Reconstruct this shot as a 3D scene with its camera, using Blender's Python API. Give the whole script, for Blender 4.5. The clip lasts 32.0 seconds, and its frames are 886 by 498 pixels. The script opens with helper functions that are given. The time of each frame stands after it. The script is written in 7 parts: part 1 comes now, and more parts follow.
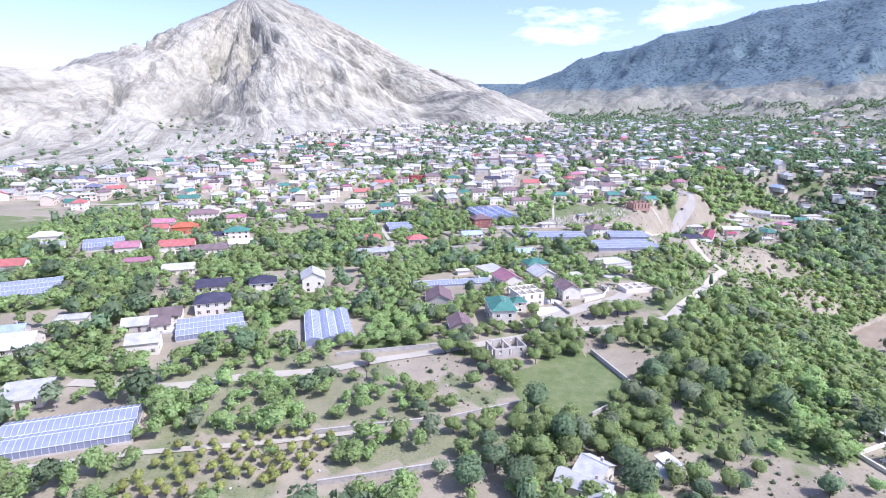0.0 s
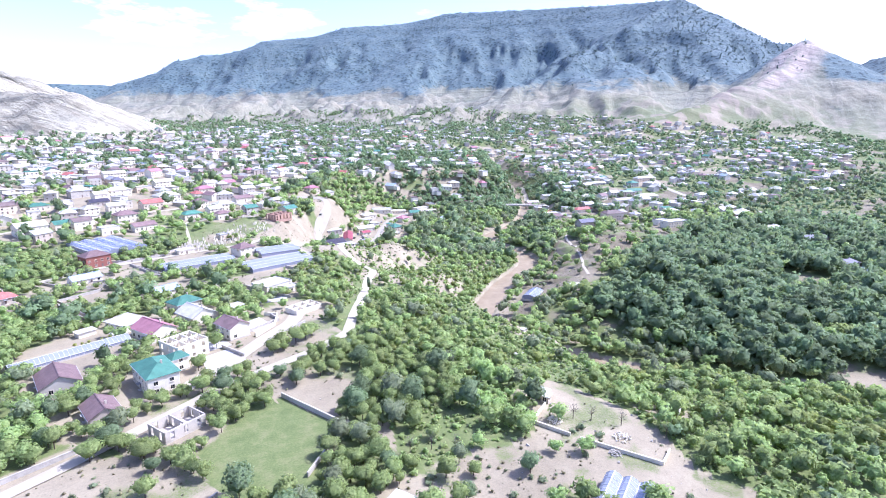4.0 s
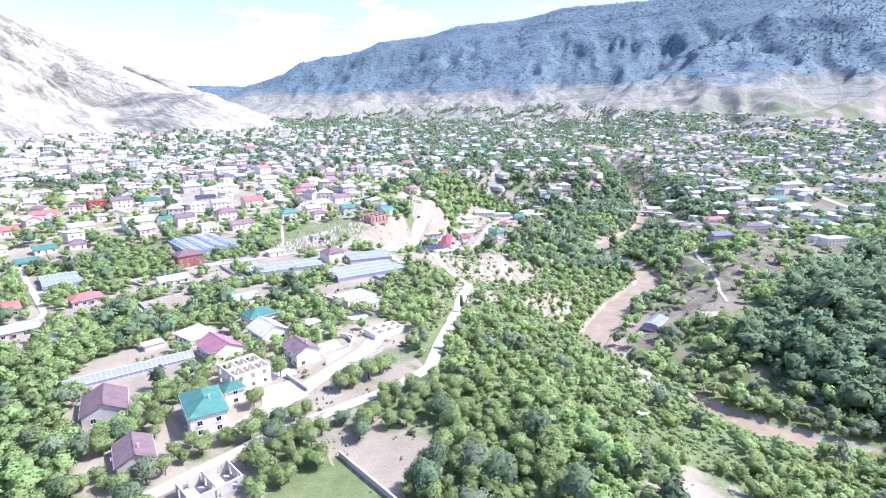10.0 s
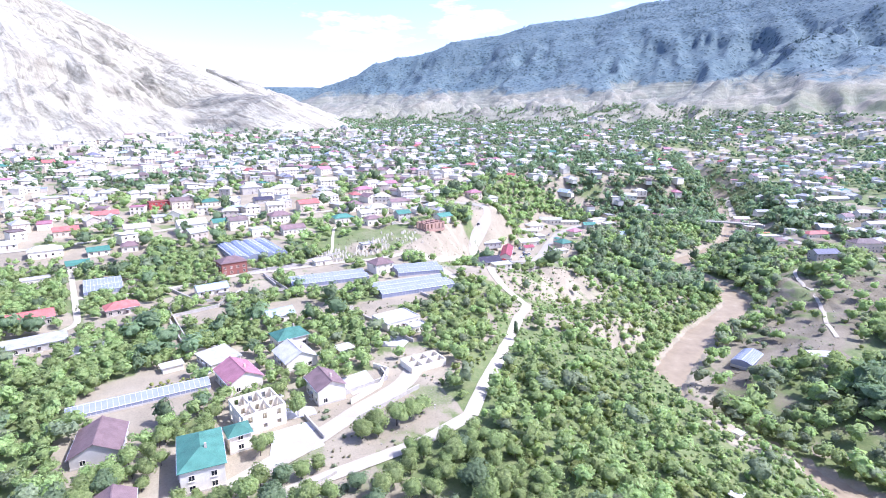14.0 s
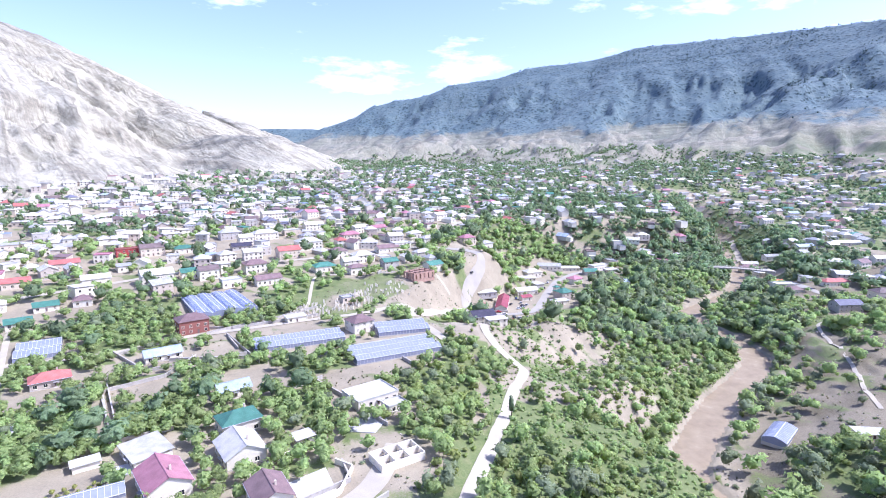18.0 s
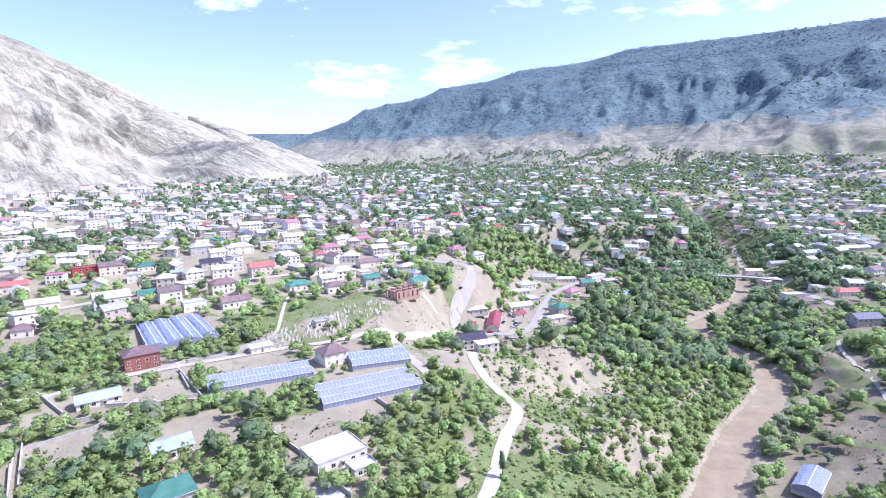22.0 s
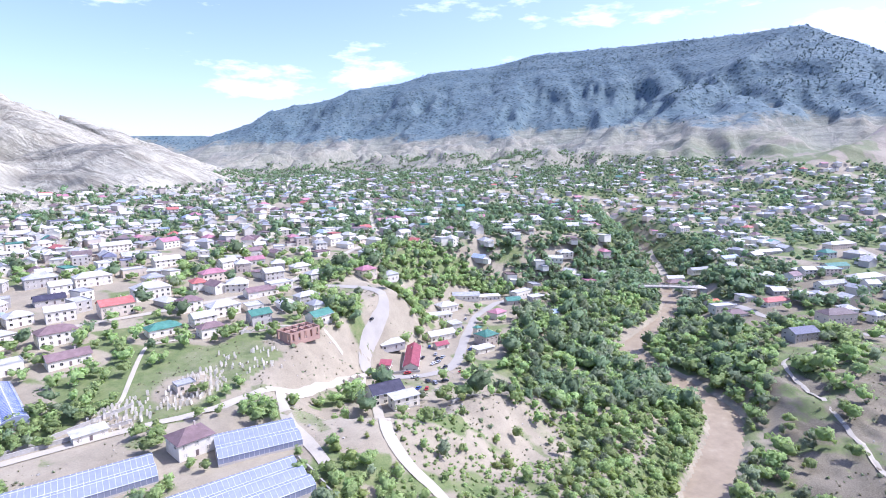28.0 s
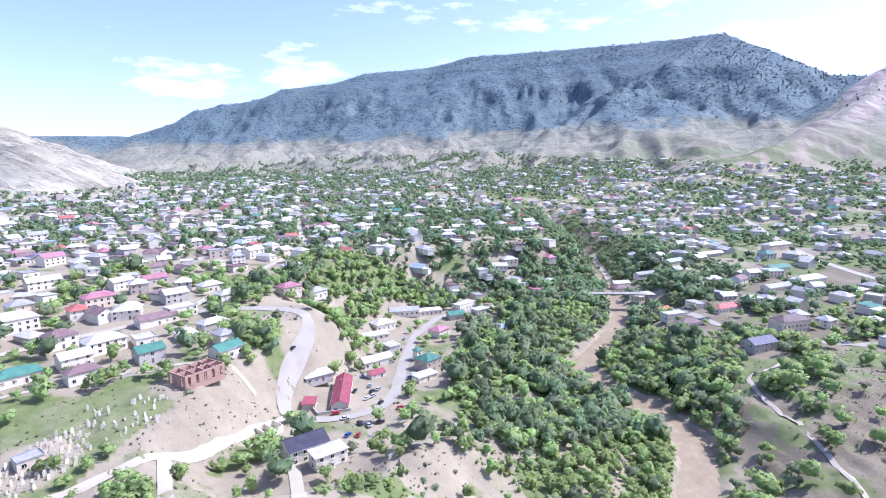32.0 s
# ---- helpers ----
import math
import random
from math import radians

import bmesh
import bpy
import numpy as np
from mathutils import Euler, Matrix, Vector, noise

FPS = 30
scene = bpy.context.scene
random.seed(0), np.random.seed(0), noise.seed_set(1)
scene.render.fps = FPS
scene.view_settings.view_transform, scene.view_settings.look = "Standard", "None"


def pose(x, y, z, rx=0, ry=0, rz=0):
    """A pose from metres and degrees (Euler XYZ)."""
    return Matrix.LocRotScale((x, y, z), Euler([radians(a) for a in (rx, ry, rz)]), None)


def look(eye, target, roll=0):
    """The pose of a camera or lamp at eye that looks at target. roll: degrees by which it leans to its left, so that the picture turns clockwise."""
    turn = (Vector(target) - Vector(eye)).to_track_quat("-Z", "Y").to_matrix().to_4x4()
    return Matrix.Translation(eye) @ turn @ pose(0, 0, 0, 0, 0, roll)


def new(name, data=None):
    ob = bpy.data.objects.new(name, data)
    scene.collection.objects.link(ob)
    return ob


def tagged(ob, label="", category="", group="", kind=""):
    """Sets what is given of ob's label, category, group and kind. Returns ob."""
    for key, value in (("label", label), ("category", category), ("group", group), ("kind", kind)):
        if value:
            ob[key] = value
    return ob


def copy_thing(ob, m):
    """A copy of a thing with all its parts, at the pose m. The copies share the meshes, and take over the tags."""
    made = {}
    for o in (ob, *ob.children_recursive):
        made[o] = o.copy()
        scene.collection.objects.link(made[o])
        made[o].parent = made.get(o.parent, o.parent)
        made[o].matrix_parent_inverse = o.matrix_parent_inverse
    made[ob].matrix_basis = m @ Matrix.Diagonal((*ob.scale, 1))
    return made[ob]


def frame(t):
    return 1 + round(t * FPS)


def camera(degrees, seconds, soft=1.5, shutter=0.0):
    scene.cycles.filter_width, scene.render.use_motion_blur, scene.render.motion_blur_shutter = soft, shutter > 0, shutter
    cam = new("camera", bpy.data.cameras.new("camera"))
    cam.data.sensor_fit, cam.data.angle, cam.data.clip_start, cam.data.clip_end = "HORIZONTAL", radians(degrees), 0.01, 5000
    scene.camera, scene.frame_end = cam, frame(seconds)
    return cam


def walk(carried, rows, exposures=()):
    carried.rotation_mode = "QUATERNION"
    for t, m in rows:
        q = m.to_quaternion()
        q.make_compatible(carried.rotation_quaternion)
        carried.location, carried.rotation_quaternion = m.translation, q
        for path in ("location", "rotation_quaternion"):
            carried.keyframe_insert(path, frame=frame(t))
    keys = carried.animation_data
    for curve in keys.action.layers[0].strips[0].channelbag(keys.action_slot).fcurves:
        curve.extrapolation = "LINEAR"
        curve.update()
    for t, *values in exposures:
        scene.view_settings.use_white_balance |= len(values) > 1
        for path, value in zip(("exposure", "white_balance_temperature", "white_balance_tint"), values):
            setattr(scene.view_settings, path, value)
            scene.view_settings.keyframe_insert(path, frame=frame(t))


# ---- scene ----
cam = camera(78.50, 32.0, soft=1.0)
# seconds, place in metres, turn in degrees
PATH = [
    (0, pose(2.75, 1.76, 92.00, 75.794, -0.531, 7.012)),
    (0.5, pose(0.07, 5.11, 92.26, 75.911, -0.352, 2.221)),
    (1, pose(-1.70, 8.48, 92.67, 75.967, -0.354, -0.259)),
    (1.5, pose(-2.41, 11.75, 93.31, 76.016, 0.231, -3.390)),
    (2, pose(-2.81, 14.93, 94.09, 76.043, 0.429, -4.798)),
    (2.5, pose(-3.57, 17.89, 94.59, 76.270, -0.186, -15.135)),
    (3, pose(-5.22, 21.66, 94.77, 76.567, -0.188, -29.147)),
    (3.5, pose(-5.86, 25.23, 94.79, 76.643, -0.337, -31.525)),
    (5.5, pose(-1.21, 37.59, 94.91, 76.713, -0.719, -31.802)),
    (6, pose(0.85, 40.87, 94.83, 76.670, -0.633, -31.268)),
    (6.5, pose(2.96, 44.06, 94.72, 76.592, -0.547, -30.683)),
    (7, pose(5.02, 47.30, 94.63, 76.507, -0.496, -28.178)),
    (7.5, pose(7.29, 50.44, 94.50, 76.446, -0.335, -26.228)),
    (8, pose(9.32, 53.51, 94.24, 76.475, -0.470, -23.661)),
    (8.5, pose(11.35, 56.77, 94.03, 76.408, -0.392, -22.361)),
    (9, pose(13.44, 60.36, 93.68, 76.410, -0.306, -21.588)),
    (9.5, pose(15.33, 63.77, 93.40, 76.408, -0.315, -20.868)),
    (10, pose(17.44, 67.63, 93.30, 76.394, -0.323, -20.259)),
    (10.5, pose(19.47, 71.29, 93.31, 76.387, -0.325, -20.072)),
    (11, pose(21.53, 75.09, 93.44, 76.380, -0.327, -19.951)),
    (11.5, pose(23.63, 78.86, 93.60, 76.383, -0.326, -19.979)),
    (12, pose(25.97, 82.63, 93.82, 76.380, -0.325, -20.082)),
    (12.5, pose(28.02, 86.14, 93.88, 76.348, -0.242, -19.002)),
    (13, pose(30.25, 89.54, 93.92, 76.385, -0.248, -18.375)),
    (13.5, pose(32.61, 92.85, 93.96, 76.359, -0.284, -14.943)),
    (15.5, pose(40.46, 108.55, 94.06, 76.401, -0.312, -11.457)),
    (16, pose(42.21, 112.66, 93.84, 80.076, -0.384, -11.679)),
    (16.5, pose(43.92, 116.91, 93.72, 80.209, -0.381, -11.961)),
    (17, pose(45.52, 121.19, 93.86, 80.312, -0.377, -12.432)),
    (17.5, pose(47.10, 125.55, 94.15, 80.422, -0.273, -13.067)),
    (18, pose(48.86, 129.70, 94.54, 80.513, -0.272, -13.149)),
    (18.5, pose(50.70, 133.69, 94.94, 80.606, -0.270, -13.323)),
    (19, pose(52.38, 137.53, 95.21, 80.753, -0.269, -13.404)),
    (19.5, pose(54.16, 141.59, 95.51, 80.783, -0.070, -13.526)),
    (20, pose(55.80, 145.37, 95.72, 80.785, 0.029, -13.571)),
    (20.5, pose(57.48, 149.53, 96.04, 80.820, 0.128, -13.670)),
    (21, pose(59.16, 153.65, 96.35, 80.848, 0.129, -13.732)),
    (21.5, pose(60.96, 157.84, 96.79, 80.822, 0.228, -13.778)),
    (22, pose(62.84, 161.87, 97.24, 80.819, 0.327, -13.829)),
    (22.5, pose(64.55, 165.96, 97.57, 80.878, 0.327, -13.855)),
    (23, pose(65.99, 169.96, 97.88, 80.860, 0.230, -14.044)),
    (23.5, pose(67.54, 174.35, 98.28, 80.895, 0.331, -14.270)),
    (24, pose(69.12, 178.76, 98.49, 80.901, 0.332, -14.354)),
    (24.5, pose(70.78, 183.77, 98.68, 80.992, 0.234, -14.420)),
    (26.5, pose(77.31, 203.94, 100.41, 80.941, 0.244, -15.479)),
    (27, pose(79.49, 209.15, 100.50, 80.978, 0.255, -16.600)),
    (27.5, pose(81.72, 215.09, 100.42, 81.019, 0.419, -22.071)),
    (28, pose(83.67, 220.78, 100.40, 81.046, 0.529, -22.868)),
    (28.5, pose(86.13, 226.44, 100.40, 81.096, 0.438, -23.412)),
    (29, pose(88.23, 231.88, 100.30, 81.075, 0.542, -23.753)),
    (29.5, pose(90.64, 237.28, 100.08, 81.102, 0.481, -26.197)),
    (30, pose(93.04, 242.46, 99.88, 81.123, 0.491, -26.808)),
    (30.5, pose(96.08, 247.88, 99.94, 81.175, 0.632, -29.319)),
    (31, pose(98.84, 252.47, 99.95, 81.145, 0.634, -29.399)),
    (31.5, pose(101.62, 256.99, 99.93, 81.149, 0.634, -29.425)),
    (32, pose(104.42, 261.33, 99.97, 81.174, 0.634, -29.398)),
]
walk(cam, PATH, [(0, 0.84, 5400, 20), (2.5, 1.13, 5400, 20), (6, 1.29, 5400, 20), (13, 1.32, 5400, 20), (16, 1.1, 5400, 20), (32, 0.98, 5400, 20)])

# ---- light ----
SUN_AZ, SUN_EL = 106.0, 52.0     # bearing clockwise from +y, and height, in degrees
world = bpy.data.worlds.new("world")
scene.world = world
world.use_nodes = True
wn = world.node_tree.nodes
sky = wn.new("ShaderNodeTexSky")
sky.sky_type, sky.sun_disc = "NISHITA", False
sky.sun_elevation, sky.sun_rotation = radians(SUN_EL), radians(SUN_AZ)
sky.altitude, sky.air_density, sky.dust_density, sky.ozone_density = 600, 1.0, 2.2, 4.0
wn["Background"].inputs[1].default_value = 0.15
wl_ = world.node_tree.links
# small fair-weather clouds, thicker towards the sun
tc_ = wn.new("ShaderNodeTexCoord")
mp_ = wn.new("ShaderNodeMapping")
mp_.inputs["Scale"].default_value = (3.0, 3.0, 11.0)
cl_ = wn.new("ShaderNodeTexNoise")
cl_.inputs["Scale"].default_value, cl_.inputs["Detail"].default_value, cl_.inputs["Roughness"].default_value = 1.5, 7, 0.6
dt_ = wn.new("ShaderNodeVectorMath")
dt_.operation = "DOT_PRODUCT"
dt_.inputs[1].default_value = (math.sin(radians(66)) * 0.96, math.cos(radians(66)) * 0.96, 0.28)
th_ = wn.new("ShaderNodeMath")
th_.operation = "MULTIPLY_ADD"
th_.inputs[1].default_value, th_.inputs[2].default_value = 0.16, -0.03
ad_ = wn.new("ShaderNodeMath")
rp_ = wn.new("ShaderNodeValToRGB")
rp_.color_ramp.elements[0].position, rp_.color_ramp.elements[1].position = 0.67, 0.86
hz_ = wn.new("ShaderNodeMix")      # the slightly violet blue of a dusty mountain sky
hz_.data_type, hz_.blend_type = "RGBA", "MULTIPLY"
hz_.inputs["Factor"].default_value, hz_.inputs[7].default_value = 1.0, (1.18, 0.965, 1.02, 1)
wl_.new(sky.outputs[0], hz_.inputs[6])
mx_ = wn.new("ShaderNodeMix")
mx_.data_type = "RGBA"
mx_.inputs[7].default_value = (7.5, 7.6, 7.8, 1)
for a_, b_ in ((tc_.outputs["Generated"], mp_.inputs["Vector"]), (mp_.outputs[0], cl_.inputs["Vector"]), (tc_.outputs["Generated"], dt_.inputs[0]), (dt_.outputs["Value"], th_.inputs[0]), (th_.outputs[0], ad_.inputs[0]),
               (cl_.outputs["Fac"], ad_.inputs[1]), (ad_.outputs[0], rp_.inputs[0]), (rp_.outputs[0], mx_.inputs["Factor"]), (hz_.outputs[2], mx_.inputs[6]), (mx_.outputs[2], wn["Background"].inputs[0])):
    wl_.new(a_, b_)
sun = new("sun", bpy.data.lights.new("sun", "SUN"))
sun.data.energy, sun.data.angle, sun.data.color = 3.25, radians(0.55), (1.0, 0.965, 0.91)
sd = Vector((math.sin(radians(SUN_AZ)) * math.cos(radians(SUN_EL)), math.cos(radians(SUN_AZ)) * math.cos(radians(SUN_EL)), math.sin(radians(SUN_EL))))
sun.matrix_world = look(sd * 500, (0, 0, 0))


# ---- the lie of the land, in numbers ----
def lattice(ix, iy, seed):
    h = (ix.astype(np.int64) * 374761393 + iy.astype(np.int64) * 668265263 + seed * 974711) & 0xFFFFFFFF
    h = ((h ^ (h >> 13)) * 1274126177) & 0xFFFFFFFF
    return ((h ^ (h >> 16)) & 0xFFFF) / 65535.0


def vnoise(x, y, seed=0):
    """Value noise, 0 to 1."""
    ix, iy = np.floor(x), np.floor(y)
    fx, fy = x - ix, y - iy
    fx, fy = fx * fx * fx * (fx * (fx * 6 - 15) + 10), fy * fy * fy * (fy * (fy * 6 - 15) + 10)
    a, b = lattice(ix, iy, seed), lattice(ix + 1, iy, seed)
    c, d = lattice(ix, iy + 1, seed), lattice(ix + 1, iy + 1, seed)
    return (a + (b - a) * fx) * (1 - fy) + (c + (d - c) * fx) * fy


def fbm(x, y, size, octaves=4, seed=0, ridged=False):
    out, amp, total = 0.0, 1.0, 0.0
    for o in range(octaves):
        n = vnoise(x / size + 17.3 * o, y / size - 9.1 * o, seed + o)
        out = out + amp * ((1 - abs(2 * n - 1)) if ridged else n)
        total += amp
        amp, size = amp * 0.5, size * 0.5
    return out / total


def smooth(a, b, v):
    t = np.clip((v - a) / (b - a), 0, 1)
    return t * t * (3 - 2 * t)


def along(points, x, y):
    """Distance to a line of points (x, y, value), the value there, and on which side (+1: left of its course)."""
    best, val, side = np.full(np.shape(x), 1e9), np.zeros(np.shape(x)), np.ones(np.shape(x))
    for (ax, ay, av), (bx, by, bv) in zip(points, points[1:]):
        ux, uy = bx - ax, by - ay
        s = np.clip(((x - ax) * ux + (y - ay) * uy) / (ux * ux + uy * uy), 0, 1)
        d = np.hypot(x - ax - s * ux, y - ay - s * uy)
        near = d < best
        best = np.where(near, d, best)
        val = np.where(near, av + s * (bv - av), val)
        side = np.where(near, np.where(ux * (y - ay) - uy * (x - ax) > 0, 1.0, -1.0), side)
    return best, val, side


def ring(items, eye):
    """Crest points from bearing, distance and height angle."""
    return [(eye[0] + d * math.sin(radians(b)), eye[1] + d * math.cos(radians(b)), eye[2] + d * math.tan(radians(e))) for b, d, e in items]


# the river's course, downstream, with the water's half-width
RIVER = [(560, 1300, 6), (610, 1120, 6), (680, 1000, 6), (660, 900, 6), (601, 775, 7), (530, 660, 7), (482, 604, 7), (446, 572, 7), (392, 541, 8), (358, 524, 8), (347, 490, 7), (346, 454, 7.5),
         (340, 437, 9.5), (335, 421, 9), (320, 406, 8), (295, 389, 8.5), (264, 370, 8.5), (228, 341, 8.5), (205, 320, 8), (197, 306, 7), (199, 276, 6), (212, 240, 6), (221, 218, 6), (237, 195, 6.5), (280, 150, 7), (380, 60, 8), (520, -150, 8)]
# the shelf that carries the market street to the bridge, with its height
SHELF = [(150, 462, -13), (172, 492, -19), (200, 520, -22), (235, 548, -23), (275, 600, -23), (330, 636, -22), (450, 622, -21)]
WHITE_CREST = ring([(-85, 1150, 6), (-70, 1180, 4.6), (-56, 1230, 3.6), (-44.9, 1320, 3.1), (-40.6, 1440, 2.95), (-39.5, 1500, 3.6), (-36.6, 1680, 3.0), (-34.7, 1850, 4.0), (-32.4, 2080, 5.0), (-29.5, 2320, 7.0),
                    (-27.4, 2560, 9.1), (-25.4, 2580, 10.0), (-22.9, 2580, 10.15), (-20.4, 2560, 9.4), (-17.8, 2520, 8.25), (-15.1, 2450, 6.6), (-12.9, 2380, 5.4), (-11.2, 2300, 4.6), (-7.9, 2150, 4.05), (-5, 2000, 3.2), (-2.1, 1880, 2.1), (0.5, 1800, 0.9), (3, 1750, -0.2)], (2.8, 1.8, 92))
MESA_CREST = ring([(-8, 4820, 2.0), (1.2, 4800, 2.75), (2.1, 4800, 3.15), (5.6, 4790, 4.4), (7.0, 4780, 5.3), (9.0, 4780, 5.75), (10.4, 4760, 5.75), (12, 4750, 6.1), (14.5, 4740, 7.1), (18.8, 4720, 7.75), (22.1, 4700, 8.75), (28.2, 4650, 9.35), (32, 4600, 10.25), (40.8, 4400, 10.55),
                   (49.7, 4050, 10.75), (53.3, 3850, 10.85)], (0.9, 41, 77))
MESA_SHOULDER = ring([(53.3, 3850, 10.85), (54.2, 3800, 10.2), (55.4, 3740, 9.25), (58.4, 3600, 8.1), (59.7, 3450, 6.75), (62.4, 3300, 6.7), (63.8, 3250, 6.6), (65, 3200, 5.2), (66.3, 3150, 4.2), (69, 3000, 5.3), (74, 2800, 6.3), (85, 2400, 6.5), (110, 2000, 5)], (0.9, 41, 77))
# where the bare limestone meets the village
FOOT = [(-900, 420, 0), (-581, 560, 0), (-458, 585, 0), (-415, 645, 0), (-392, 740, 0), (-362, 880, 0), (-285, 960, 0), (-215, 1040, 0), (-150, 1150, 0), (-90, 1260, 0), (70, 1330, 0), (160, 1500, 0)]
FAR_CREST = ring([(-20, 4900, 2.1), (-8, 4900, 2.6), (0, 4900, 2.75), (8, 4900, 2.4)], (0.9, 41, 95))
HOGBACK = ring([(64.6, 2650, 6.2), (63.9, 2600, 6.65), (62.7, 2350, 4.7), (59.9, 2050, 2.9), (56.3, 1800, 1.4), (53.1, 1650, 0.0), (49.7, 1500, -1.3)], (0.9, 41, 95))
CONE = (-55.0, 1425.0, 138.0)


def spurs(x, y):
    """Spurs (1) and ravines (0) that fan out from the white peak, and that run down from the long crest."""
    warp = 120 * (fbm(x, y, 420, 3, 77) - 0.5)
    px_, py_, _ = WHITE_CREST[11]
    ang, rad = np.arctan2(x - px_, y - py_), np.hypot(x - px_, y - py_)
    a = 0.6 * fbm(ang * 900 + 1.5 * warp, rad * 0.17, 210, 3, 21, True) + 0.26 * fbm(ang * 900 + 2.2 * warp + 0.25 * rad, rad * 0.3, 70, 4, 29, True) + 0.14 * fbm(ang * 900 + 0.8 * warp, rad * 0.12, 26, 3, 37, True)
    ang2, rad2 = np.arctan2(x + 1900, y - 2000), np.hypot(x + 1900, y - 2000)
    a2 = 0.62 * fbm(ang2 * 1300 + 1.1 * warp, rad2 * 0.16, 190, 3, 22, True) + 0.24 * fbm(ang2 * 1300 + 1.6 * warp + 0.2 * rad2, rad2 * 0.3, 66, 4, 30, True) + 0.14 * fbm(ang2 * 1300 + 0.8 * warp, rad2 * 0.12, 26, 3, 38, True)
    a = a + (a2 - a) * smooth(-31, -38, np.degrees(np.arctan2(x, y)))
    r = np.hypot(x + 900, y + 900)
    th = np.arctan2(x + 900, y + 900) * 4300
    b = 0.6 * fbm(th + 1.1 * warp + 0.12 * r, r * 0.16, 330, 3, 25, True) + 0.4 * fbm(th + 1.9 * warp - 0.1 * r, r * 0.3, 120, 4, 33, True)
    return a, b


def land(x, y):
    """The ground's height."""
    x, y = np.asarray(x, float), np.asarray(y, float)
    d, w, side = along(RIVER, x, y)
    left = side < 0      # the terrace with the near village lies on this side of the water
    up = np.maximum(y - 450, 0)
    rise = 55 * (1 - np.exp(-up / 650)) + 0.012 * up
    terrace = rise + 1.2 * (fbm(x, y, 90, 3, 5) - 0.5) + np.clip(-x - 60, 0, 900) * 0.022
    plain = -25 + 0.045 * np.clip(d - 40, 0, 500) + 0.8 * rise + 0.03 * np.clip(x - 500, 0, 2000)
    ragged = 16 * (fbm(x, y, 45, 3, 9) - 0.5)
    wl = 118 - 40 * smooth(420, 640, y) - 20 * smooth(640, 800, y) + ragged - 26 * np.exp(-((y - 900) / 60) ** 2)
    cliff = w + 9 + 28 * smooth(430, 300, y) * (1 - 0.85 * smooth(205, 235, y) * smooth(330, 305, y)) + 10 * fbm(x, y, 22, 2, 13)
    lip = 0.6 - 0.14 * smooth(285, 235, y) * smooth(160, 205, y)
    t1 = np.clip((d - w - 2) / (cliff - w), 0, 1)
    steep_bank = lip * smooth(0, 1, t1) + (1 - lip) * np.clip((d - cliff) / (wl - cliff), 0, 1)
    flat_bank = 0.26 * smooth(w + 1, w + 55, d) + 0.74 * smooth(w + 52 + 0.4 * ragged, np.maximum(wl, w + 86), d)
    low = smooth(345, 415, y) * smooth(720, 640, y)
    bank = steep_bank + (flat_bank - steep_bank) * low
    zl = -37.5 + 0.02 * np.clip(up, 0, 900) * 1.0 + (terrace + 37.5 - 0.02 * np.clip(up, 0, 900)) * bank
    wr = 62 + ragged - 36 * np.exp(-((y - 408) / 32) ** 2)      # the rock face under the bare hill
    kr = np.clip((d - w - 1) / wr, 0, 1)
    zr = -37.5 + 0.02 * np.clip(up, 0, 900) + (plain + 37.5 - 0.02 * np.clip(up, 0, 900)) * smooth(0, 1, kr)
    z = np.where(left, zl, zr) + 1.2 * smooth(w - 0.5, w + 3, d)
    z = z + 3.0 * (fbm(x, y, 15, 3, 19) - 0.5) * np.where(left, smooth(0.03, 0.2, bank) * smooth(1.0, 0.85, bank), smooth(0.1, 0.4, kr) * smooth(1.0, 0.8, kr))
    hill = np.exp(-(((x - 408) / 52) ** 2 + ((y - 388) / 40) ** 2))
    z = z + np.where(left, 0, hill * (6 + 7 * (fbm(x, y, 26, 4, 59, True) - 0.5)) * smooth(w + 12, w + 30, d))     # eroded ledges
    knoll = np.exp(-(((x - 392) / 105) ** 4 + ((y - 385) / 62) ** 4)) * smooth(w + 8, w + 22, d)
    z = z + np.where(left, 0, knoll * (3.6 * (fbm(x, y, 12, 4, 67, True) - 0.5) + 1.1 * smooth(0.1, 0.3, (z * 0.34 + 0.8 * fbm(x, y, 20, 3, 68)) % 1.0)))
    sd_, sz, ss_ = along(SHELF, x, y)
    under = sz + 1 - 0.17 * np.maximum(sd_ - 24, 0)      # below the street the bank only falls
    z = np.where(left & (ss_ < 0) & (sd_ < 170) & (z > under), z + (under - z) * smooth(425, 470, y), z)
    m = (1 - smooth(26, 52 + ragged * 0.5 + 45 * smooth(575, 625, y), sd_)) * np.where(left, 1, 1 - smooth(10, 30, d))
    z = z + (sz - z) * m * (d > w + 8) * smooth(w + 8, w + 34, d)
    z = z + 3.4 * (fbm(x, y, 13, 3, 57, True) - 0.55) * smooth(20, 36, sd_) * smooth(105, 75, sd_) * smooth(395, 430, y) * smooth(570, 535, y) * left * smooth(w + 10, w + 40, d)     # gullied slopes
    z = np.where(d < w, -38.6 + 0.02 * np.clip(up, 0, 900), z)
    z = z + (terrace - z) * smooth(1040, 1180, y)     # the gorge closes behind the bluff
    bluff = np.hypot(x - 630, (y - 926) * 0.8)
    z = np.where((bluff < 52) & (d > w + 2), np.maximum(z, 23 + 3 * (fbm(x, y, 18, 3, 63) - 0.5) - 46 * smooth(34, 46 + 0.3 * ragged, bluff)), z)      # the pale bluff over the river
    # mountains: crests with spurs and ravines that run down from them
    out = z
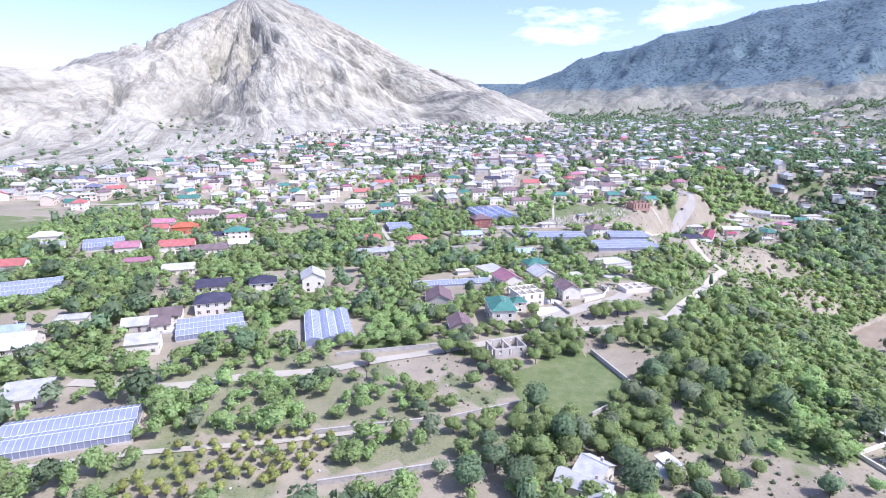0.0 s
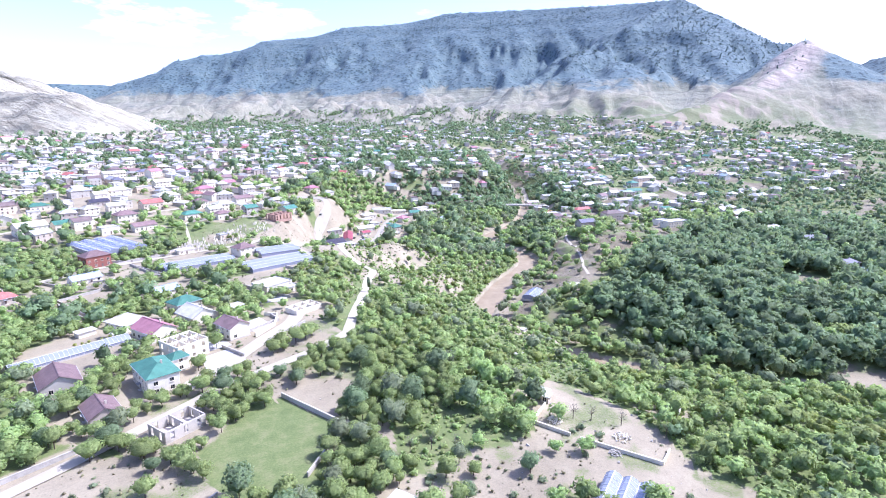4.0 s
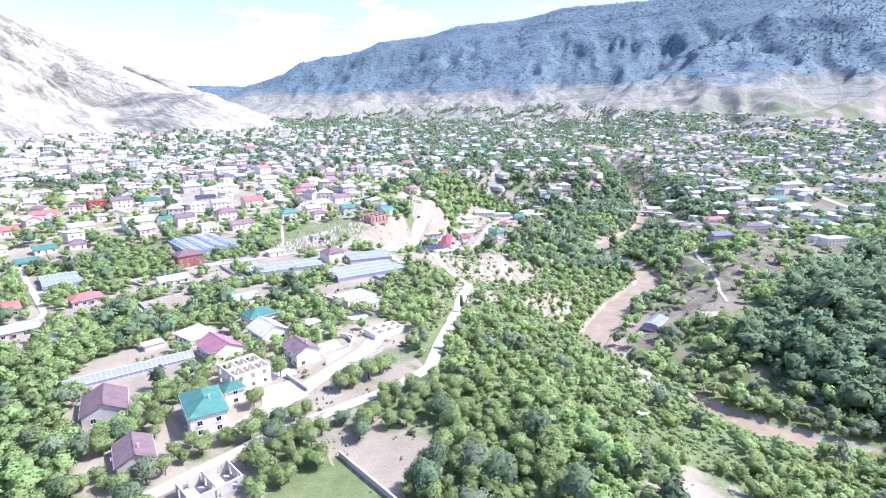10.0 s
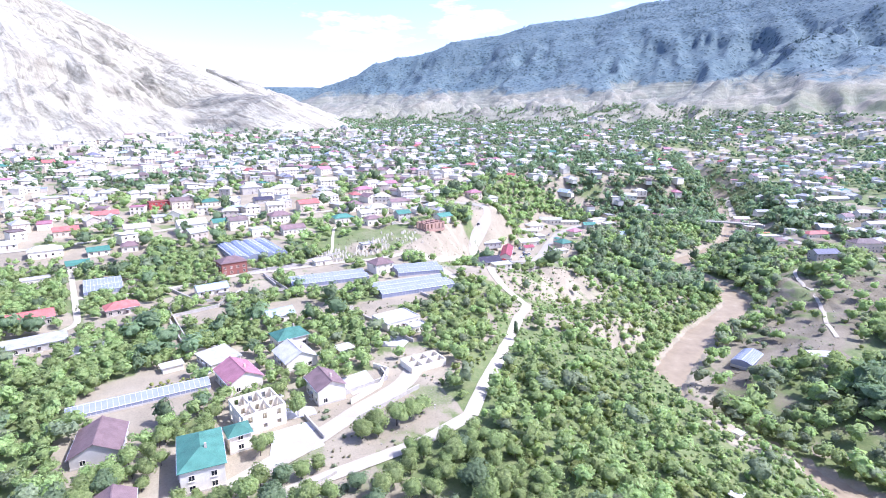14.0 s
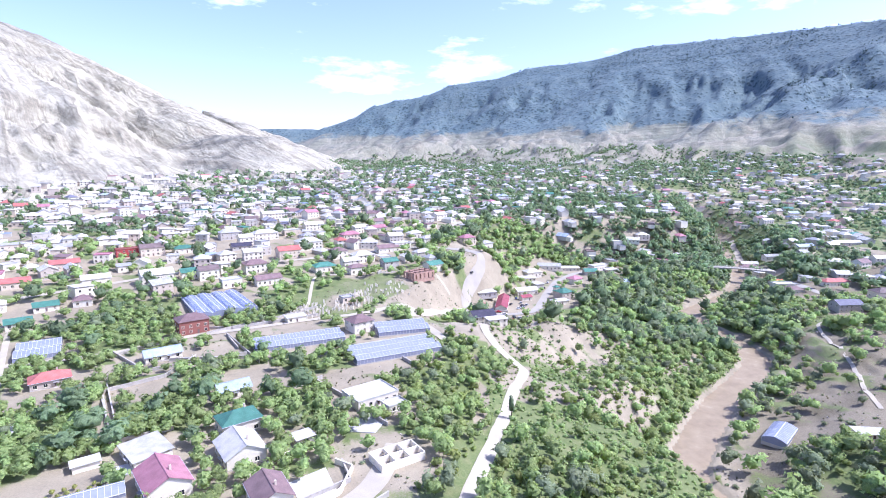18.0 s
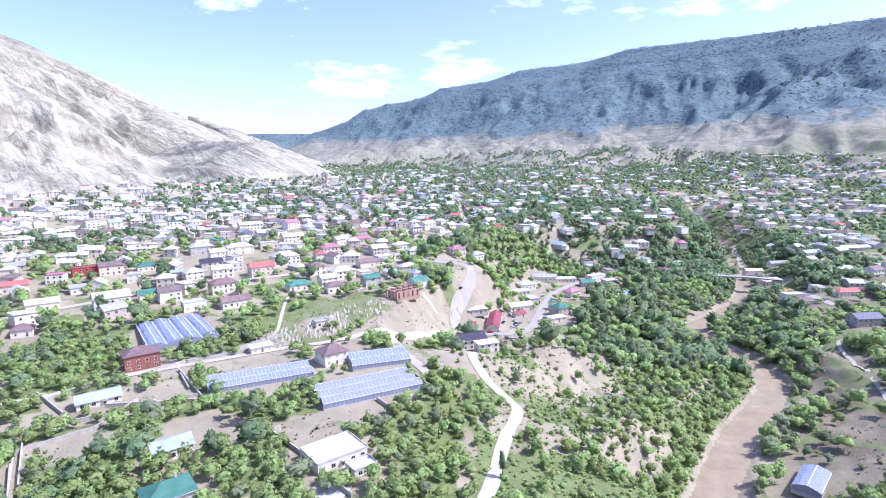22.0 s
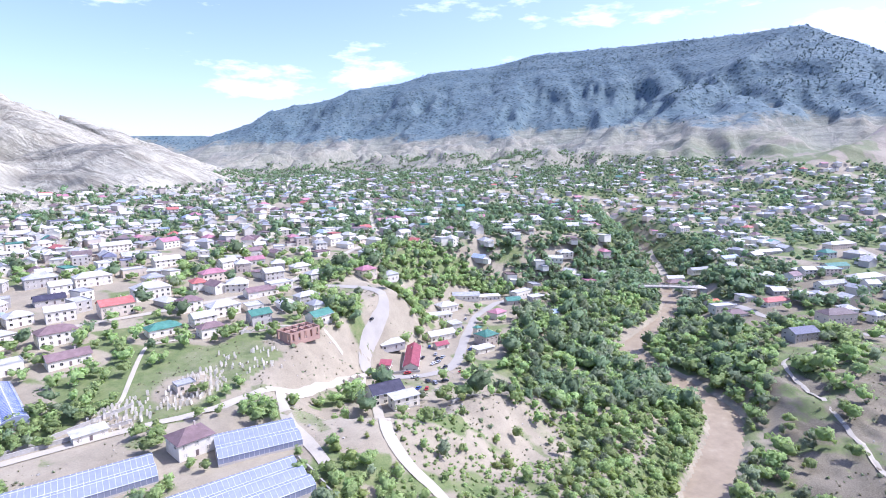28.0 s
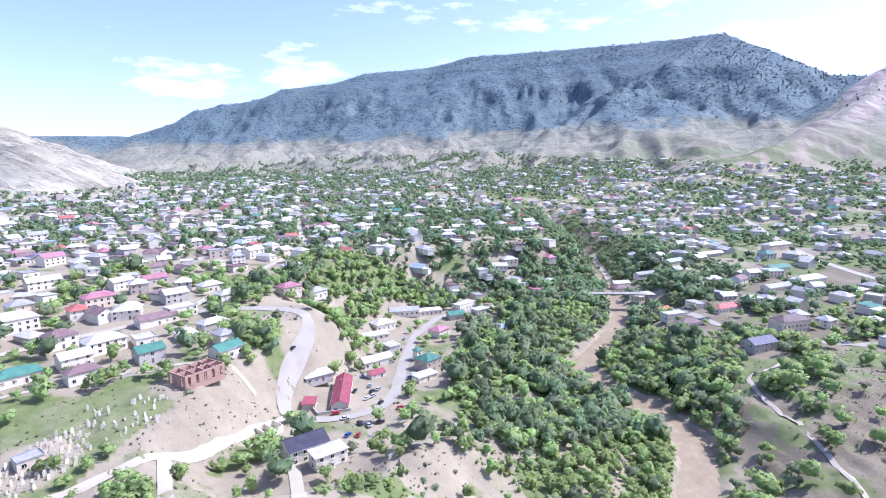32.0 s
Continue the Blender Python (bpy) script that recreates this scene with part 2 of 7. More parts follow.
    far = smooth(560, 860, np.hypot(x, y) + 0.12 * np.maximum(x, 0))
    sel = far > 0
    if not np.any(sel):
        return out
    mx, my, mz, mf = x[sel], y[sel], z[sel], far[sel]
    fine = fbm(mx, my, 70, 4, 31, True)
    spur_w, spur_m = spurs(mx, my)

    def ridge(line, slope, foot, cut, conc, spur, rough, flat=12.0, course=0.0, narrow=1.0, deep=0.0):
        """Height above the valley floor that a crest adds; ravines are cut into its flanks, not into the crest itself."""
        best, kk, hb = np.zeros(mx.shape), np.zeros(mx.shape), np.zeros(mx.shape)
        cs, sn = math.cos(radians(course)), math.sin(radians(course))

        def turned(u, v):
            return (u * cs - v * sn) * narrow, u * sn + v * cs      # its ends fall away more steeply than its flanks
        tx, ty = turned(mx, my)
        for p, q in zip(line, line[1:]):
            dd, hh, _ = along([(*turned(p[0], p[1]), p[2]), (*turned(q[0], q[1]), q[2])], tx, ty)
            k = np.clip(1 - np.maximum(dd - flat, 0) * slope / (hh - foot), 0, 1)
            body = (hh - mz) * (k * (1 - conc) + conc * k * k)
            more = body > best
            best, kk, hb = np.where(more, body, best), np.where(more, k, kk), np.where(more, hh, hb)
        best = best + cut * (np.clip(spur, 0.2, 0.78) - 0.78) * np.clip((hb - foot) / 380, 0, 1) * smooth(0.0, 0.16, kk) * (1 - smooth(0.55, 0.93, kk))
        best = best * (1 + deep * (np.clip((spur - 0.3) / 0.4, 0, 1) - 1) * (1 - smooth(0.5, 0.95, kk)))
        return best + (fine - 0.5) * rough * smooth(0, 60, best)
    mt = ridge(WHITE_CREST, 0.325, 24, 130, 0.2, spur_w, 8, 14.0, -22, 1.7, 0.6)
    mt = np.maximum(mt, ridge([(CONE[0], CONE[1], CONE[2]), (CONE[0] - 150, CONE[1] + 210, 150)], 0.5, 30, 60, 0.05, spur_w, 10))
    mt = np.maximum(mt, ridge(MESA_CREST, 0.4, 70, 75, 0.42, spur_m, 8, 60.0, 28, 1.4, 0.22))
    mt = np.maximum(mt, ridge(MESA_SHOULDER, 0.30, 66, 90, 0.45, spur_m, 9, 40.0, 62, 1.7, 0.22))
    mt = np.maximum(mt, ridge(HOGBACK, 0.5, 40, 60, 0.35, spur_m, 14, 10.0))
    mt = np.maximum(mt, ridge(FAR_CREST, 0.5, 60, 60, 0.3, spur_m, 6, 60.0))
    reach = np.hypot(mx, my)
    mt = np.maximum(mt, 95 * smooth(0.42, 0.82, spur_m) * smooth(1950, 2500, reach) * smooth(-150, 250, mx - 0.05 * my))      # pale foothills under the long mountain
    above = mz + np.maximum(mt, 0)
    long_side = smooth(-200, 500, mx - 0.12 * my)
    step_ = 0.5 + 0.35 * (fbm(mx, my, 700, 3, 71) - 0.5)      # a broken scarp half-way up, benches above it
    rel = np.clip((above - 80) / 800, 0, 1)
    mt = mt + long_side * (20 * smooth(step_ - 0.03, step_ + 0.06, rel) * smooth(0.95, 0.6, rel) + 6 * smooth(0.02, 0.05, rel % 0.16) * smooth(0.16, 0.07, rel % 0.16) * smooth(0.3, 0.4, rel) * smooth(0.97, 0.9, rel))
    fans = fbm(mx, my, 190, 3, 73, True)
    mt = mt + long_side * 16 * smooth(0.62, 0.92, fans) * smooth(0.0, 0.05, rel) * smooth(0.3, 0.12, rel) * smooth(1500, 2000, reach)     # pale spurs at the foot
    out = z.copy()
    out[sel] = mz + np.maximum(mt, 0) * mf
    return out


def ground_z(x, y):
    return float(land(np.array([x]), np.array([y]))[0])


# ---- materials ----
def material(name, rough=0.85, metal=0.0):
    m = bpy.data.materials.new(name)
    m.use_nodes = True
    b = m.node_tree.nodes["Principled BSDF"]
    b.inputs["Roughness"].default_value, b.inputs["Metallic"].default_value = rough, metal
    return m, m.node_tree.nodes, m.node_tree.links, b


def noise_node(n, l, scale, detail=4.0, rough=0.55, world=True):
    t = n.new("ShaderNodeTexNoise")
    t.inputs["Scale"].default_value, t.inputs["Detail"].default_value, t.inputs["Roughness"].default_value = scale, detail, rough
    if world:
        g = n.new("ShaderNodeNewGeometry")
        l.new(g.outputs["Position"], t.inputs["Vector"])
    else:
        c = n.new("ShaderNodeTexCoord")
        l.new(c.outputs["Object"], t.inputs["Vector"])
    return t.outputs["Fac"]


def ramp(n, l, fac, stops):
    r = n.new("ShaderNodeValToRGB")
    e = r.color_ramp.elements
    while len(e) < len(stops):
        e.new(0.5)
    for k, (p, c) in zip(e, stops):
        k.position, k.color = p, (*c, 1)
    l.new(fac, r.inputs[0])
    return r.outputs[0]


def mix(n, l, fac, a, b, mode="MIX"):
    m = n.new("ShaderNodeMix")
    m.data_type, m.blend_type = "RGBA", mode
    for v, s in ((fac, m.inputs["Factor"]), (a, m.inputs[6]), (b, m.inputs[7])):
        if isinstance(v, (int, float)):
            s.default_value = v
        elif isinstance(v, tuple):
            s.default_value = (*v, 1)
        else:
            l.new(v, s)
    return m.outputs[2]


def math_node(n, l, op, a, b=0.0, clamp=False):
    m = n.new("ShaderNodeMath")
    m.operation, m.use_clamp = op, clamp
    for v, s in ((a, m.inputs[0]), (b, m.inputs[1])):
        if isinstance(v, (int, float)):
            s.default_value = v
        else:
            l.new(v, s)
    return m.outputs[0]


def bump(n, l, b, height, strength=0.4, dist=0.1):
    k = n.new("ShaderNodeBump")
    k.inputs["Strength"].default_value, k.inputs["Distance"].default_value = strength, dist
    l.new(height, k.inputs["Height"])
    l.new(k.outputs[0], b.inputs["Normal"])


def surface(name, colour, rough=0.8, metal=0.0, vary=0.25, grain=3.0, stain=0.25, each=0.12):
    """A painted, plastered or rendered surface: base colour, broad stains, fine grain, and a small change from thing to thing."""
    m, n, l, b = material(name, rough, metal)
    dark = tuple(c * (1 - vary) for c in colour)
    f1 = noise_node(n, l, stain, 3)
    f2 = noise_node(n, l, grain, 5, 0.7)
    c = ramp(n, l, f1, [(0.3, dark), (0.62, colour)])
    c = mix(n, l, 0.35, c, ramp(n, l, f2, [(0.3, tuple(v * 0.7 for v in colour)), (0.7, tuple(min(1, v * 1.12) for v in colour))]))
    o = n.new("ShaderNodeObjectInfo")
    k = math_node(n, l, "MULTIPLY_ADD", o.outputs["Random"], each)
    n[-1].inputs[2].default_value = 1 - each * 0.6
    hs = n.new("ShaderNodeHueSaturation")
    l.new(k, hs.inputs["Value"])
    l.new(c, hs.inputs["Color"])
    l.new(hs.outputs[0], b.inputs["Base Color"])
    bump(n, l, b, f2, 0.25, 0.03)
    return m


def roofing(name, colour, rough=0.62, rib=2.6):
    """Profiled sheet: ribs running down with the troughs darker in colour, faded patches."""
    m, n, l, b = material(name, rough, 0.0)
    b.inputs["Specular IOR Level"].default_value = 0.25
    f1 = noise_node(n, l, 0.35, 4)
    c = ramp(n, l, f1, [(0.28, tuple(v * 0.72 for v in colour)), (0.6, colour), (0.85, tuple(v * 0.85 + 0.06 for v in colour))])
    tc = n.new("ShaderNodeTexCoord")
    w = n.new("ShaderNodeTexWave")
    w.bands_direction = "X"
    w.inputs["Scale"].default_value, w.inputs["Distortion"].default_value = rib, 0.2
    l.new(tc.outputs["Object"], w.inputs["Vector"])
    c = mix(n, l, 0.16, c, w.outputs["Color"], "MULTIPLY")
    o = n.new("ShaderNodeObjectInfo")
    hs = n.new("ShaderNodeHueSaturation")
    k = math_node(n, l, "MULTIPLY_ADD", o.outputs["Random"], 0.24)
    n[-1].inputs[2].default_value = 0.86
    l.new(k, hs.inputs["Value"])
    l.new(c, hs.inputs["Color"])
    l.new(hs.outputs[0], b.inputs["Base Color"])
    bump(n, l, b, w.outputs["Fac"], 0.35, 0.04)
    return m


def attribute(n, name):
    a = n.new("ShaderNodeAttribute")
    a.attribute_name = name
    return a


def ground_material():
    m, n, l, b = material("valley_ground", 0.95)
    big, mid, fine = noise_node(n, l, 0.03, 5), noise_node(n, l, 0.22, 5, 0.65), noise_node(n, l, 1.6, 5, 0.7)
    soil = ramp(n, l, mid, [(0.3, (0.22, 0.183, 0.118)), (0.5, (0.308, 0.26, 0.171)), (0.72, (0.396, 0.342, 0.231))])
    soil = mix(n, l, 0.5, soil, ramp(n, l, fine, [(0.32, (0.136, 0.114, 0.0756)), (0.47, (0.295, 0.249, 0.165)), (0.68, (0.414, 0.359, 0.246))]))
    soil = mix(n, l, 0.4, soil, ramp(n, l, big, [(0.36, (0.202, 0.171, 0.112)), (0.62, (0.396, 0.342, 0.231))]))
    soil = mix(n, l, attribute(n, "loam").outputs["Fac"], soil, ramp(n, l, fine, [(0.34, (0.088, 0.0735, 0.0437)), (0.52, (0.163, 0.137, 0.084)), (0.7, (0.246, 0.209, 0.133))]))
    grass = ramp(n, l, mid, [(0.3, (0.085, 0.122, 0.034)), (0.5, (0.15, 0.186, 0.06)), (0.72, (0.262, 0.248, 0.115))])
    grass = mix(n, l, 0.45, grass, ramp(n, l, fine, [(0.3, (0.065, 0.095, 0.026)), (0.7, (0.2, 0.23, 0.08))]))
    g = attribute(n, "grass")
    ge = math_node(n, l, "ADD", g.outputs["Fac"], math_node(n, l, "MULTIPLY_ADD", fine, 0.9))
    n[-2].inputs[2].default_value = -0.45
    gs = ramp(n, l, ge, [(0.36, (0, 0, 0)), (0.62, (1, 1, 1))])
    near = mix(n, l, gs, soil, grass)
    # bare limestone of the white mountain, with beds, darkened rill creases and scrub in the gullies
    pos = n.new("ShaderNodeNewGeometry")

    def bedded(upright, along_, across_, detail=8, rough=0.68):
        """Noise drawn out along beds that lie square to the direction `upright`."""
        dot = n.new("ShaderNodeVectorMath")
        dot.operation, dot.inputs[1].default_value = "DOT_PRODUCT", Vector(upright).normalized()
        l.new(pos.outputs["Position"], dot.inputs[0])
        sp = n.new("ShaderNodeSeparateXYZ")
        l.new(pos.outputs["Position"], sp.inputs[0])
        cb = n.new("ShaderNodeCombineXYZ")
        for k_ in (0, 1):
            l.new(math_node(n, l, "MULTIPLY", sp.outputs[k_], along_), cb.inputs[k_])
        l.new(math_node(n, l, "MULTIPLY", dot.outputs["Value"], across_), cb.inputs[2])
        t = n.new("ShaderNodeTexNoise")
        t.inputs["Scale"].default_value, t.inputs["Detail"].default_value, t.inputs["Roughness"].default_value = 1.0, detail, rough
        l.new(cb.outputs[0], t.inputs["Vector"])
        return t.outputs["Fac"]
    beds = bedded((0.42, -0.05, 0.9), 0.006, 0.06)
    xyz = n.new("ShaderNodeCombineXYZ")
    l.new(attribute(n, "across").outputs["Fac"], xyz.inputs[0])
    l.new(math_node(n, l, "MULTIPLY", attribute(n, "upward").outputs["Fac"], 0.16), xyz.inputs[1])

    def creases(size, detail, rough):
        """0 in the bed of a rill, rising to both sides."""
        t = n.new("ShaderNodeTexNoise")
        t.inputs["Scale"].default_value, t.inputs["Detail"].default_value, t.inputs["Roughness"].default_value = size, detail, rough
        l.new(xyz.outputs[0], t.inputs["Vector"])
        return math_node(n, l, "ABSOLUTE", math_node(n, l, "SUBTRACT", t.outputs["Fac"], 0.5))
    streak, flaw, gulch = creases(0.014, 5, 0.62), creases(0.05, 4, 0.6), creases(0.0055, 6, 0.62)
    crag = noise_node(n, l, 0.04, 9, 0.74)
    patch = noise_node(n, l, 0.006, 6, 0.62)
    rock = ramp(n, l, beds, [(0.41, (0.24, 0.221, 0.159)), (0.47, (0.419, 0.386, 0.279)), (0.54, (0.56, 0.523, 0.38))])
    rock = mix(n, l, 0.5, rock, ramp(n, l, crag, [(0.4, (0.2, 0.184, 0.134)), (0.46, (0.419, 0.386, 0.279)), (0.53, (0.58, 0.54, 0.392))]))
    rock = mix(n, l, 0.3, rock, ramp(n, l, patch, [(0.38, (0.29, 0.269, 0.196)), (0.52, (0.551, 0.512, 0.372))]))
    # streak and flaw multiply the colour darker along the creases
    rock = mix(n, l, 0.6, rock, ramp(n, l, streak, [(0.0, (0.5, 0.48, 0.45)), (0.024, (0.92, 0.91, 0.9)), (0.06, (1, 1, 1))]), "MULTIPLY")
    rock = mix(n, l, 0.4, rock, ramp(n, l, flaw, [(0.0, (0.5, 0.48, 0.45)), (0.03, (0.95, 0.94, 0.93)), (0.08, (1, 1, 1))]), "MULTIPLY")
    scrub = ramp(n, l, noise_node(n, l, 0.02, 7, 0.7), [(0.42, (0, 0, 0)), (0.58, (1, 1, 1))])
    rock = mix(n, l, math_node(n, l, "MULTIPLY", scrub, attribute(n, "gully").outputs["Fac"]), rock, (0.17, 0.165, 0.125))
    # the long wooded mountain: scree, terraces and dry grass below, juniper woods above
    terraces = bedded((-0.05, -0.02, 1), 0.005, 0.13, 6, 0.6)
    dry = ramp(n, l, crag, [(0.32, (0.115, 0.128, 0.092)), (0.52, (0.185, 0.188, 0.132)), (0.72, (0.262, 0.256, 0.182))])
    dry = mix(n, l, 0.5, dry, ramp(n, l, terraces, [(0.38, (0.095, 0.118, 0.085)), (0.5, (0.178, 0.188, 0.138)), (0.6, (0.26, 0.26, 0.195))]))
    dry = mix(n, l, attribute(n, "pale").outputs["Fac"], dry, ramp(n, l, crag, [(0.35, (0.18, 0.17, 0.12)), (0.65, (0.31, 0.29, 0.208))]))
    dry = mix(n, l, ramp(n, l, gulch, [(0.0, (0.5, 0.5, 0.5)), (0.016, (0, 0, 0))]), dry, (0.34, 0.315, 0.24))
    # the woods' blue-grey is distance haze mixed into their base colour
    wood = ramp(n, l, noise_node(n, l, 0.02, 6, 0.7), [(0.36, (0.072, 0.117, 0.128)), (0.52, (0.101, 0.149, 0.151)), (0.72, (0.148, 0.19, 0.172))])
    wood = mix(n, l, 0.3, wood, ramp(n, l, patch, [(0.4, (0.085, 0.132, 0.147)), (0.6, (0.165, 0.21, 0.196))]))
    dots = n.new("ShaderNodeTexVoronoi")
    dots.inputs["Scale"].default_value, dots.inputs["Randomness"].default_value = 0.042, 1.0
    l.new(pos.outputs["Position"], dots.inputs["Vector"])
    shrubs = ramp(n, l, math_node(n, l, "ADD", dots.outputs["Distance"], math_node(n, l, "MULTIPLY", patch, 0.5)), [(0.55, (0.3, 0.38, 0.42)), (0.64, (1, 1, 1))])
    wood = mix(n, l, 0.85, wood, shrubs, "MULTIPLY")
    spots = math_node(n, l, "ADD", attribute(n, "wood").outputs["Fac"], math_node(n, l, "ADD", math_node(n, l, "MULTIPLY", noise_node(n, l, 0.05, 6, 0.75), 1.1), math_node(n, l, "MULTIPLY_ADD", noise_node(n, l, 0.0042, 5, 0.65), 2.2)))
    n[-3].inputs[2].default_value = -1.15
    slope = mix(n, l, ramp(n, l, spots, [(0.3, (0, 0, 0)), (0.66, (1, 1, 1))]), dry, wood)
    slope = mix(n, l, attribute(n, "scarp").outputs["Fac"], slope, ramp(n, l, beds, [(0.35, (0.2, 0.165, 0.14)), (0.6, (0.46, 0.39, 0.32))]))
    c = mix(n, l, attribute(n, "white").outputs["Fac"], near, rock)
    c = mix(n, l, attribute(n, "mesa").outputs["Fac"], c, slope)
    l.new(c, b.inputs["Base Color"])
    far = math_node(n, l, "MAXIMUM", attribute(n, "white").outputs["Fac"], attribute(n, "mesa").outputs["Fac"])
    rough_ = math_node(n, l, "ADD", math_node(n, l, "MULTIPLY", crag, 3.5), math_node(n, l, "MULTIPLY", gulch, 9.0))
    rough_ = math_node(n, l, "ADD", rough_, math_node(n, l, "MULTIPLY", dots.outputs["Distance"], -2.6))
    cliff_ = math_node(n, l, "ADD", math_node(n, l, "MULTIPLY", beds, 14.0), math_node(n, l, "ADD", math_node(n, l, "MULTIPLY", streak, 46.0), math_node(n, l, "MULTIPLY", crag, 6.0)))
    rough_ = math_node(n, l, "ADD", rough_, math_node(n, l, "MULTIPLY", cliff_, attribute(n, "white").outputs["Fac"]))
    hgt = math_node(n, l, "ADD", math_node(n, l, "MULTIPLY", fine, 0.12), math_node(n, l, "MULTIPLY", rough_, far))
    bump(n, l, b, hgt, 0.9, 1.0)
    return m


def leaf_material(name, dark, light, rough=0.6, clump=1.7):
    """Foliage: every spray its own shade, flecks painted dark like shaded gaps between lighter leaf patches, and light
    that shines through.
    """
    m, n, l, b = material(name, rough)
    t = attribute(n, "tint")
    isl = n.new("ShaderNodeNewGeometry")
    c = ramp(n, l, isl.outputs["Random Per Island"], [(0.0, dark), (1.0, light)])
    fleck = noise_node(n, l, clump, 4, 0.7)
    # low noise puts the darkness of gaps between leaf clumps into the colour
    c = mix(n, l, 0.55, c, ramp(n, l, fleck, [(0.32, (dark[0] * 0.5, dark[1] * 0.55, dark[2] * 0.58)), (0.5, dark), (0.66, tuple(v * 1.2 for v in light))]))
    hs = n.new("ShaderNodeHueSaturation")
    o = n.new("ShaderNodeObjectInfo")
    tt = math_node(n, l, "ADD", t.outputs["Fac"], math_node(n, l, "MULTIPLY", o.outputs["Random"], 0.6))
    l.new(math_node(n, l, "MULTIPLY_ADD", tt, 0.02), hs.inputs["Hue"])
    n[-1].inputs[2].default_value = 0.489
    l.new(math_node(n, l, "MULTIPLY_ADD", tt, 0.5), hs.inputs["Value"])
    n[-1].inputs[2].default_value = 0.82
    l.new(c, hs.inputs["Color"])
    l.new(hs.outputs[0], b.inputs["Base Color"])
    b.inputs["Specular IOR Level"].default_value = 0.15
    bump(n, l, b, fleck, 0.7, 0.5)
    tr = n.new("ShaderNodeBsdfTranslucent")
    l.new(mix(n, l, 1.0, hs.outputs[0], (1.0, 1.0, 0.84), "MULTIPLY"), tr.inputs["Color"])
    mx = n.new("ShaderNodeMixShader")
    mx.inputs[0].default_value = 0.5
    l.new(b.outputs[0], mx.inputs[1])
    l.new(tr.outputs[0], mx.inputs[2])
    l.new(mx.outputs[0], n["Material Output"].inputs["Surface"])
    return m


earth_mat = ground_material()
road_mat = surface("pale_dust_road", (0.47, 0.42, 0.315), 0.95, vary=0.22, grain=2.2, stain=0.12)
asphalt_mat = surface("worn_grey_asphalt", (0.4, 0.365, 0.295), 0.9, vary=0.2, grain=1.8, stain=0.1)
stone_mat = surface("rubble_stone", (0.5, 0.46, 0.39), 0.9, vary=0.35, grain=2.5, stain=0.8)
grave_mat = surface("weathered_gravestone", (0.66, 0.6, 0.47), 0.9, vary=0.3, grain=4)
bark_mat = surface("bark", (0.12, 0.09, 0.065), 0.95, vary=0.4, grain=6, stain=2)
concrete_mat = surface("raw_concrete", (0.56, 0.51, 0.42), 0.9)
rubber_mat = surface("tyre_rubber", (0.025, 0.025, 0.025), 0.85)
WALLS = {k: surface("wall_" + k, c, 0.85, vary=0.16, grain=2.5, stain=0.35) for k, c in dict(
    white=(0.8, 0.735, 0.585), cream=(0.72, 0.61, 0.46), grey=(0.52, 0.48, 0.41), brick=(0.55, 0.47, 0.38), orange=(0.66, 0.2, 0.09), brickred=(0.30, 0.115, 0.085), red=(0.42, 0.06, 0.06), terracotta=(0.46, 0.29, 0.215)).items()}
ROOFS = {k: roofing("roof_" + k, c) for k, c in dict(
    teal=(0.09, 0.235, 0.17), maroon=(0.245, 0.165, 0.155), pink=(0.47, 0.22, 0.25), red=(0.5, 0.17, 0.14), orange=(0.55, 0.16, 0.08), white=(0.59, 0.57, 0.5), grey=(0.42, 0.415, 0.39),
    blue=(0.4, 0.47, 0.56), dark=(0.065, 0.06, 0.085), slate=(0.2, 0.2, 0.25), brown=(0.2, 0.15, 0.135), cream=(0.66, 0.6, 0.5), brickred=(0.3, 0.1, 0.08), crimson=(0.34, 0.085, 0.105)).items()}
pane_mat, pn, pl, pb = material("window_glass", 0.08)
pb.inputs["Base Color"].default_value = (0.02, 0.025, 0.03, 1)
film_mat, pn, pl, pb = material("greenhouse_film", 0.25)
pl.new(mix(pn, pl, noise_node(pn, pl, 0.5, 4), (0.2, 0.215, 0.275), (0.32, 0.34, 0.4)), pb.inputs["Base Color"])
glass_mat, pn, pl, pb = material("greenhouse_glass", 0.2)
pl.new(mix(pn, pl, noise_node(pn, pl, 0.4, 4), (0.1, 0.13, 0.26), (0.2, 0.235, 0.38)), pb.inputs["Base Color"])
rib_mat = surface("galvanised_rib", (0.62, 0.63, 0.66), 0.5)
water_mat, pn, pl, pb = material("muddy_water", 0.55)
pb.inputs["Specular IOR Level"].default_value = 0.3
wf = noise_node(pn, pl, 0.12, 5, 0.65)
pl.new(ramp(pn, pl, wf, [(0.3, (0.245, 0.188, 0.112)), (0.6, (0.325, 0.256, 0.158)), (0.8, (0.42, 0.348, 0.23))]), pb.inputs["Base Color"])
bump(pn, pl, pb, noise_node(pn, pl, 0.9, 5, 0.7), 0.35, 0.2)
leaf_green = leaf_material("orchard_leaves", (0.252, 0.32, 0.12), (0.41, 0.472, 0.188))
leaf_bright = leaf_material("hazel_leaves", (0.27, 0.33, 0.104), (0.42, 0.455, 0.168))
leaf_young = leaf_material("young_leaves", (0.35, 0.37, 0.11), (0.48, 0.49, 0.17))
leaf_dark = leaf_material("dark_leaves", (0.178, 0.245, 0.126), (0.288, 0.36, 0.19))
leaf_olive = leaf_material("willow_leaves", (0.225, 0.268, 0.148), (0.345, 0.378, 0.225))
# paler and bluer than near leaves: the same far haze, put into the colour
leaf_juniper_hazed = leaf_material("hazed_juniper_leaves", (0.092, 0.132, 0.13), (0.14, 0.184, 0.168), clump=0.2)
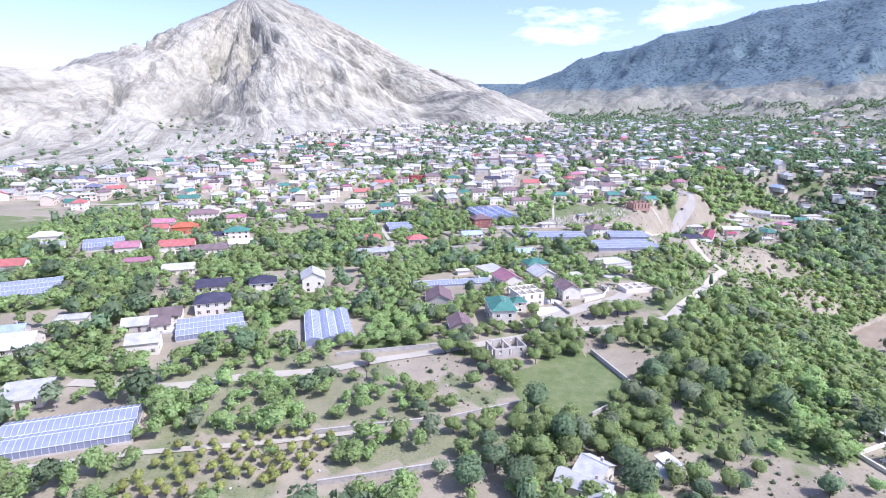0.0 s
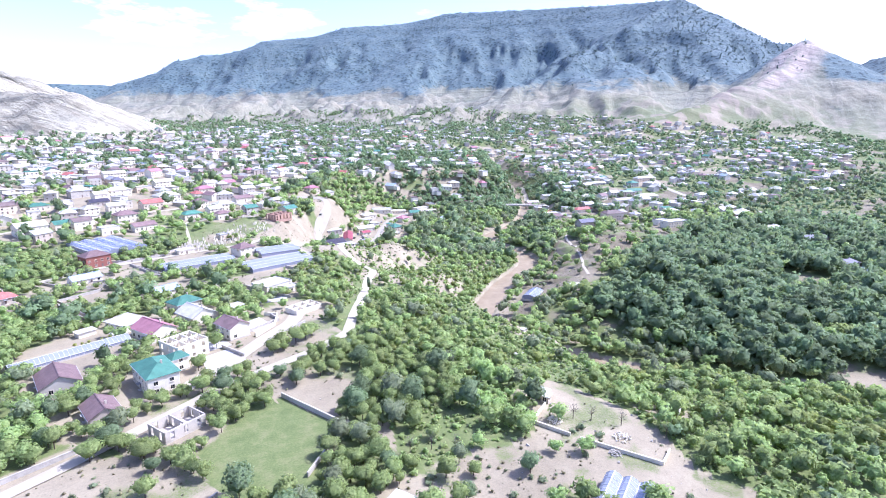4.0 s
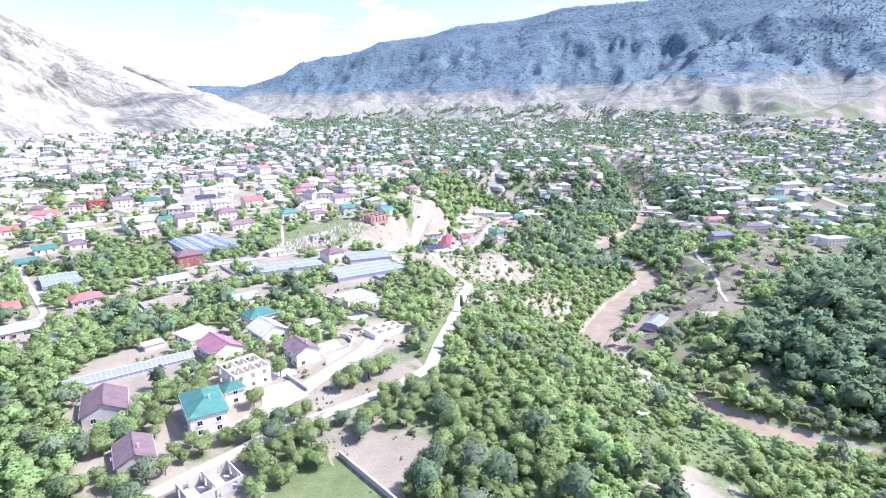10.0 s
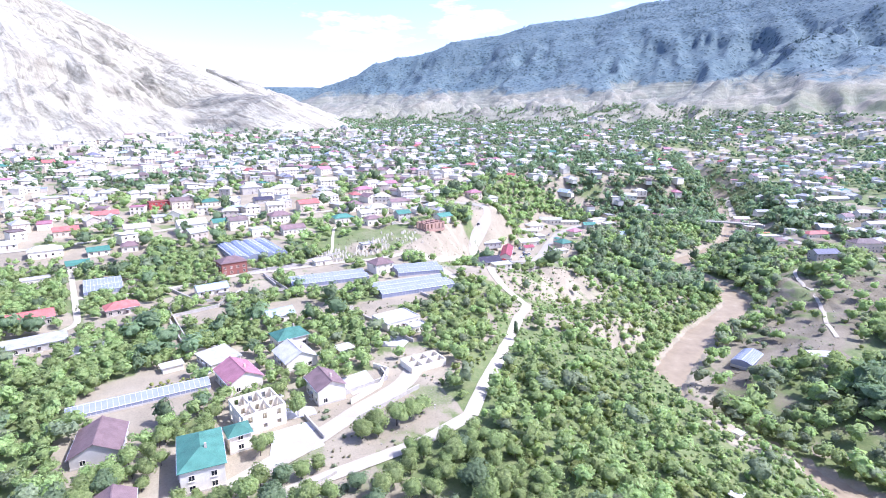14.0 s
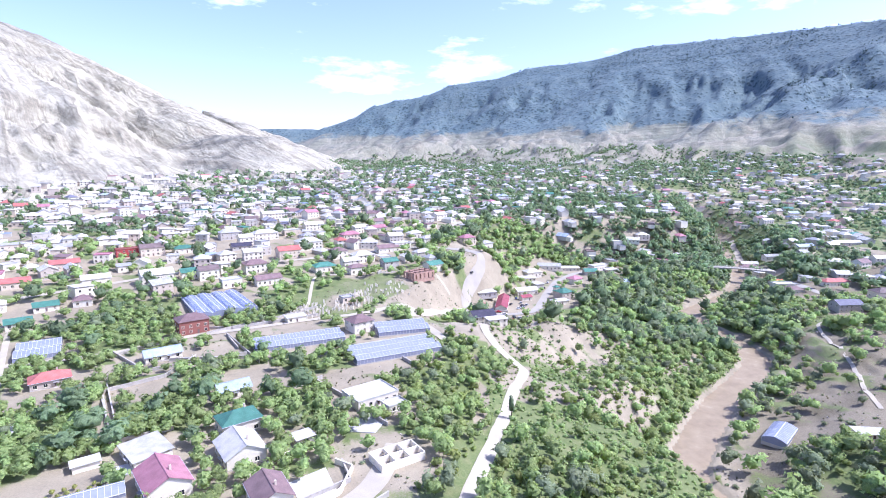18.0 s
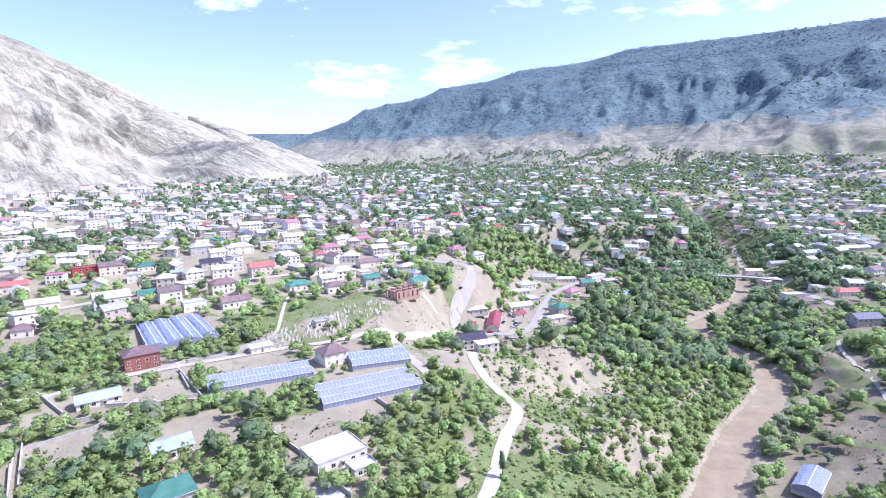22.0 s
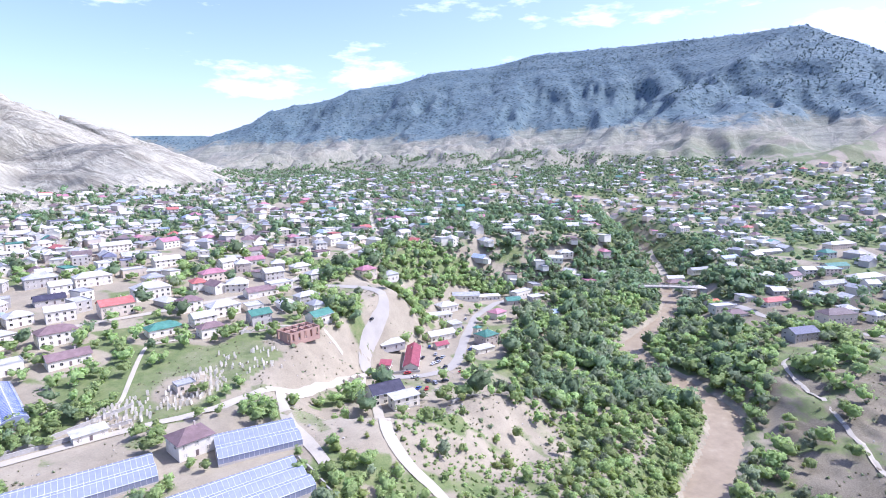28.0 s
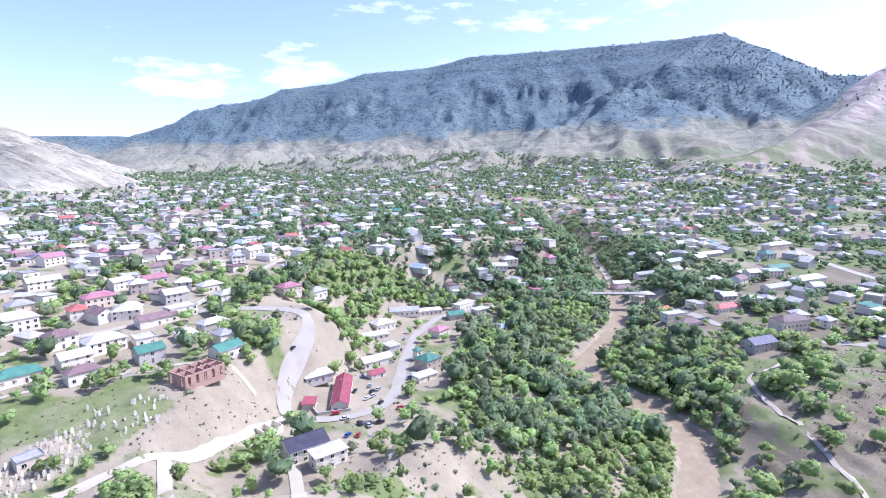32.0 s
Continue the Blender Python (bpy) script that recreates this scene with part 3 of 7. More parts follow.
twig_mat = surface("bare_twigs", (0.23, 0.2, 0.17), 0.95, vary=0.3)


# ---- building helpers ----
def mesh_of(name, verts, faces, mats, slots=None, smooth_=False):
    me = bpy.data.meshes.new(name)
    me.from_pydata([tuple(v) for v in verts], [], [tuple(f) for f in faces])
    for m in (mats if isinstance(mats, (list, tuple)) else [mats]):
        me.materials.append(m)
    if slots is not None:
        me.polygons.foreach_set("material_index", np.asarray(slots, np.int32))
    if smooth_:
        me.polygons.foreach_set("use_smooth", np.ones(len(me.polygons), bool))
    me.update()
    return me


def part(name, data, parent, m=None, label=""):
    ob = new(name, data)
    ob.parent = parent
    if m is not None:
        ob.matrix_local = m
    return tagged(ob, label)


def box(cx, cy, cz, sx, sy, sz):
    """Corners and faces of a box by its centre and sizes."""
    v = [(cx + a * sx / 2, cy + b * sy / 2, cz + c * sz / 2) for c in (-1, 1) for a, b in ((-1, -1), (1, -1), (1, 1), (-1, 1))]
    return v, [(3, 2, 1, 0), (4, 5, 6, 7), (0, 1, 5, 4), (1, 2, 6, 5), (2, 3, 7, 6), (3, 0, 4, 7)]


def joined(*pieces):
    v, f = [], []
    for pv, pf in pieces:
        o = len(v)
        v += list(pv)
        f += [tuple(i + o for i in q) for q in pf]
    return v, f


def strip(name, points, half, mat, lift, step=4.0, label="", cat="road", flat=None, thick=0.0):
    """A band of ground along a line, draped over the land."""
    p = []
    for (ax, ay), (bx, by) in zip(points, points[1:]):
        k = max(1, int(math.hypot(bx - ax, by - ay) / step))
        p += [(ax + (bx - ax) * i / k, ay + (by - ay) * i / k) for i in range(k)]
    p.append(points[-1])
    p = np.array(p, float)
    for _ in range(3):
        p[1:-1] = 0.25 * p[:-2] + 0.5 * p[1:-1] + 0.25 * p[2:]
    tg = np.gradient(p, axis=0)
    tg /= np.linalg.norm(tg, axis=1)[:, None] + 1e-9
    nrm = np.stack([-tg[:, 1], tg[:, 0]], 1)
    wob = 1 + 0.18 * (vnoise(p[:, 0] / 9, p[:, 1] / 9, 3) - 0.5)
    cols = np.linspace(-1, 1, 5)
    hw = (np.asarray(half) if np.ndim(half) else np.full(len(p), half)) * wob
    xy = p[:, None, :] + nrm[:, None, :] * (cols[None, :, None] * hw[:, None, None])
    z = (land(xy[..., 0], xy[..., 1]) if flat is None else np.full(xy.shape[:2], flat)) + lift
    v = np.concatenate([xy, z[..., None]], -1).reshape(-1, 3)
    ix = np.arange(len(v)).reshape(len(p), 5)
    q = np.stack([ix[:-1, :-1], ix[1:, :-1], ix[1:, 1:], ix[:-1, 1:]], -1).reshape(-1, 4)[:, ::-1]
    return tagged(sheet(name, v, q, mat), label, cat, kind="structure")


def inside(poly, x, y):
    hit = np.zeros(np.shape(x), bool)
    for (ax, ay), (bx, by) in zip(poly, poly[1:] + poly[:1]):
        c = (ay > y) != (by > y)
        with np.errstate(divide="ignore", invalid="ignore"):
            hit ^= c & (x < (bx - ax) * (y - ay) / ((by - ay) if by != ay else 1e-9) + ax)
    return hit


# ---- the plan: open ground and ways ----
FIELD = [(8, 181), (24, 194), (37, 202), (46, 177), (39, 163), (27, 148), (10, 160)]
GRAVEYARD = [(48, 493), (72, 521), (111, 516), (113, 497), (92, 470), (79, 459), (60, 447), (37, 447), (40, 468)]
BARE = [[(-27, 411), (2, 420), (14, 394), (0, 382), (-17, 390)], [(11, 432), (50, 443), (57, 420), (14, 415)], [(42, 362), (83, 370), (89, 355), (64, 343), (57, 333)],
        [(-40, 366), (-11, 370), (-9, 353), (-32, 350)], [(29, 218), (46, 229), (66, 212), (66, 198), (44, 178), (38, 198)], [(101, 456), (118, 463), (124, 404), (106, 405), (104, 428)],
        [(-60, 174), (-45, 183), (-19, 196), (-1, 185), (6, 160), (-8, 156), (-29, 172), (-51, 168)], [(30, 124), (46, 138), (64, 145), (84, 141), (98, 141), (96, 120), (64, 112)],
        [(98, 141), (112, 156), (128, 171), (134, 168), (135, 145), (131, 119), (123, 101), (135, 85), (100, 85), (88, 120)], [(101, 447), (119, 513), (161, 539), (196, 554), (154, 513), (112, 456)],
        [(192, 505), (205, 457), (207, 444), (215, 433), (224, 416), (222, 400), (196, 402), (172, 424), (163, 443), (166, 465)], [(20, 212), (48, 232), (78, 250), (70, 288), (52, 288), (40, 268), (27, 255), (18, 232)],
        [(-92, 128), (-44, 136), (-40, 104), (-86, 98)], [(150, 600), (190, 592), (180, 570), (160, 575)], [(238, 323), (248, 318), (230, 291), (213, 302)], [(-35, 395), (-10, 372), (-18, 397), (-39, 408)], [(-36, 354), (-22, 376), (-4, 367), (-17, 349)], [(165, 470), (150, 520), (175, 565), (215, 560), (230, 520), (200, 480)]]
ROADS = [("asphalt", 3.3, [(120, 606), (146, 606), (166, 597), (183, 586), (188, 571), (182, 560), (171, 546), (162, 532), (158, 522), (161, 510), (170, 502), (186, 498), (205, 504), (218, 518), (241, 557), (274, 606), (308, 634), (350, 640), (405, 636), (455, 630)]),
         ("dust", 2.4, [(152, 482), (145, 440), (137, 403), (141, 388), (149, 375), (145, 364), (129, 339), (118, 318), (100, 285), (79, 247)]),
         ("dust", 2.2, [(-90, 398), (-46, 409), (-26, 425), (0, 432), (26, 440), (48, 446), (78, 450), (105, 462), (146, 505), (163, 515)]),
         ("dust", 2.2, [(105, 462), (104, 428), (110, 405), (112, 392)]),
         ("dust", 1.1, [(435, 432), (420, 430), (392, 430), (377, 415), (362, 386), (347, 363), (322, 337), (308, 318)]),
         ("asphalt", 3.6, [(507, 590), (478, 526), (467, 497), (484, 482), (480, 458), (500, 425), (560, 385), (640, 340)]),
         ("asphalt", 4.0, [(900, 760), (746, 596), (709, 545), (691, 509), (680, 481), (640, 340), (638, 276), (622, 240)]),
         ("dust", 3.5, [(640, 800), (590, 729), (564, 695), (535, 630), (510, 590)]),
         ("dust", 2.4, [(-140, 150), (-105, 153), (-83, 166), (-62, 172), (-45, 184), (-18, 198), (3, 210), (22, 221), (41, 228), (62, 236), (79, 247)]),
         ("dust", 3.5, [(9, 226), (31, 244), (46, 259), (62, 272), (72, 295)]),
         ("dust", 1.1, [(-190, 88), (-123, 106), (-94, 119), (-59, 130), (-37, 138)]),
         ("dust", 1.0, [(27, 446), (42, 467), (44, 508), (46, 531), (80, 533), (109, 532), (130, 530), (146, 520)]),
         ("dust", 1.4, [(-120, 470), (-102, 426), (-74, 358), (-90, 330)]),
         ("dust", 2.6, [(330, 1010), (270, 900), (255, 850), (240, 760), (160, 660), (120, 606)]),
         ("dust", 2.4, [(120, 606), (40, 580), (-40, 560), (-140, 500), (-260, 460), (-420, 440)])]
BARE += [[(214, 316), (204, 292), (216, 284), (234, 292), (240, 303), (230, 322)], [(268, 316), (300, 343), (330, 364), (338, 345), (305, 312), (284, 300)]]
BARE.append([(79, 455), (92, 470), (113, 497), (121, 517), (128, 500), (106, 456), (101, 446)])
BARE.append([(50, 295), (69, 310), (76, 299), (66, 280), (52, 284)])
OPEN = [FIELD, GRAVEYARD] + BARE
CLIFFS = [[(176, 292), (192, 282), (199, 255), (206, 215), (192, 212), (180, 250)], [(153, 340), (175, 345), (197, 392), (203, 426), (210, 386), (192, 334), (180, 310), (165, 325)], [(205, 439), (224, 450), (226, 410), (206, 388), (214, 423)]]
FOREST = [(254, 248), (262, 268), (300, 284), (344, 308), (400, 335), (450, 351), (540, 372), (640, 300), (640, 60), (330, 60), (290, 130), (268, 180)]
SCREE = [(205, 505), (232, 515), (262, 560), (272, 552), (250, 510), (240, 480), (236, 440), (200, 410), (170, 425), (190, 480)]


CLEAR_WALLS = [[(-50, 135), (-15, 147), (9, 160)], [(-42, 114), (-10, 126)], [(37, 203), (48, 176)], [(-60, 186), (-18, 202)], [(-34, 351), (-21, 320)], [(-52, 412), (-27, 380), (14, 394)]]


def way_distance(x, y):
    d = np.full(np.shape(x), 1e9)
    for _, w, pts in ROADS:
        d = np.minimum(d, along([(a, b, 0) for a, b in pts], x, y)[0] - w)
    return d


def cover(x, y):
    """How wooded the ground is, 0 to 1."""
    d, w, side = along(RIVER, x, y)
    r = np.hypot(x, y - 40)
    n1, n2 = fbm(x, y, 38, 3, 41), fbm(x, y, 150, 2, 47)
    c = 0.92 * smooth(0.25, 0.45, n1) * smooth(0.12, 0.36, n2) + 0.14
    plot = lattice(np.floor((0.906 * x + 0.423 * y + 4 * n2) / 27), np.floor((0.906 * y - 0.423 * x + 4 * n1) / 21), 7)
    c = np.where((side < 0) & (y < 452) & (y > 140) & (x > -270), np.where((plot < 0.72) | ((x > -66) & (y < 348)), 0.98, np.where(plot < 0.86, 0.1, 0.4)), c)     # walled plots of the terrace: orchards, bare and half-planted ground
    c = np.where((side < 0) & (y < 440) & ((y > 138) | (x > 126)) & (x > 50 + 0.33 * (y - 150)), (0.92 * smooth(0.37, 0.5, n1) + 0.04) * (1 - 0.62 * smooth(325, 350, y) * (x > 138)), c)     # the green bank
    c = np.where((side < 0) & (d < 95) & (y >= 440) & (y < 660), 0.3 + 0.66 * smooth(0.3, 0.42, n1), c)     # woods under the market street
    c = np.where((d < w + 48) & (y > 640), 0.85, c)
    meadows = (side > 0) & (y < 440) & (x < 520)
    c = np.where(meadows, 0.12 + 0.62 * smooth(0.42, 0.56, n1), c)
    c = np.where(meadows & (d < 44) & (y < 272), 0.95, c)     # willow thicket on the gravel
    c = np.where(inside(FOREST, x, y), 0.97 * smooth(0.2, 0.27, fbm(x, y, 60, 2, 61)), c)
    c = np.where(inside([(222, 250), (236, 262), (256, 250), (246, 234), (232, 238)], x, y), 0.03, c)
    c = np.where(inside([(255, 300), (275, 318), (262, 345), (238, 332), (232, 305)], x, y) | inside([(280, 346), (312, 371), (330, 385), (352, 375), (330, 335), (312, 312), (277, 288), (268, 310)], x, y) | inside([(228, 249), (236, 258), (258, 244), (243, 236)], x, y), 0.16, c)     # clearings by the river
    c = np.where((x > 185) & (x < 335) & (y > 585 + 0.1 * (x - 185)) & (y < 780) & (side < 0), 0.9, c)     # wooded ravine behind the street
    c = np.where((side > 0) & (d < 60) & (y > 470) & (y < 640), 0.95, c)
    c = np.where((side > 0) & (x > 330) & (x < 480) & (y > 330) & (y < 440) & (d > 25), 0.34 * (n1 > 0.45) + 0.1, c)     # eroded slope with few bushes
    c = np.where((x < -150) & (y > 380), c * 0.5, c)
    c = c * (1 - 0.75 * smooth(1000, 1300, r) * (x < 60)) * (1 - 0.45 * smooth(1000, 1500, r)) * (1 - smooth(1900, 2300, r))
    c = np.where((r > 520) & (y > 440) & (d > 95), 0.1 + 1.0 * smooth(0.4, 0.56, fbm(x, y, 46, 3, 43)), c)     # gardens between close-set houses
    c = np.where((x > 330) & (r > 1000), c * 0.8, c)
    c = np.where((side < 0) & (y > 640 - 0.1 * x) & (d > 95), c * 0.9, c)
    c = np.where(inside([(118, 395), (160, 395), (195, 425), (215, 470), (165, 470), (114, 462)], x, y), 0.16, c)
    for poly in OPEN:
        c = np.where(inside(poly, x, y), 0.02, c)
    c = np.where(inside([(362, 415), (395, 445), (470, 440), (520, 395), (455, 345), (350, 330), (335, 352)], x, y), 0.14, c)
    c = np.where(inside([(206, 442), (229, 416), (211, 402), (202, 428)], x, y) | inside([(172, 346), (189, 347), (158, 338)], x, y), 0.1, c)
    c = np.where(inside([(414, 436), (439, 428), (413, 395), (372, 379), (383, 416)], x, y), 0.5, c)
    c = np.where((side < 0) & (d < w + 16) & (y > 190) & (y < 300), 0.14, c)     # eroded bank above the lower reach
    c = np.where(inside(SCREE, x, y), 0.12, c)
    for poly in CLIFFS:
        c = np.where(inside(poly, x, y), 0.16, c)
    c = np.where(inside([(156, 352), (186, 417), (194, 413), (170, 350)], x, y), 0.3, c)
    for hx_, hy_ in ((446, 455), (501, 466), (454, 512), (470, 537), (504, 516), (586, 523), (518, 608)):
        c = np.where(np.hypot(x - hx_ + 10, y - hy_ + 11) < 21, 0.08, c)     # open ground in front of these houses
    c = np.where((side < 0) & (np.hypot(x - 630, (y - 926) * 0.8) < 56) | ((side > 0) & (d < 26) & (y > 800) & (y < 960)), 0.02, c)     # bare bluff
    c = np.where((side < 0) & (x > 200) & (x < 640) & (y > 645) & (y < 715) & (d > 62), np.maximum(c, 0.6), c)
    c = np.where((side < 0) & (x > 200) & (x < 640) & (y >= 715) & (y < 920) & (d > 62), np.maximum(c, 0.36), c)
    fd_, _, fs2 = along(FOOT, x, y)
    c = np.where((fs2 > 0) & (fd_ > 6) & (x < 80), 0.05, c)      # bare limestone
    street = along(SHELF, x, y)[0]
    c = np.where((street < 30) & (y > 485) & (y < 650) & (x < 345), 0.1, c)
    c = np.where((side < 0) & (d < 50) & (y > 320) & (y < 530), np.maximum(c, 0.92), c)
    c = np.where((side < 0) & (y < 186) & (x < 8) & (x > -130), c * 0.62, c)     # half-cleared plots
    for line in CLEAR_WALLS:
        c = np.where(along([(a, b, 0) for a, b in line], x, y)[0] < 3.2, 0, c)
    return np.where((d < w + 2) | inside(FIELD, x, y), 0, c)


# ---- the land ----
def sheet(name, verts, faces, mat):
    """A smooth mesh from arrays; all faces have the same number of corners."""
    me = bpy.data.meshes.new(name)
    faces = np.asarray(faces, np.int32)
    n, k = faces.shape
    me.vertices.add(len(verts))
    me.vertices.foreach_set("co", np.asarray(verts, np.float32).ravel())
    me.loops.add(n * k)
    me.loops.foreach_set("vertex_index", faces.ravel())
    me.polygons.add(n)
    me.polygons.foreach_set("loop_start", np.arange(0, k * n, k, dtype=np.int32))
    me.polygons.foreach_set("loop_total", np.full(n, k, np.int32))
    me.polygons.foreach_set("use_smooth", np.ones(n, bool))
    me.update(calc_edges=True)
    me.materials.append(mat)
    return new(name, me)


HUB = (40.0, 40.0)
bear = np.radians(np.concatenate([np.linspace(-180, -64, 44, endpoint=False), np.linspace(-64, 88, 600, endpoint=False), np.linspace(88, 180, 36)]))
reach = np.concatenate([np.linspace(4, 60, 12, endpoint=False), np.linspace(60, 720, 190, endpoint=False), np.geomspace(720, 4960, 215)])
RR, BB = np.meshgrid(reach, bear, indexing="ij")
gx, gy = HUB[0] + RR * np.sin(BB), HUB[1] + RR * np.cos(BB)
gx[0], gy[0] = HUB      # the sheet closes at its hub
gz = land(gx, gy)
nr, nb = gx.shape
idx = np.arange(nr * nb).reshape(nr, nb)
quads = np.stack([idx[:-1, :-1], idx[:-1, 1:], idx[1:, 1:], idx[1:, :-1]], -1).reshape(-1, 4)[:, ::-1]
ground = sheet("ground", np.stack([gx, gy, gz], -1).reshape(-1, 3), quads, earth_mat)
tagged(ground, "pale stony valley ground rising to bare mountains", "ground", kind="structure")


def put_attribute(ob, name, values):
    a = ob.data.attributes.new(name, "FLOAT", "POINT")
    a.data.foreach_set("value", np.asarray(values, np.float32).ravel())


grass = np.clip(cover(gx, gy) * 0.85 - 0.05, 0, 1)
rd_, rw_, rs_ = along(RIVER, gx, gy)
grass = np.where((rs_ > 0) & (gy < 440) & (rd_ > rw_ + 5) & (gx < 560), np.maximum(grass, (0.4 + 0.45 * smooth(0.36, 0.56, fbm(gx, gy, 24, 3, 103))) * smooth(5, 22, rd_ - rw_)), grass)
for poly in BARE:
    grass = np.where(inside(poly, gx, gy), 0.1 + 0.45 * smooth(0.5, 0.68, fbm(gx, gy, 14, 3, 83)), grass)
grass = np.where(inside(FIELD, gx, gy), 0.95, np.where(inside(GRAVEYARD, gx, gy), 0.5 + 0.2 * fbm(gx, gy, 10, 3, 87), grass))
grass = np.where(inside([(362, 415), (395, 445), (470, 440), (520, 395), (455, 345), (350, 330), (335, 352)], gx, gy) & ~inside([(414, 436), (439, 428), (413, 395), (372, 379), (383, 416)], gx, gy), 0.2 + 0.5 * smooth(0.4, 0.6, fbm(gx, gy, 18, 3, 85)), grass)
for poly in CLIFFS:
    grass = np.where(inside(poly, gx, gy), 0.12 + 0.3 * smooth(0.5, 0.7, fbm(gx, gy, 12, 3, 89)), grass)
bank_ = (rs_ < 0) & (gy < 430) & ((gy > 138) | (gx > 126)) & (gx > 56 + 0.33 * (gy - 150)) & (rd_ > rw_ + 18)
for poly in OPEN + CLIFFS:
    bank_ &= ~inside(poly, gx, gy)
grass = np.where(bank_, np.where(gy < 335, np.maximum(grass, 0.78), 0.12 + 0.66 * smooth(0.4, 0.6, fbm(gx, gy, 20, 3, 105))), grass)
ledge = (rs_ > 0) & (gy > 318) & (gy < 450) & (gx > 270) & (gx < 540)
grass = np.where(ledge, 0.12 + 0.5 * smooth(0.42, 0.66, fbm(gx, gy, 11, 4, 107)), grass)      # dry tufts on the ledges
steep = np.hypot(np.gradient(gz, axis=0) / (np.gradient(RR, axis=0) + 1e-6), np.gradient(gz, axis=1) / (np.gradient(BB, axis=1) * RR + 1e-6))
grass = grass * (1 - 0.85 * smooth(0.75, 1.2, steep))
wd = along(WHITE_CREST, gx, gy)[0]
md = np.minimum(along(MESA_CREST, gx, gy)[0], along(MESA_SHOULDER, gx, gy)[0])
dist = np.hypot(gx, gy)
grass = np.where((dist > 520) & (rd_ > rw_ + 8), np.maximum(grass, (0.1 + 0.58 * smooth(0.42, 0.62, fbm(gx, gy, 34, 3, 95))) * (1 - 0.5 * smooth(950, 1200, dist) * (gx < 250))), grass)
put_attribute(ground, "loam", smooth(-0.5, 0.5, rs_) * smooth(6, 20, rd_ - rw_) * smooth(620, 520, gy) * (0.55 + 0.4 * smooth(0.4, 0.65, fbm(gx, gy, 22, 3, 93))))
white = smooth(960, 1110, dist + 260 * smooth(-120, -380, gx) + 90 * (fbm(gx, gy, 160, 3, 97) - 0.5)) * smooth(0.95, 0.75, wd / (md + 1)) * smooth(120, -20, gx - 0.05 * (gy - 1000))
white = np.maximum(white, smooth(0.1, 0.2, steep) * smooth(880, 980, dist) * smooth(420, 250, gx - 0.1 * (gy - 1400)) * smooth(2300, 2000, gy + 0.4 * gx) * smooth(0.95, 0.75, wd / (md + 1)))
foot_d, _, foot_s = along(FOOT, gx, gy)
white = np.maximum(white * np.where((gy > 1040) | (steep > 0.14) & (gy > 800) & (gx > -420), 1, smooth(-60, 10, foot_d * foot_s)), smooth(-8, 16, foot_d * foot_s + 24 * (fbm(gx, gy, 30, 3, 98) - 0.5)) * smooth(120, 20, gx - 0.05 * (gy - 1000)) * (gx + gy > -900) * smooth(0.95, 0.75, wd / (md + 1)) * smooth(2750, 2550, dist))
put_attribute(ground, "white", white)
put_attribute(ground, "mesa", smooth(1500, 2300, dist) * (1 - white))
put_attribute(ground, "scarp", smooth(110, 40, along(HOGBACK, gx, gy)[0]) * smooth(0.35, 0.6, steep))
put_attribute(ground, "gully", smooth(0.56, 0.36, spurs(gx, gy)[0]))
sp_m = spurs(gx, gy)[1]
wx_, wy_, _ = WHITE_CREST[11]
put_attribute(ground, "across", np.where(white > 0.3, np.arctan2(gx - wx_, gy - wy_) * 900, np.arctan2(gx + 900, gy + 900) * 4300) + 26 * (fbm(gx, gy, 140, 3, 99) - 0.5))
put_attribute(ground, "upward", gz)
put_attribute(ground, "pale", smooth(0.66, 0.9, fbm(gx, gy, 190, 3, 73, True)) * smooth(60, 90, gz) * smooth(330, 170, gz) * smooth(1500, 2000, dist) + 0.8 * smooth(0.78, 0.9, sp_m) * smooth(120, 200, gz) * smooth(700, 450, gz) + 0.5 * smooth(1700, 2200, dist) * smooth(340, 110, gz) * smooth(0.3, 0.6, sp_m))
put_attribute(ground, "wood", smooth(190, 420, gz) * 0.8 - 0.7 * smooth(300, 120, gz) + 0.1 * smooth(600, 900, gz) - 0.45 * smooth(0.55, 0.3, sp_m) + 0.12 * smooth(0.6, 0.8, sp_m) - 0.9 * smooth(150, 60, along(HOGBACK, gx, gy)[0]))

# the river
river = strip("water", [(a, b) for a, b, _ in RIVER[3:]], 13.0, water_mat, 0.0, 8.0, "shallow brown muddy river between stony banks", "river", flat=-38.0)
co = np.array([v.co for v in river.data.vertices])
co[:, 2] = -38.05 + 0.02 * np.clip(co[:, 1] - 450, 0, 900)
river.data.vertices.foreach_set("co", co.astype(np.float32).ravel())
for surf_, half_, pts_ in ROADS:
    strip("road", pts_, half_, asphalt_mat if surf_ == "asphalt" else road_mat, 0.3, 4.0,
          "worn grey asphalt road through the village" if surf_ == "asphalt" else "pale dusty unpaved village road", "road")


# ---- houses ----
TAKEN = []
ROOF_WORD = dict(teal="teal", maroon="maroon", pink="pink", red="bright red", orange="orange", white="pale metal", grey="grey", blue="light blue", dark="charcoal", slate="slate-grey", brown="brown", cream="cream", brickred="rust-red", crimson="crimson")
WALL_WORD = dict(terracotta="terracotta", white="white plastered", cream="cream", grey="grey block", brick="pale brick", orange="orange", brickred="red-brown", red="red")


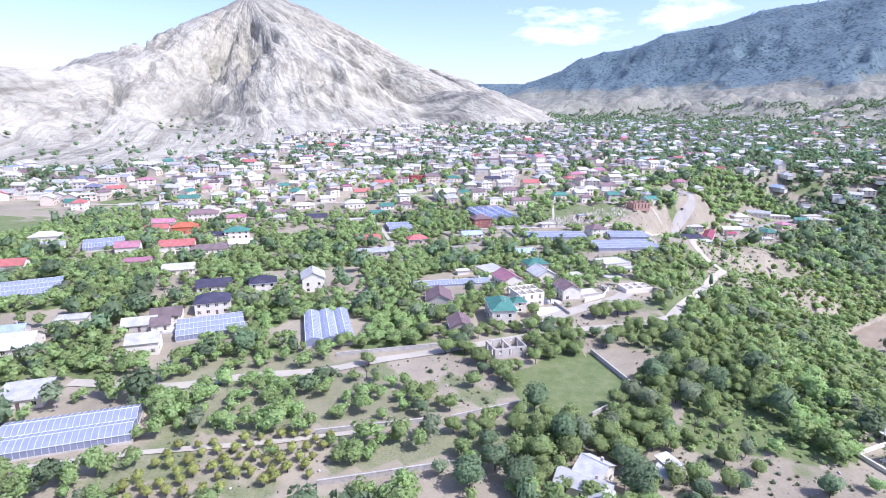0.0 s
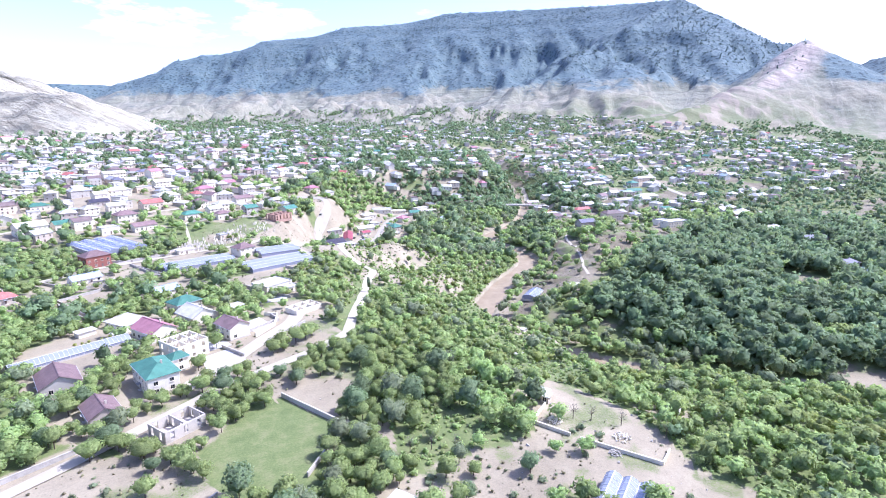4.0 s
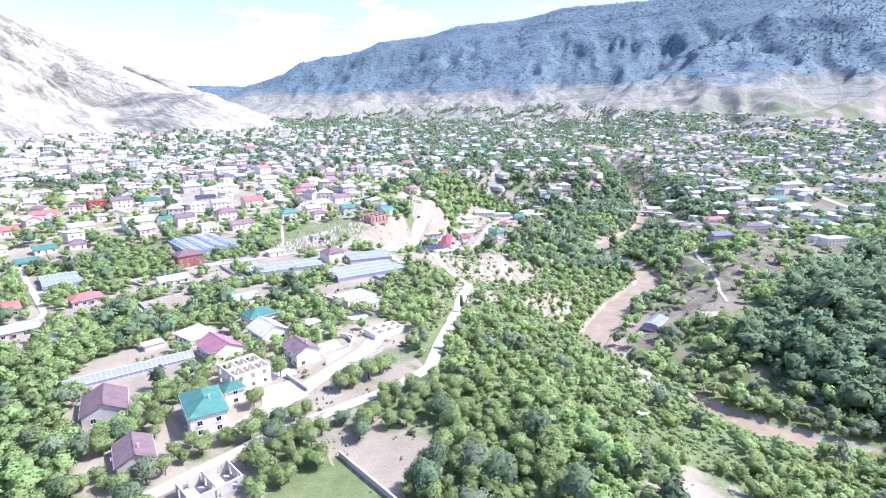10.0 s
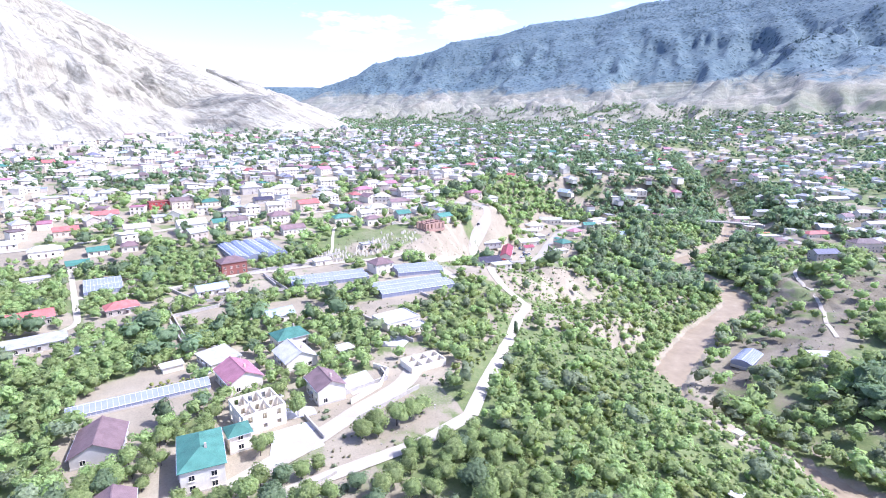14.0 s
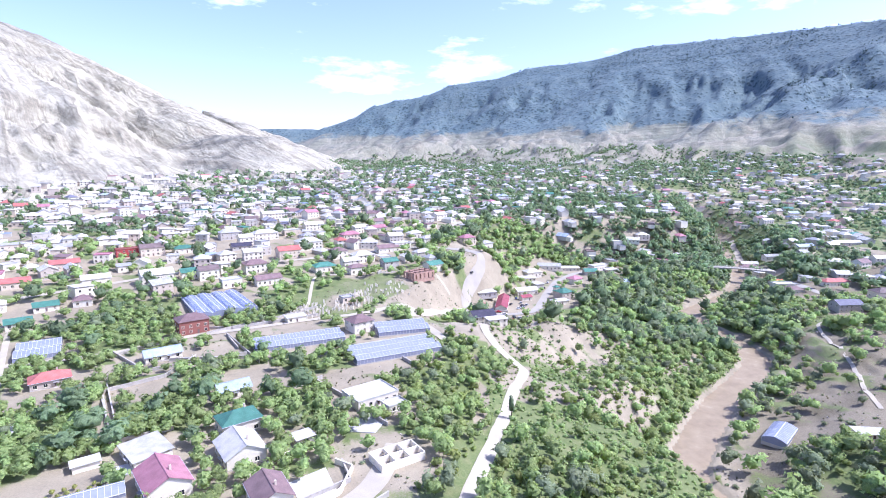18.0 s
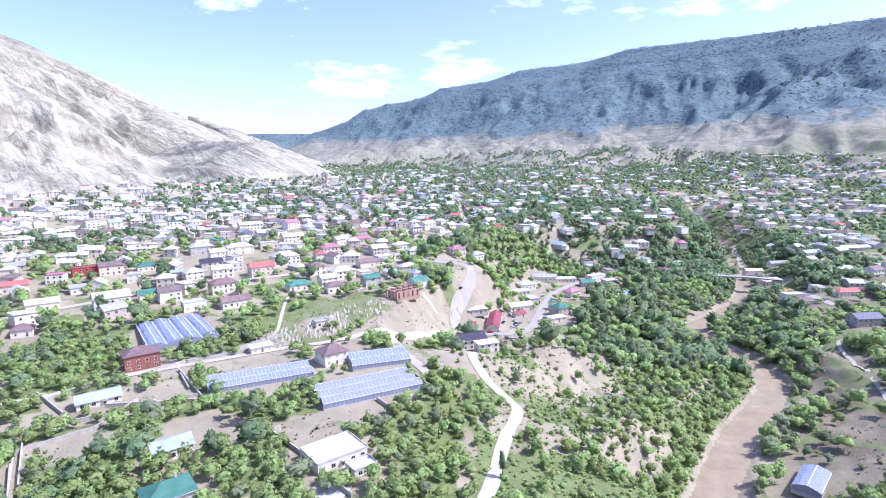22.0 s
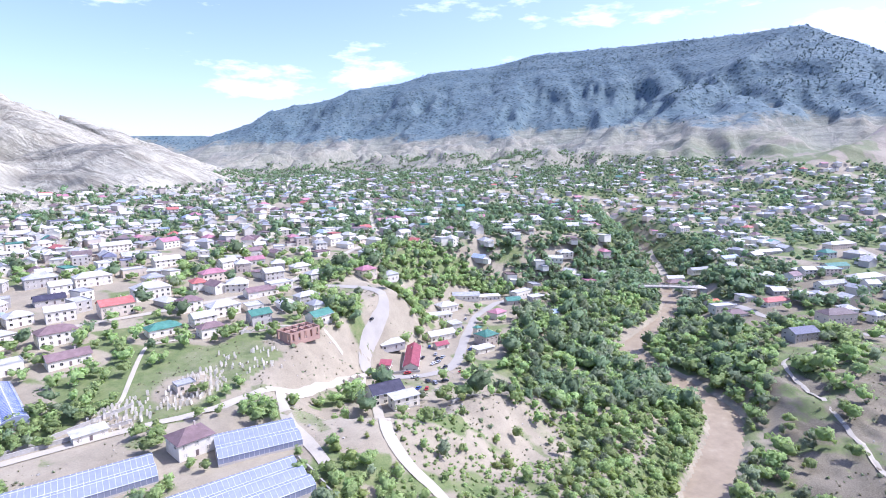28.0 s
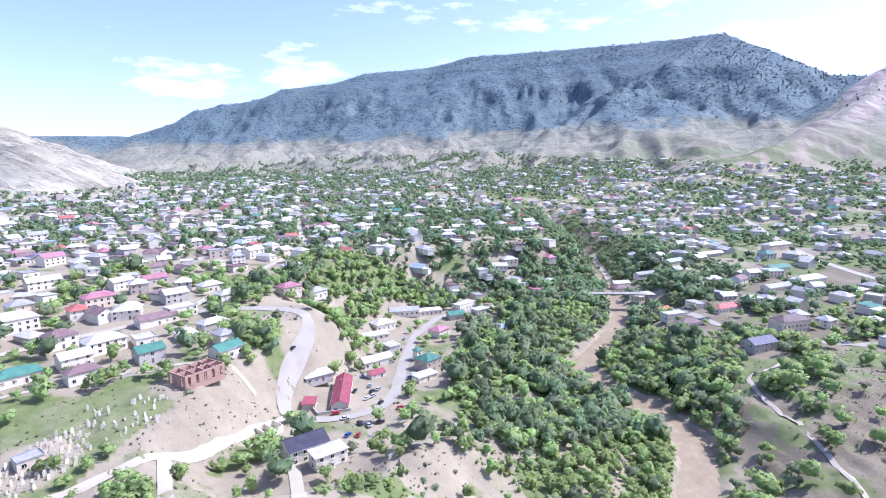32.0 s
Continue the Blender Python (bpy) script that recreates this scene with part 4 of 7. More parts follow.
def window_mesh(w=1.3, h=1.4, bare=False):
    """One piece: a frame standing proud, stepping in to two panes with a bar between."""
    o, i, m = [(-w / 2 - 0.1, -h / 2 - 0.1), (w / 2 + 0.1, -h / 2 - 0.1), (w / 2 + 0.1, h / 2 + 0.1), (-w / 2 - 0.1, h / 2 + 0.1)], [(-w / 2, -h / 2), (w / 2, -h / 2), (w / 2, h / 2), (-w / 2, h / 2)], 0.035
    v = [(a, 0.1, b) for a, b in o] + [(a, -0.06, b) for a, b in o] + [(a, -0.06, b) for a, b in i] + [(-m, -0.06, -h / 2), (m, -0.06, -h / 2), (m, -0.06, h / 2), (-m, -0.06, h / 2)]
    v += [(-w / 2, 0.03, -h / 2), (-m, 0.03, -h / 2), (-m, 0.03, h / 2), (-w / 2, 0.03, h / 2), (m, 0.03, -h / 2), (w / 2, 0.03, -h / 2), (w / 2, 0.03, h / 2), (m, 0.03, h / 2)]
    f = [(0, 1, 5, 4), (1, 2, 6, 5), (2, 3, 7, 6), (3, 0, 4, 7), (4, 5, 9, 13, 12, 8), (5, 6, 10, 9), (6, 7, 11, 15, 14, 10), (7, 4, 8, 11), (12, 13, 14, 15)]
    f += [(8, 12, 17, 16), (12, 15, 18, 17), (15, 11, 19, 18), (11, 8, 16, 19), (13, 9, 21, 20), (9, 10, 22, 21), (10, 14, 23, 22), (14, 13, 20, 23)]
    n = len(f)
    f += [(16, 17, 18, 19), (20, 21, 22, 23)]
    if bare:
        return mesh_of("window", v, f[:n], [WALLS["white"]])
    return mesh_of("window", v, f, [WALLS["white"], pane_mat], [0] * n + [1, 1])


def door_mesh():
    v, f = box(0, 0, 1.05, 1.0, 0.1, 2.1)
    return mesh_of("door", v, f, [ROOFS["brown"]])


WINDOW, DOOR = window_mesh(), door_mesh()
FRAME = window_mesh(bare=True)
PANE = mesh_of("pane", *box(0, 0.03, 0, 0.615, 0.03, 1.4), pane_mat)
SILL = mesh_of("sill", *box(0, -0.1, -0.83, 1.7, 0.3, 0.07), WALLS["white"])
HANDLE = mesh_of("door_handle", *box(0.35, -0.09, 1.0, 0.14, 0.08, 0.06), rib_mat)
CANOPY = mesh_of("door_canopy", *box(0, -0.6, 2.45, 1.9, 1.2, 0.1), ROOFS["grey"])
STEP = mesh_of("step", *box(0, -0.45, -0.35, 1.8, 0.9, 0.8), concrete_mat)


def put_window(root, m, fine):
    """A window; on the nearest houses with its panes and sill."""
    if not fine:
        return part("window", WINDOW, root, m)
    win = part("window", FRAME, root, m)
    for s in (-1, 1):
        part("pane", PANE, win, pose(s * 0.3425, 0, 0), "dark glass pane")
    part("sill", SILL, win)


def put_door(root, m, fine):
    door = part("door", DOOR, root, m)
    if fine:
        part("door_handle", HANDLE, door)
        part("door_canopy", CANOPY, root, m)
        part("step", STEP, root, m)
CHIMNEY = mesh_of("chimney", *box(0, 0, 0, 0.6, 0.6, 1.7), [WALLS["brick"]])


def walls_of(w, d, h, kind, rise):
    a, b = w / 2, d / 2
    v = [(-a, -b, -1.8), (a, -b, -1.8), (a, b, -1.8), (-a, b, -1.8), (-a, -b, h), (a, -b, h), (a, b, h), (-a, b, h)]
    f = [(0, 1, 5, 4), (1, 2, 6, 5), (2, 3, 7, 6), (3, 0, 4, 7), (4, 5, 6, 7)]
    if kind == "gable":
        v += [(-a, 0, h + rise), (a, 0, h + rise)]
        f += [(4, 7, 8), (6, 5, 9)]
    return v, f


def roof_of(w, d, h, kind, rise, over=0.55, t=0.16):
    a, b = w / 2 + over, d / 2 + over
    if kind == "flat":
        pieces = [box(0, 0, h + 0.12, w + 0.3, d + 0.3, 0.24)]
        for cx, cy, sx, sy in ((0, b - 0.5, w + 0.2, 0.2), (0, -b + 0.5, w + 0.2, 0.2), (a - 0.5, 0, 0.2, d - 0.2), (-a + 0.5, 0, 0.2, d - 0.2)):
            pieces.append(box(cx, cy, h + 0.45, sx, sy, 0.5))
        return joined(*pieces)
    drop = rise * over / (d / 2)
    z0, z1 = h - drop, h + rise
    if kind == "mono":
        top = [(-a, -b, h + 0.1), (a, -b, h + 0.1), (a, b, h + rise * 0.5), (-a, b, h + rise * 0.5)]
        fs = [(0, 1, 2, 3)]
    elif kind == "gable":
        top = [(-a, -b, z0), (a, -b, z0), (a, b, z0), (-a, b, z0), (-a, 0, z1), (a, 0, z1)]
        fs = [(0, 1, 5, 4), (2, 3, 4, 5)]
    else:
        k = max(a - b, a * 0.15) if a > b else a * 0.1
        top = [(-a, -b, z0), (a, -b, z0), (a, b, z0), (-a, b, z0), (-k, 0, z1), (k, 0, z1)]
        fs = [(0, 1, 5, 4), (1, 2, 5), (2, 3, 4, 5), (3, 0, 4)]
    n = len(top)
    v = [(x, y, z + t) for x, y, z in top] + list(top)
    f = list(fs) + [tuple(i + n for i in reversed(q)) for q in fs]
    edges = {}
    for q in fs:
        for i, j in zip(q, q[1:] + q[:1]):
            edges[(i, j)] = 1
    f += [(j, i, i + n, j + n) for i, j in edges if (j, i) not in edges]
    return v, f


def villa(x, y, w, d, yaw, h, kind, roof, wall, group="", z=None, windows=True, label=""):
    """A house with its roof, windows and door, standing on the ground at (x, y)."""
    if w > 14:
        w *= 0.84
    zb = ground_z(x, y) if z is None else z
    TAKEN.append((x, y, 0.5 * math.hypot(w, d)))
    rise = {"gable": 0.26 * d, "hip": 0.25 * d, "mono": 0.12 * d, "flat": 0}[kind]
    root = new("house" if h > 2.7 or w > 7 else "shed")
    root.matrix_world = pose(x, y, zb, 0, 0, yaw)
    tagged(root, label or "%s house with %s walls and a %s %s roof" % ("two-storey" if h > 5 else "single-storey", WALL_WORD[wall], ROOF_WORD[roof], {"hip": "hipped", "gable": "gabled", "mono": "lean-to", "flat": "flat"}[kind]),
           "house" if h > 2.7 or w > 7 else "shed", group or "houses of the village")
    part("wall", mesh_of("wall", *walls_of(w, d, h, kind, rise), WALLS[wall]), root)
    part("roof", mesh_of("roof", *roof_of(w, d, h, kind, rise), ROOFS[roof]), root)
    if not windows or h < 2.3:
        return root
    floors = 2 if h > 5 else 1
    fine = math.hypot(x - 20, y - 270) < 150 or math.hypot(x - 160, y - 490) < 60
    rng = random.Random(int(x * 7 + y * 13))
    for fl in range(floors):
        zc = 1.6 + fl * 2.9
        if floors == 1:
            zc = min(1.65, h - 1.0)
        nx, ny = max(1, int(w / 3.4)), max(1, int(d / 4.2))
        for i in range(nx):
            px_ = -w / 2 + w * (i + 0.5) / nx
            if fl == 0 and i == nx // 2 and nx > 1:
                put_door(root, pose(px_, -d / 2 - 0.03, 0.05), fine)
            else:
                put_window(root, pose(px_, -d / 2 - 0.03, zc), fine)
        for s in (-1, 1):
            for i in range(ny):
                if rng.random() < 0.8:
                    put_window(root, pose(s * (w / 2 + 0.03), -d / 2 + d * (i + 0.5) / ny, zc, 0, 0, 90 * s), fine)
    if fine:
        part("plinth", mesh_of("plinth", *joined(box(0, -d / 2, -0.55, w + 0.24, 0.24, 2.2), box(0, d / 2, -0.55, w + 0.24, 0.24, 2.2), box(-w / 2, 0, -0.55, 0.24, d - 0.24, 2.2), box(w / 2, 0, -0.55, 0.24, d - 0.24, 2.2)), concrete_mat), root, None, "grey concrete plinth")
        if kind == "gable":
            part("ridge_cap", mesh_of("ridge_cap", *box(0, 0, h + rise + 0.2, w + 1.1, 0.4, 0.09), ROOFS[roof]), root)
        if kind in ("hip", "gable"):
            for s in (-1, 1):
                part("gutter", mesh_of("gutter", *box(0, s * (d / 2 + 0.6), h - rise * 0.55 / (d / 2) + 0.02, w + 1.1, 0.12, 0.12), rib_mat), root, None, "pale metal gutter")
    if kind in ("hip", "gable") and rng.random() < 0.45:
        part("chimney", CHIMNEY, root, pose(w * 0.2, 0.12 * d, h + rise))
    return root


villa(-242, 408, 26.8, 11.0, 25, 6.0, "hip", "maroon", "white")
villa(-294, 473, 22.3, 9.0, 25, 4.0, "gable", "teal", "white")
villa(-231, 364, 20.7, 10.0, 25, 5.0, "hip", "orange", "orange")
villa(-203, 311, 23.5, 11.0, 25, 5.5, "gable", "red", "white")
villa(-184, 315, 24.4, 9.0, 25, 3.2, "gable", "brown", "white")
villa(-188, 358, 19.4, 10.0, 25, 5.5, "hip", "teal", "white")
villa(-199, 352, 14.9, 8.0, 25, 3.0, "gable", "dark", "white")
villa(-173, 334, 17.6, 9.0, 25, 3.2, "gable", "white", "white")
villa(-216, 462, 19.7, 9.0, 25, 4.0, "hip", "maroon", "white")
villa(-155, 430, 18.9, 9.0, 25, 3.5, "gable", "dark", "white")
villa(-138, 483, 22.0, 10.0, 25, 4.5, "hip", "white", "white")
villa(-143, 528, 18.2, 9.0, 25, 4.0, "gable", "red", "cream")
villa(-169, 500, 16.9, 8.0, 25, 3.0, "gable", "white", "white")
villa(-111, 459, 14.2, 8.0, 25, 3.0, "gable", "teal", "white")
villa(-94, 362, 20.0, 9.0, 25, 4.0, "gable", "red", "brick")
villa(-81, 333, 27.0, 10.0, 25, 3.0, "mono", "grey", "grey")
villa(-61, 374, 13.9, 9.0, 25, 3.6, "hip", "red", "brick")
villa(-96, 260, 13.0, 11.0, 112, 7.6, "gable", "white", "white", label="tall white gabled house with brown window openings")
villa(-119, 251, 15.0, 10.0, 25, 6.0, "hip", "dark", "white")
villa(-144, 249, 19.3, 10.0, 25, 3.2, "gable", "dark", "white")
villa(-129, 221, 17.3, 11.0, 25, 6.0, "hip", "dark", "white")
villa(-143, 208, 12.0, 9.0, 25, 3.0, "gable", "brown", "white")
villa(-177, 271, 19.1, 9.0, 25, 3.0, "gable", "white", "white")
villa(-29, 251, 17.5, 12.0, -80, 3.6, "gable", "maroon", "grey")
villa(1, 235, 20.5, 10.5, -77, 7.0, "hip", "teal", "white")
villa(-16, 220, 12.0, 9.0, -77, 3.2, "gable", "maroon", "brick")
villa(-215, 409, 17.3, 8.0, 25, 4.0, "gable", "pink", "white")
villa(-191, 443, 18.7, 8.0, 25, 3.2, "gable", "brown", "white")
villa(-182, 471, 22.9, 9.0, 25, 3.0, "hip", "white", "white")
villa(-121, 429, 16.4, 7.0, 25, 3.0, "flat", "white", "white")
villa(-256, 377, 18.2, 9.0, 25, 4.0, "gable", "pink", "white")
villa(-290, 446, 21.3, 8.0, 25, 4.0, "flat", "grey", "white")
villa(4, 285, 18, 11.5, -63, 4.5, "gable", "pink", "white")
villa(-6, 305, 17.0, 11.0, -57, 3.0, "mono", "white", "white")
villa(20, 318, 15.4, 10.0, 25, 4.8, "hip", "teal", "white")
villa(23, 299, 17, 12.0, -67, 4.0, "gable", "white", "white")
villa(14, 348, 14.6, 8.0, 25, 3.6, "gable", "blue", "white")
villa(34, 270, 12, 9.5, -70, 5.6, "gable", "maroon", "white")
villa(42, 304, 6.0, 5.0, 25, 2.4, "mono", "white", "grey")
villa(-24, 397, 18.5, 8.0, 25, 3.2, "gable", "blue", "white")
villa(-19, 437, 17.8, 11.0, 25, 7.5, "hip", "maroon", "brickred")
villa(70, 420, 14.6, 11.0, 25, 6.0, "hip", "maroon", "white")
villa(-108, 484, 14.6, 8.0, 25, 3.2, "gable", "teal", "white")
villa(-22, 302, 7.1, 4.0, 25, 2.2, "mono", "white", "white")
villa(-60, 531, 23.5, 12.0, 25, 7.0, "gable", "white", "white")
villa(-28, 537, 15.7, 9.0, 25, 7.0, "gable", "brown", "white")
villa(-41, 540, 11.9, 9.0, 25, 5.0, "gable", "teal", "white")
villa(-10, 517, 15.7, 8.0, 25, 5.0, "flat", "white", "white")
villa(-98, 532, 19.9, 9.0, 25, 4.5, "gable", "white", "white")
villa(-131, 570, 21.7, 9.0, 25, 5.0, "gable", "red", "cream")
villa(-100, 608, 22.1, 9.0, 25, 6.0, "flat", "brickred", "red")
villa(-83, 609, 21.3, 10.0, 25, 7.0, "gable", "brown", "cream")
villa(-61, 617, 18.4, 9.0, 25, 4.0, "hip", "teal", "white")
villa(3, 550, 20.7, 11.0, 25, 6.5, "hip", "maroon", "white")
villa(14, 519, 21.1, 9.0, 25, 4.0, "gable", "maroon", "white")
villa(53, 545, 20.0, 10.0, 22, 4.0, "hip", "teal", "white")
villa(25, 587, 21.0, 11.0, 22, 7.0, "gable", "red", "cream")
villa(41, 616, 25.1, 13.0, 22, 7.0, "hip", "white", "white")
villa(65, 581, 15.5, 10.0, 22, 6.5, "hip", "maroon", "white")
villa(73, 552, 12.7, 9.0, 22, 5.5, "gable", "white", "white")
villa(77, 535, 12.8, 8.0, 22, 5.0, "hip", "maroon", "white")
villa(84, 567, 20.7, 11.0, 22, 6.0, "hip", "white", "white")
villa(103, 545, 14.1, 9.0, 20, 6.0, "gable", "teal", "grey")
villa(136, 535, 16.1, 9.0, 30, 4.5, "gable", "teal", "white")
villa(108, 597, 24.0, 9.0, 20, 4.0, "gable", "maroon", "white")
villa(121, 605, 19.2, 10.0, 20, 5.5, "flat", "white", "white")
villa(79, 643, 20.9, 10.0, 22, 6.5, "hip", "pink", "cream")
villa(110, 684, 18.4, 9.0, 22, 4.0, "gable", "pink", "grey")
villa(112, 715, 19.6, 9.0, 22, 5.0, "gable", "maroon", "grey")
villa(189, 627, 16.7, 10.0, 22, 6.5, "hip", "pink", "cream")
villa(203, 675, 16.1, 9.0, 22, 6.0, "hip", "white", "white")
villa(211, 637, 14.3, 9.0, 22, 5.0, "hip", "grey", "white")
villa(1, 660, 26.3, 11.0, 22, 6.5, "hip", "white", "white")
villa(-31, 667, 22.7, 11.0, 22, 6.5, "hip", "grey", "grey")
villa(45, 701, 23.1, 10.0, 22, 5.5, "gable", "white", "white")
villa(24, 678, 18.9, 9.0, 22, 5.0, "flat", "white", "cream")
villa(149, 619, 16.1, 9.0, 22, 6.0, "hip", "white", "white")
villa(142, 649, 17.2, 9.0, 22, 4.5, "hip", "white", "white")
villa(0, 772, 28.9, 10.0, 22, 6.0, "gable", "white", "white")
villa(-16, 622, 19.3, 9.0, 22, 3.4, "gable", "dark", "grey")
villa(66, 473, 7.7, 6.0, 22, 3.0, "flat", "grey", "cream")
villa(35, 445, 11.1, 6.0, 22, 3.0, "mono", "white", "white")
villa(243, 611, 24.0, 9.0, 0, 3.2, "mono", "white", "white")
villa(258, 630, 19.4, 11.0, 10, 4.5, "hip", "white", "white")
villa(244, 582, 8.3, 9.0, 10, 5.0, "mono", "white", "grey")
villa(226, 566, 24.0, 9.0, 8, 4.0, "gable", "white", "white")
villa(218, 546, 9.1, 6.0, 8, 3.0, "gable", "crimson", "white")
villa(286, 651, 28.2, 9.0, -18, 4.0, "gable", "grey", "white")
villa(307, 649, 26.6, 8.0, -10, 3.5, "mono", "white", "white")
villa(288, 596, 15.0, 10.0, 25, 5.0, "hip", "pink", "white")
villa(320, 626, 13.0, 9.0, -10, 4.0, "gable", "teal", "grey")
villa(342, 648, 28.2, 9.0, 20, 4.5, "flat", "white", "white")
villa(332, 585, 12.1, 8.0, 0, 3.0, "gable", "blue", "white")
villa(344, 627, 12.9, 8.0, 10, 4.0, "mono", "white", "grey")
villa(251, 543, 14.8, 11.0, 18, 7.0, "hip", "teal", "brick")
villa(252, 559, 4.7, 4.0, 18, 7.0, "hip", "teal", "white")
villa(241, 528, 15.8, 7.0, 10, 3.2, "mono", "white", "white")
villa(183, 547, 19.1, 9.0, 8, 3.4, "mono", "white", "grey")
villa(446, 455, 24.2, 11.0, -8, 6.0, "gable", "slate", "grey")
villa(501, 466, 29.6, 12.0, -12, 8.5, "hip", "brown", "cream")
villa(504, 516, 29.9, 9.0, -5, 4.0, "hip", "red", "white")
villa(454, 512, 19.1, 9.0, -15, 4.0, "hip", "maroon", "white")
villa(470, 537, 23.6, 9.0, -10, 5.0, "flat", "white", "white")
villa(485, 560, 14.6, 8.0, 0, 4.0, "gable", "orange", "cream")
villa(518, 608, 25.7, 11.0, -5, 5.0, "hip", "white", "white")
villa(535, 648, 24.8, 10.0, -20, 5.0, "hip", "maroon", "cream")
villa(549, 665, 22.1, 9.0, -20, 4.5, "gable", "white", "white")
villa(569, 648, 35.4, 8.0, -5, 4.0, "gable", "grey", "white")
villa(595, 636, 27.0, 9.0, 0, 4.0, "gable", "blue", "white")
villa(646, 557, 31.3, 10.0, -8, 4.0, "gable", "teal", "white")
villa(586, 523, 36.3, 9.0, -5, 4.0, "gable", "grey", "white")
villa(628, 519, 42.5, 12.0, -5, 4.5, "hip", "white", "white")
villa(732, 606, 46.1, 11.0, -5, 6.0, "hip", "white", "cream")
villa(649, 632, 42.9, 8.0, -5, 4.0, "gable", "white", "grey")
villa(518, 394, 36.1, 12.0, -5, 6.5, "flat", "white", "white")
villa(518, 411, 20.1, 9.0, -5, 5.0, "flat", "grey", "white")
villa(593, 422, 33.7, 10.0, -5, 4.0, "hip", "slate", "white")
villa(554, 311, 33.0, 11.0, -12, 5.5, "hip", "white", "cream")
villa(516, 327, 19.5, 8.0, -10, 3.5, "gable", "grey", "white")
villa(544, 267, 32.3, 10.0, -15, 4.5, "gable", "slate", "white")
villa(503, 254, 31.6, 9.0, -15, 4.0, "gable", "slate", "grey")
villa(491, 217, 21.6, 9.0, -15, 4.0, "hip", "slate", "white")
villa(587, 361, 32.1, 9.0, -10, 3.5, "mono", "white", "white")
villa(479, 201, 17.5, 9.0, -15, 3.5, "mono", "blue", "grey")
villa(279, 300, 15.1, 6.0, -20, 2.4, "mono", "white", "white")
villa(115, 156, 3.1, 3.0, 30, 2.6, "mono", "white", "brick")
villa(147, 130, 2.2, 2.5, 20, 2.2, "mono", "white", "white")
villa(178, 242, 2.6, 2.2, 20, 2.0, "mono", "white", "white")
villa(-132, 177, 10.8, 9.0, 25, 5.0, "gable", "white", "white")
villa(-147, 196, 12.7, 8.0, 25, 3.0, "gable", "white", "grey")
villa(-139, 198, 7.0, 8.0, 25, 3.0, "gable", "brown", "white")
villa(-189, 178, 10.4, 8.0, 25, 3.2, "gable", "blue", "grey")
villa(-176, 194, 12.0, 7.0, 25, 3.0, "flat", "white", "white")
villa(-178, 169, 16.8, 14.0, 25, 3.0, "gable", "white", "white")
villa(-145, 138, 12.9, 12.0, 25, 3.0, "mono", "white", "white")
villa(27, 125, 6.7, 9.0, -35, 4.0, "gable", "white", "white")
villa(47, 132, 3.6, 5.0, 30, 3.0, "mono", "white", "white")
villa(-299, 316, 20.3, 10.0, 25, 4.5, "hip", "cream", "white")
villa(-279, 300, 14.9, 8.0, 25, 3.0, "gable", "grey", "white")
villa(-263, 253, 18.1, 10.0, 25, 5.0, "gable", "red", "white")
villa(-230, 302, 15.8, 10.0, 25, 5.0, "gable", "pink", "white")
villa(-207, 278, 16.4, 8.0, 25, 3.4, "mono", "pink", "white")
villa(-245, 353, 17.8, 9.0, 25, 5.0, "gable", "red", "white")
villa(-378, 436, 20.8, 9.0, 20, 4.0, "gable", "teal", "white")

# market hall with its long red roof, and the dark-roofed house below it
hall = villa(191, 527, 44, 8.5, 67, 4.2, "gable", "crimson", "white", label="long low market hall with a crimson sheet roof")
villa(172, 522, 9, 6, 67, 2.8, "mono", "crimson", "brick", label="small crimson-roofed annex beside the market hall")
villa(154, 464, 19, 11, 8, 6.0, "gable", "dark", "white", label="white two-storey house with charcoal and pale roofs")
villa(160, 452, 13, 7, 8, 5.6, "mono", "white", "white")


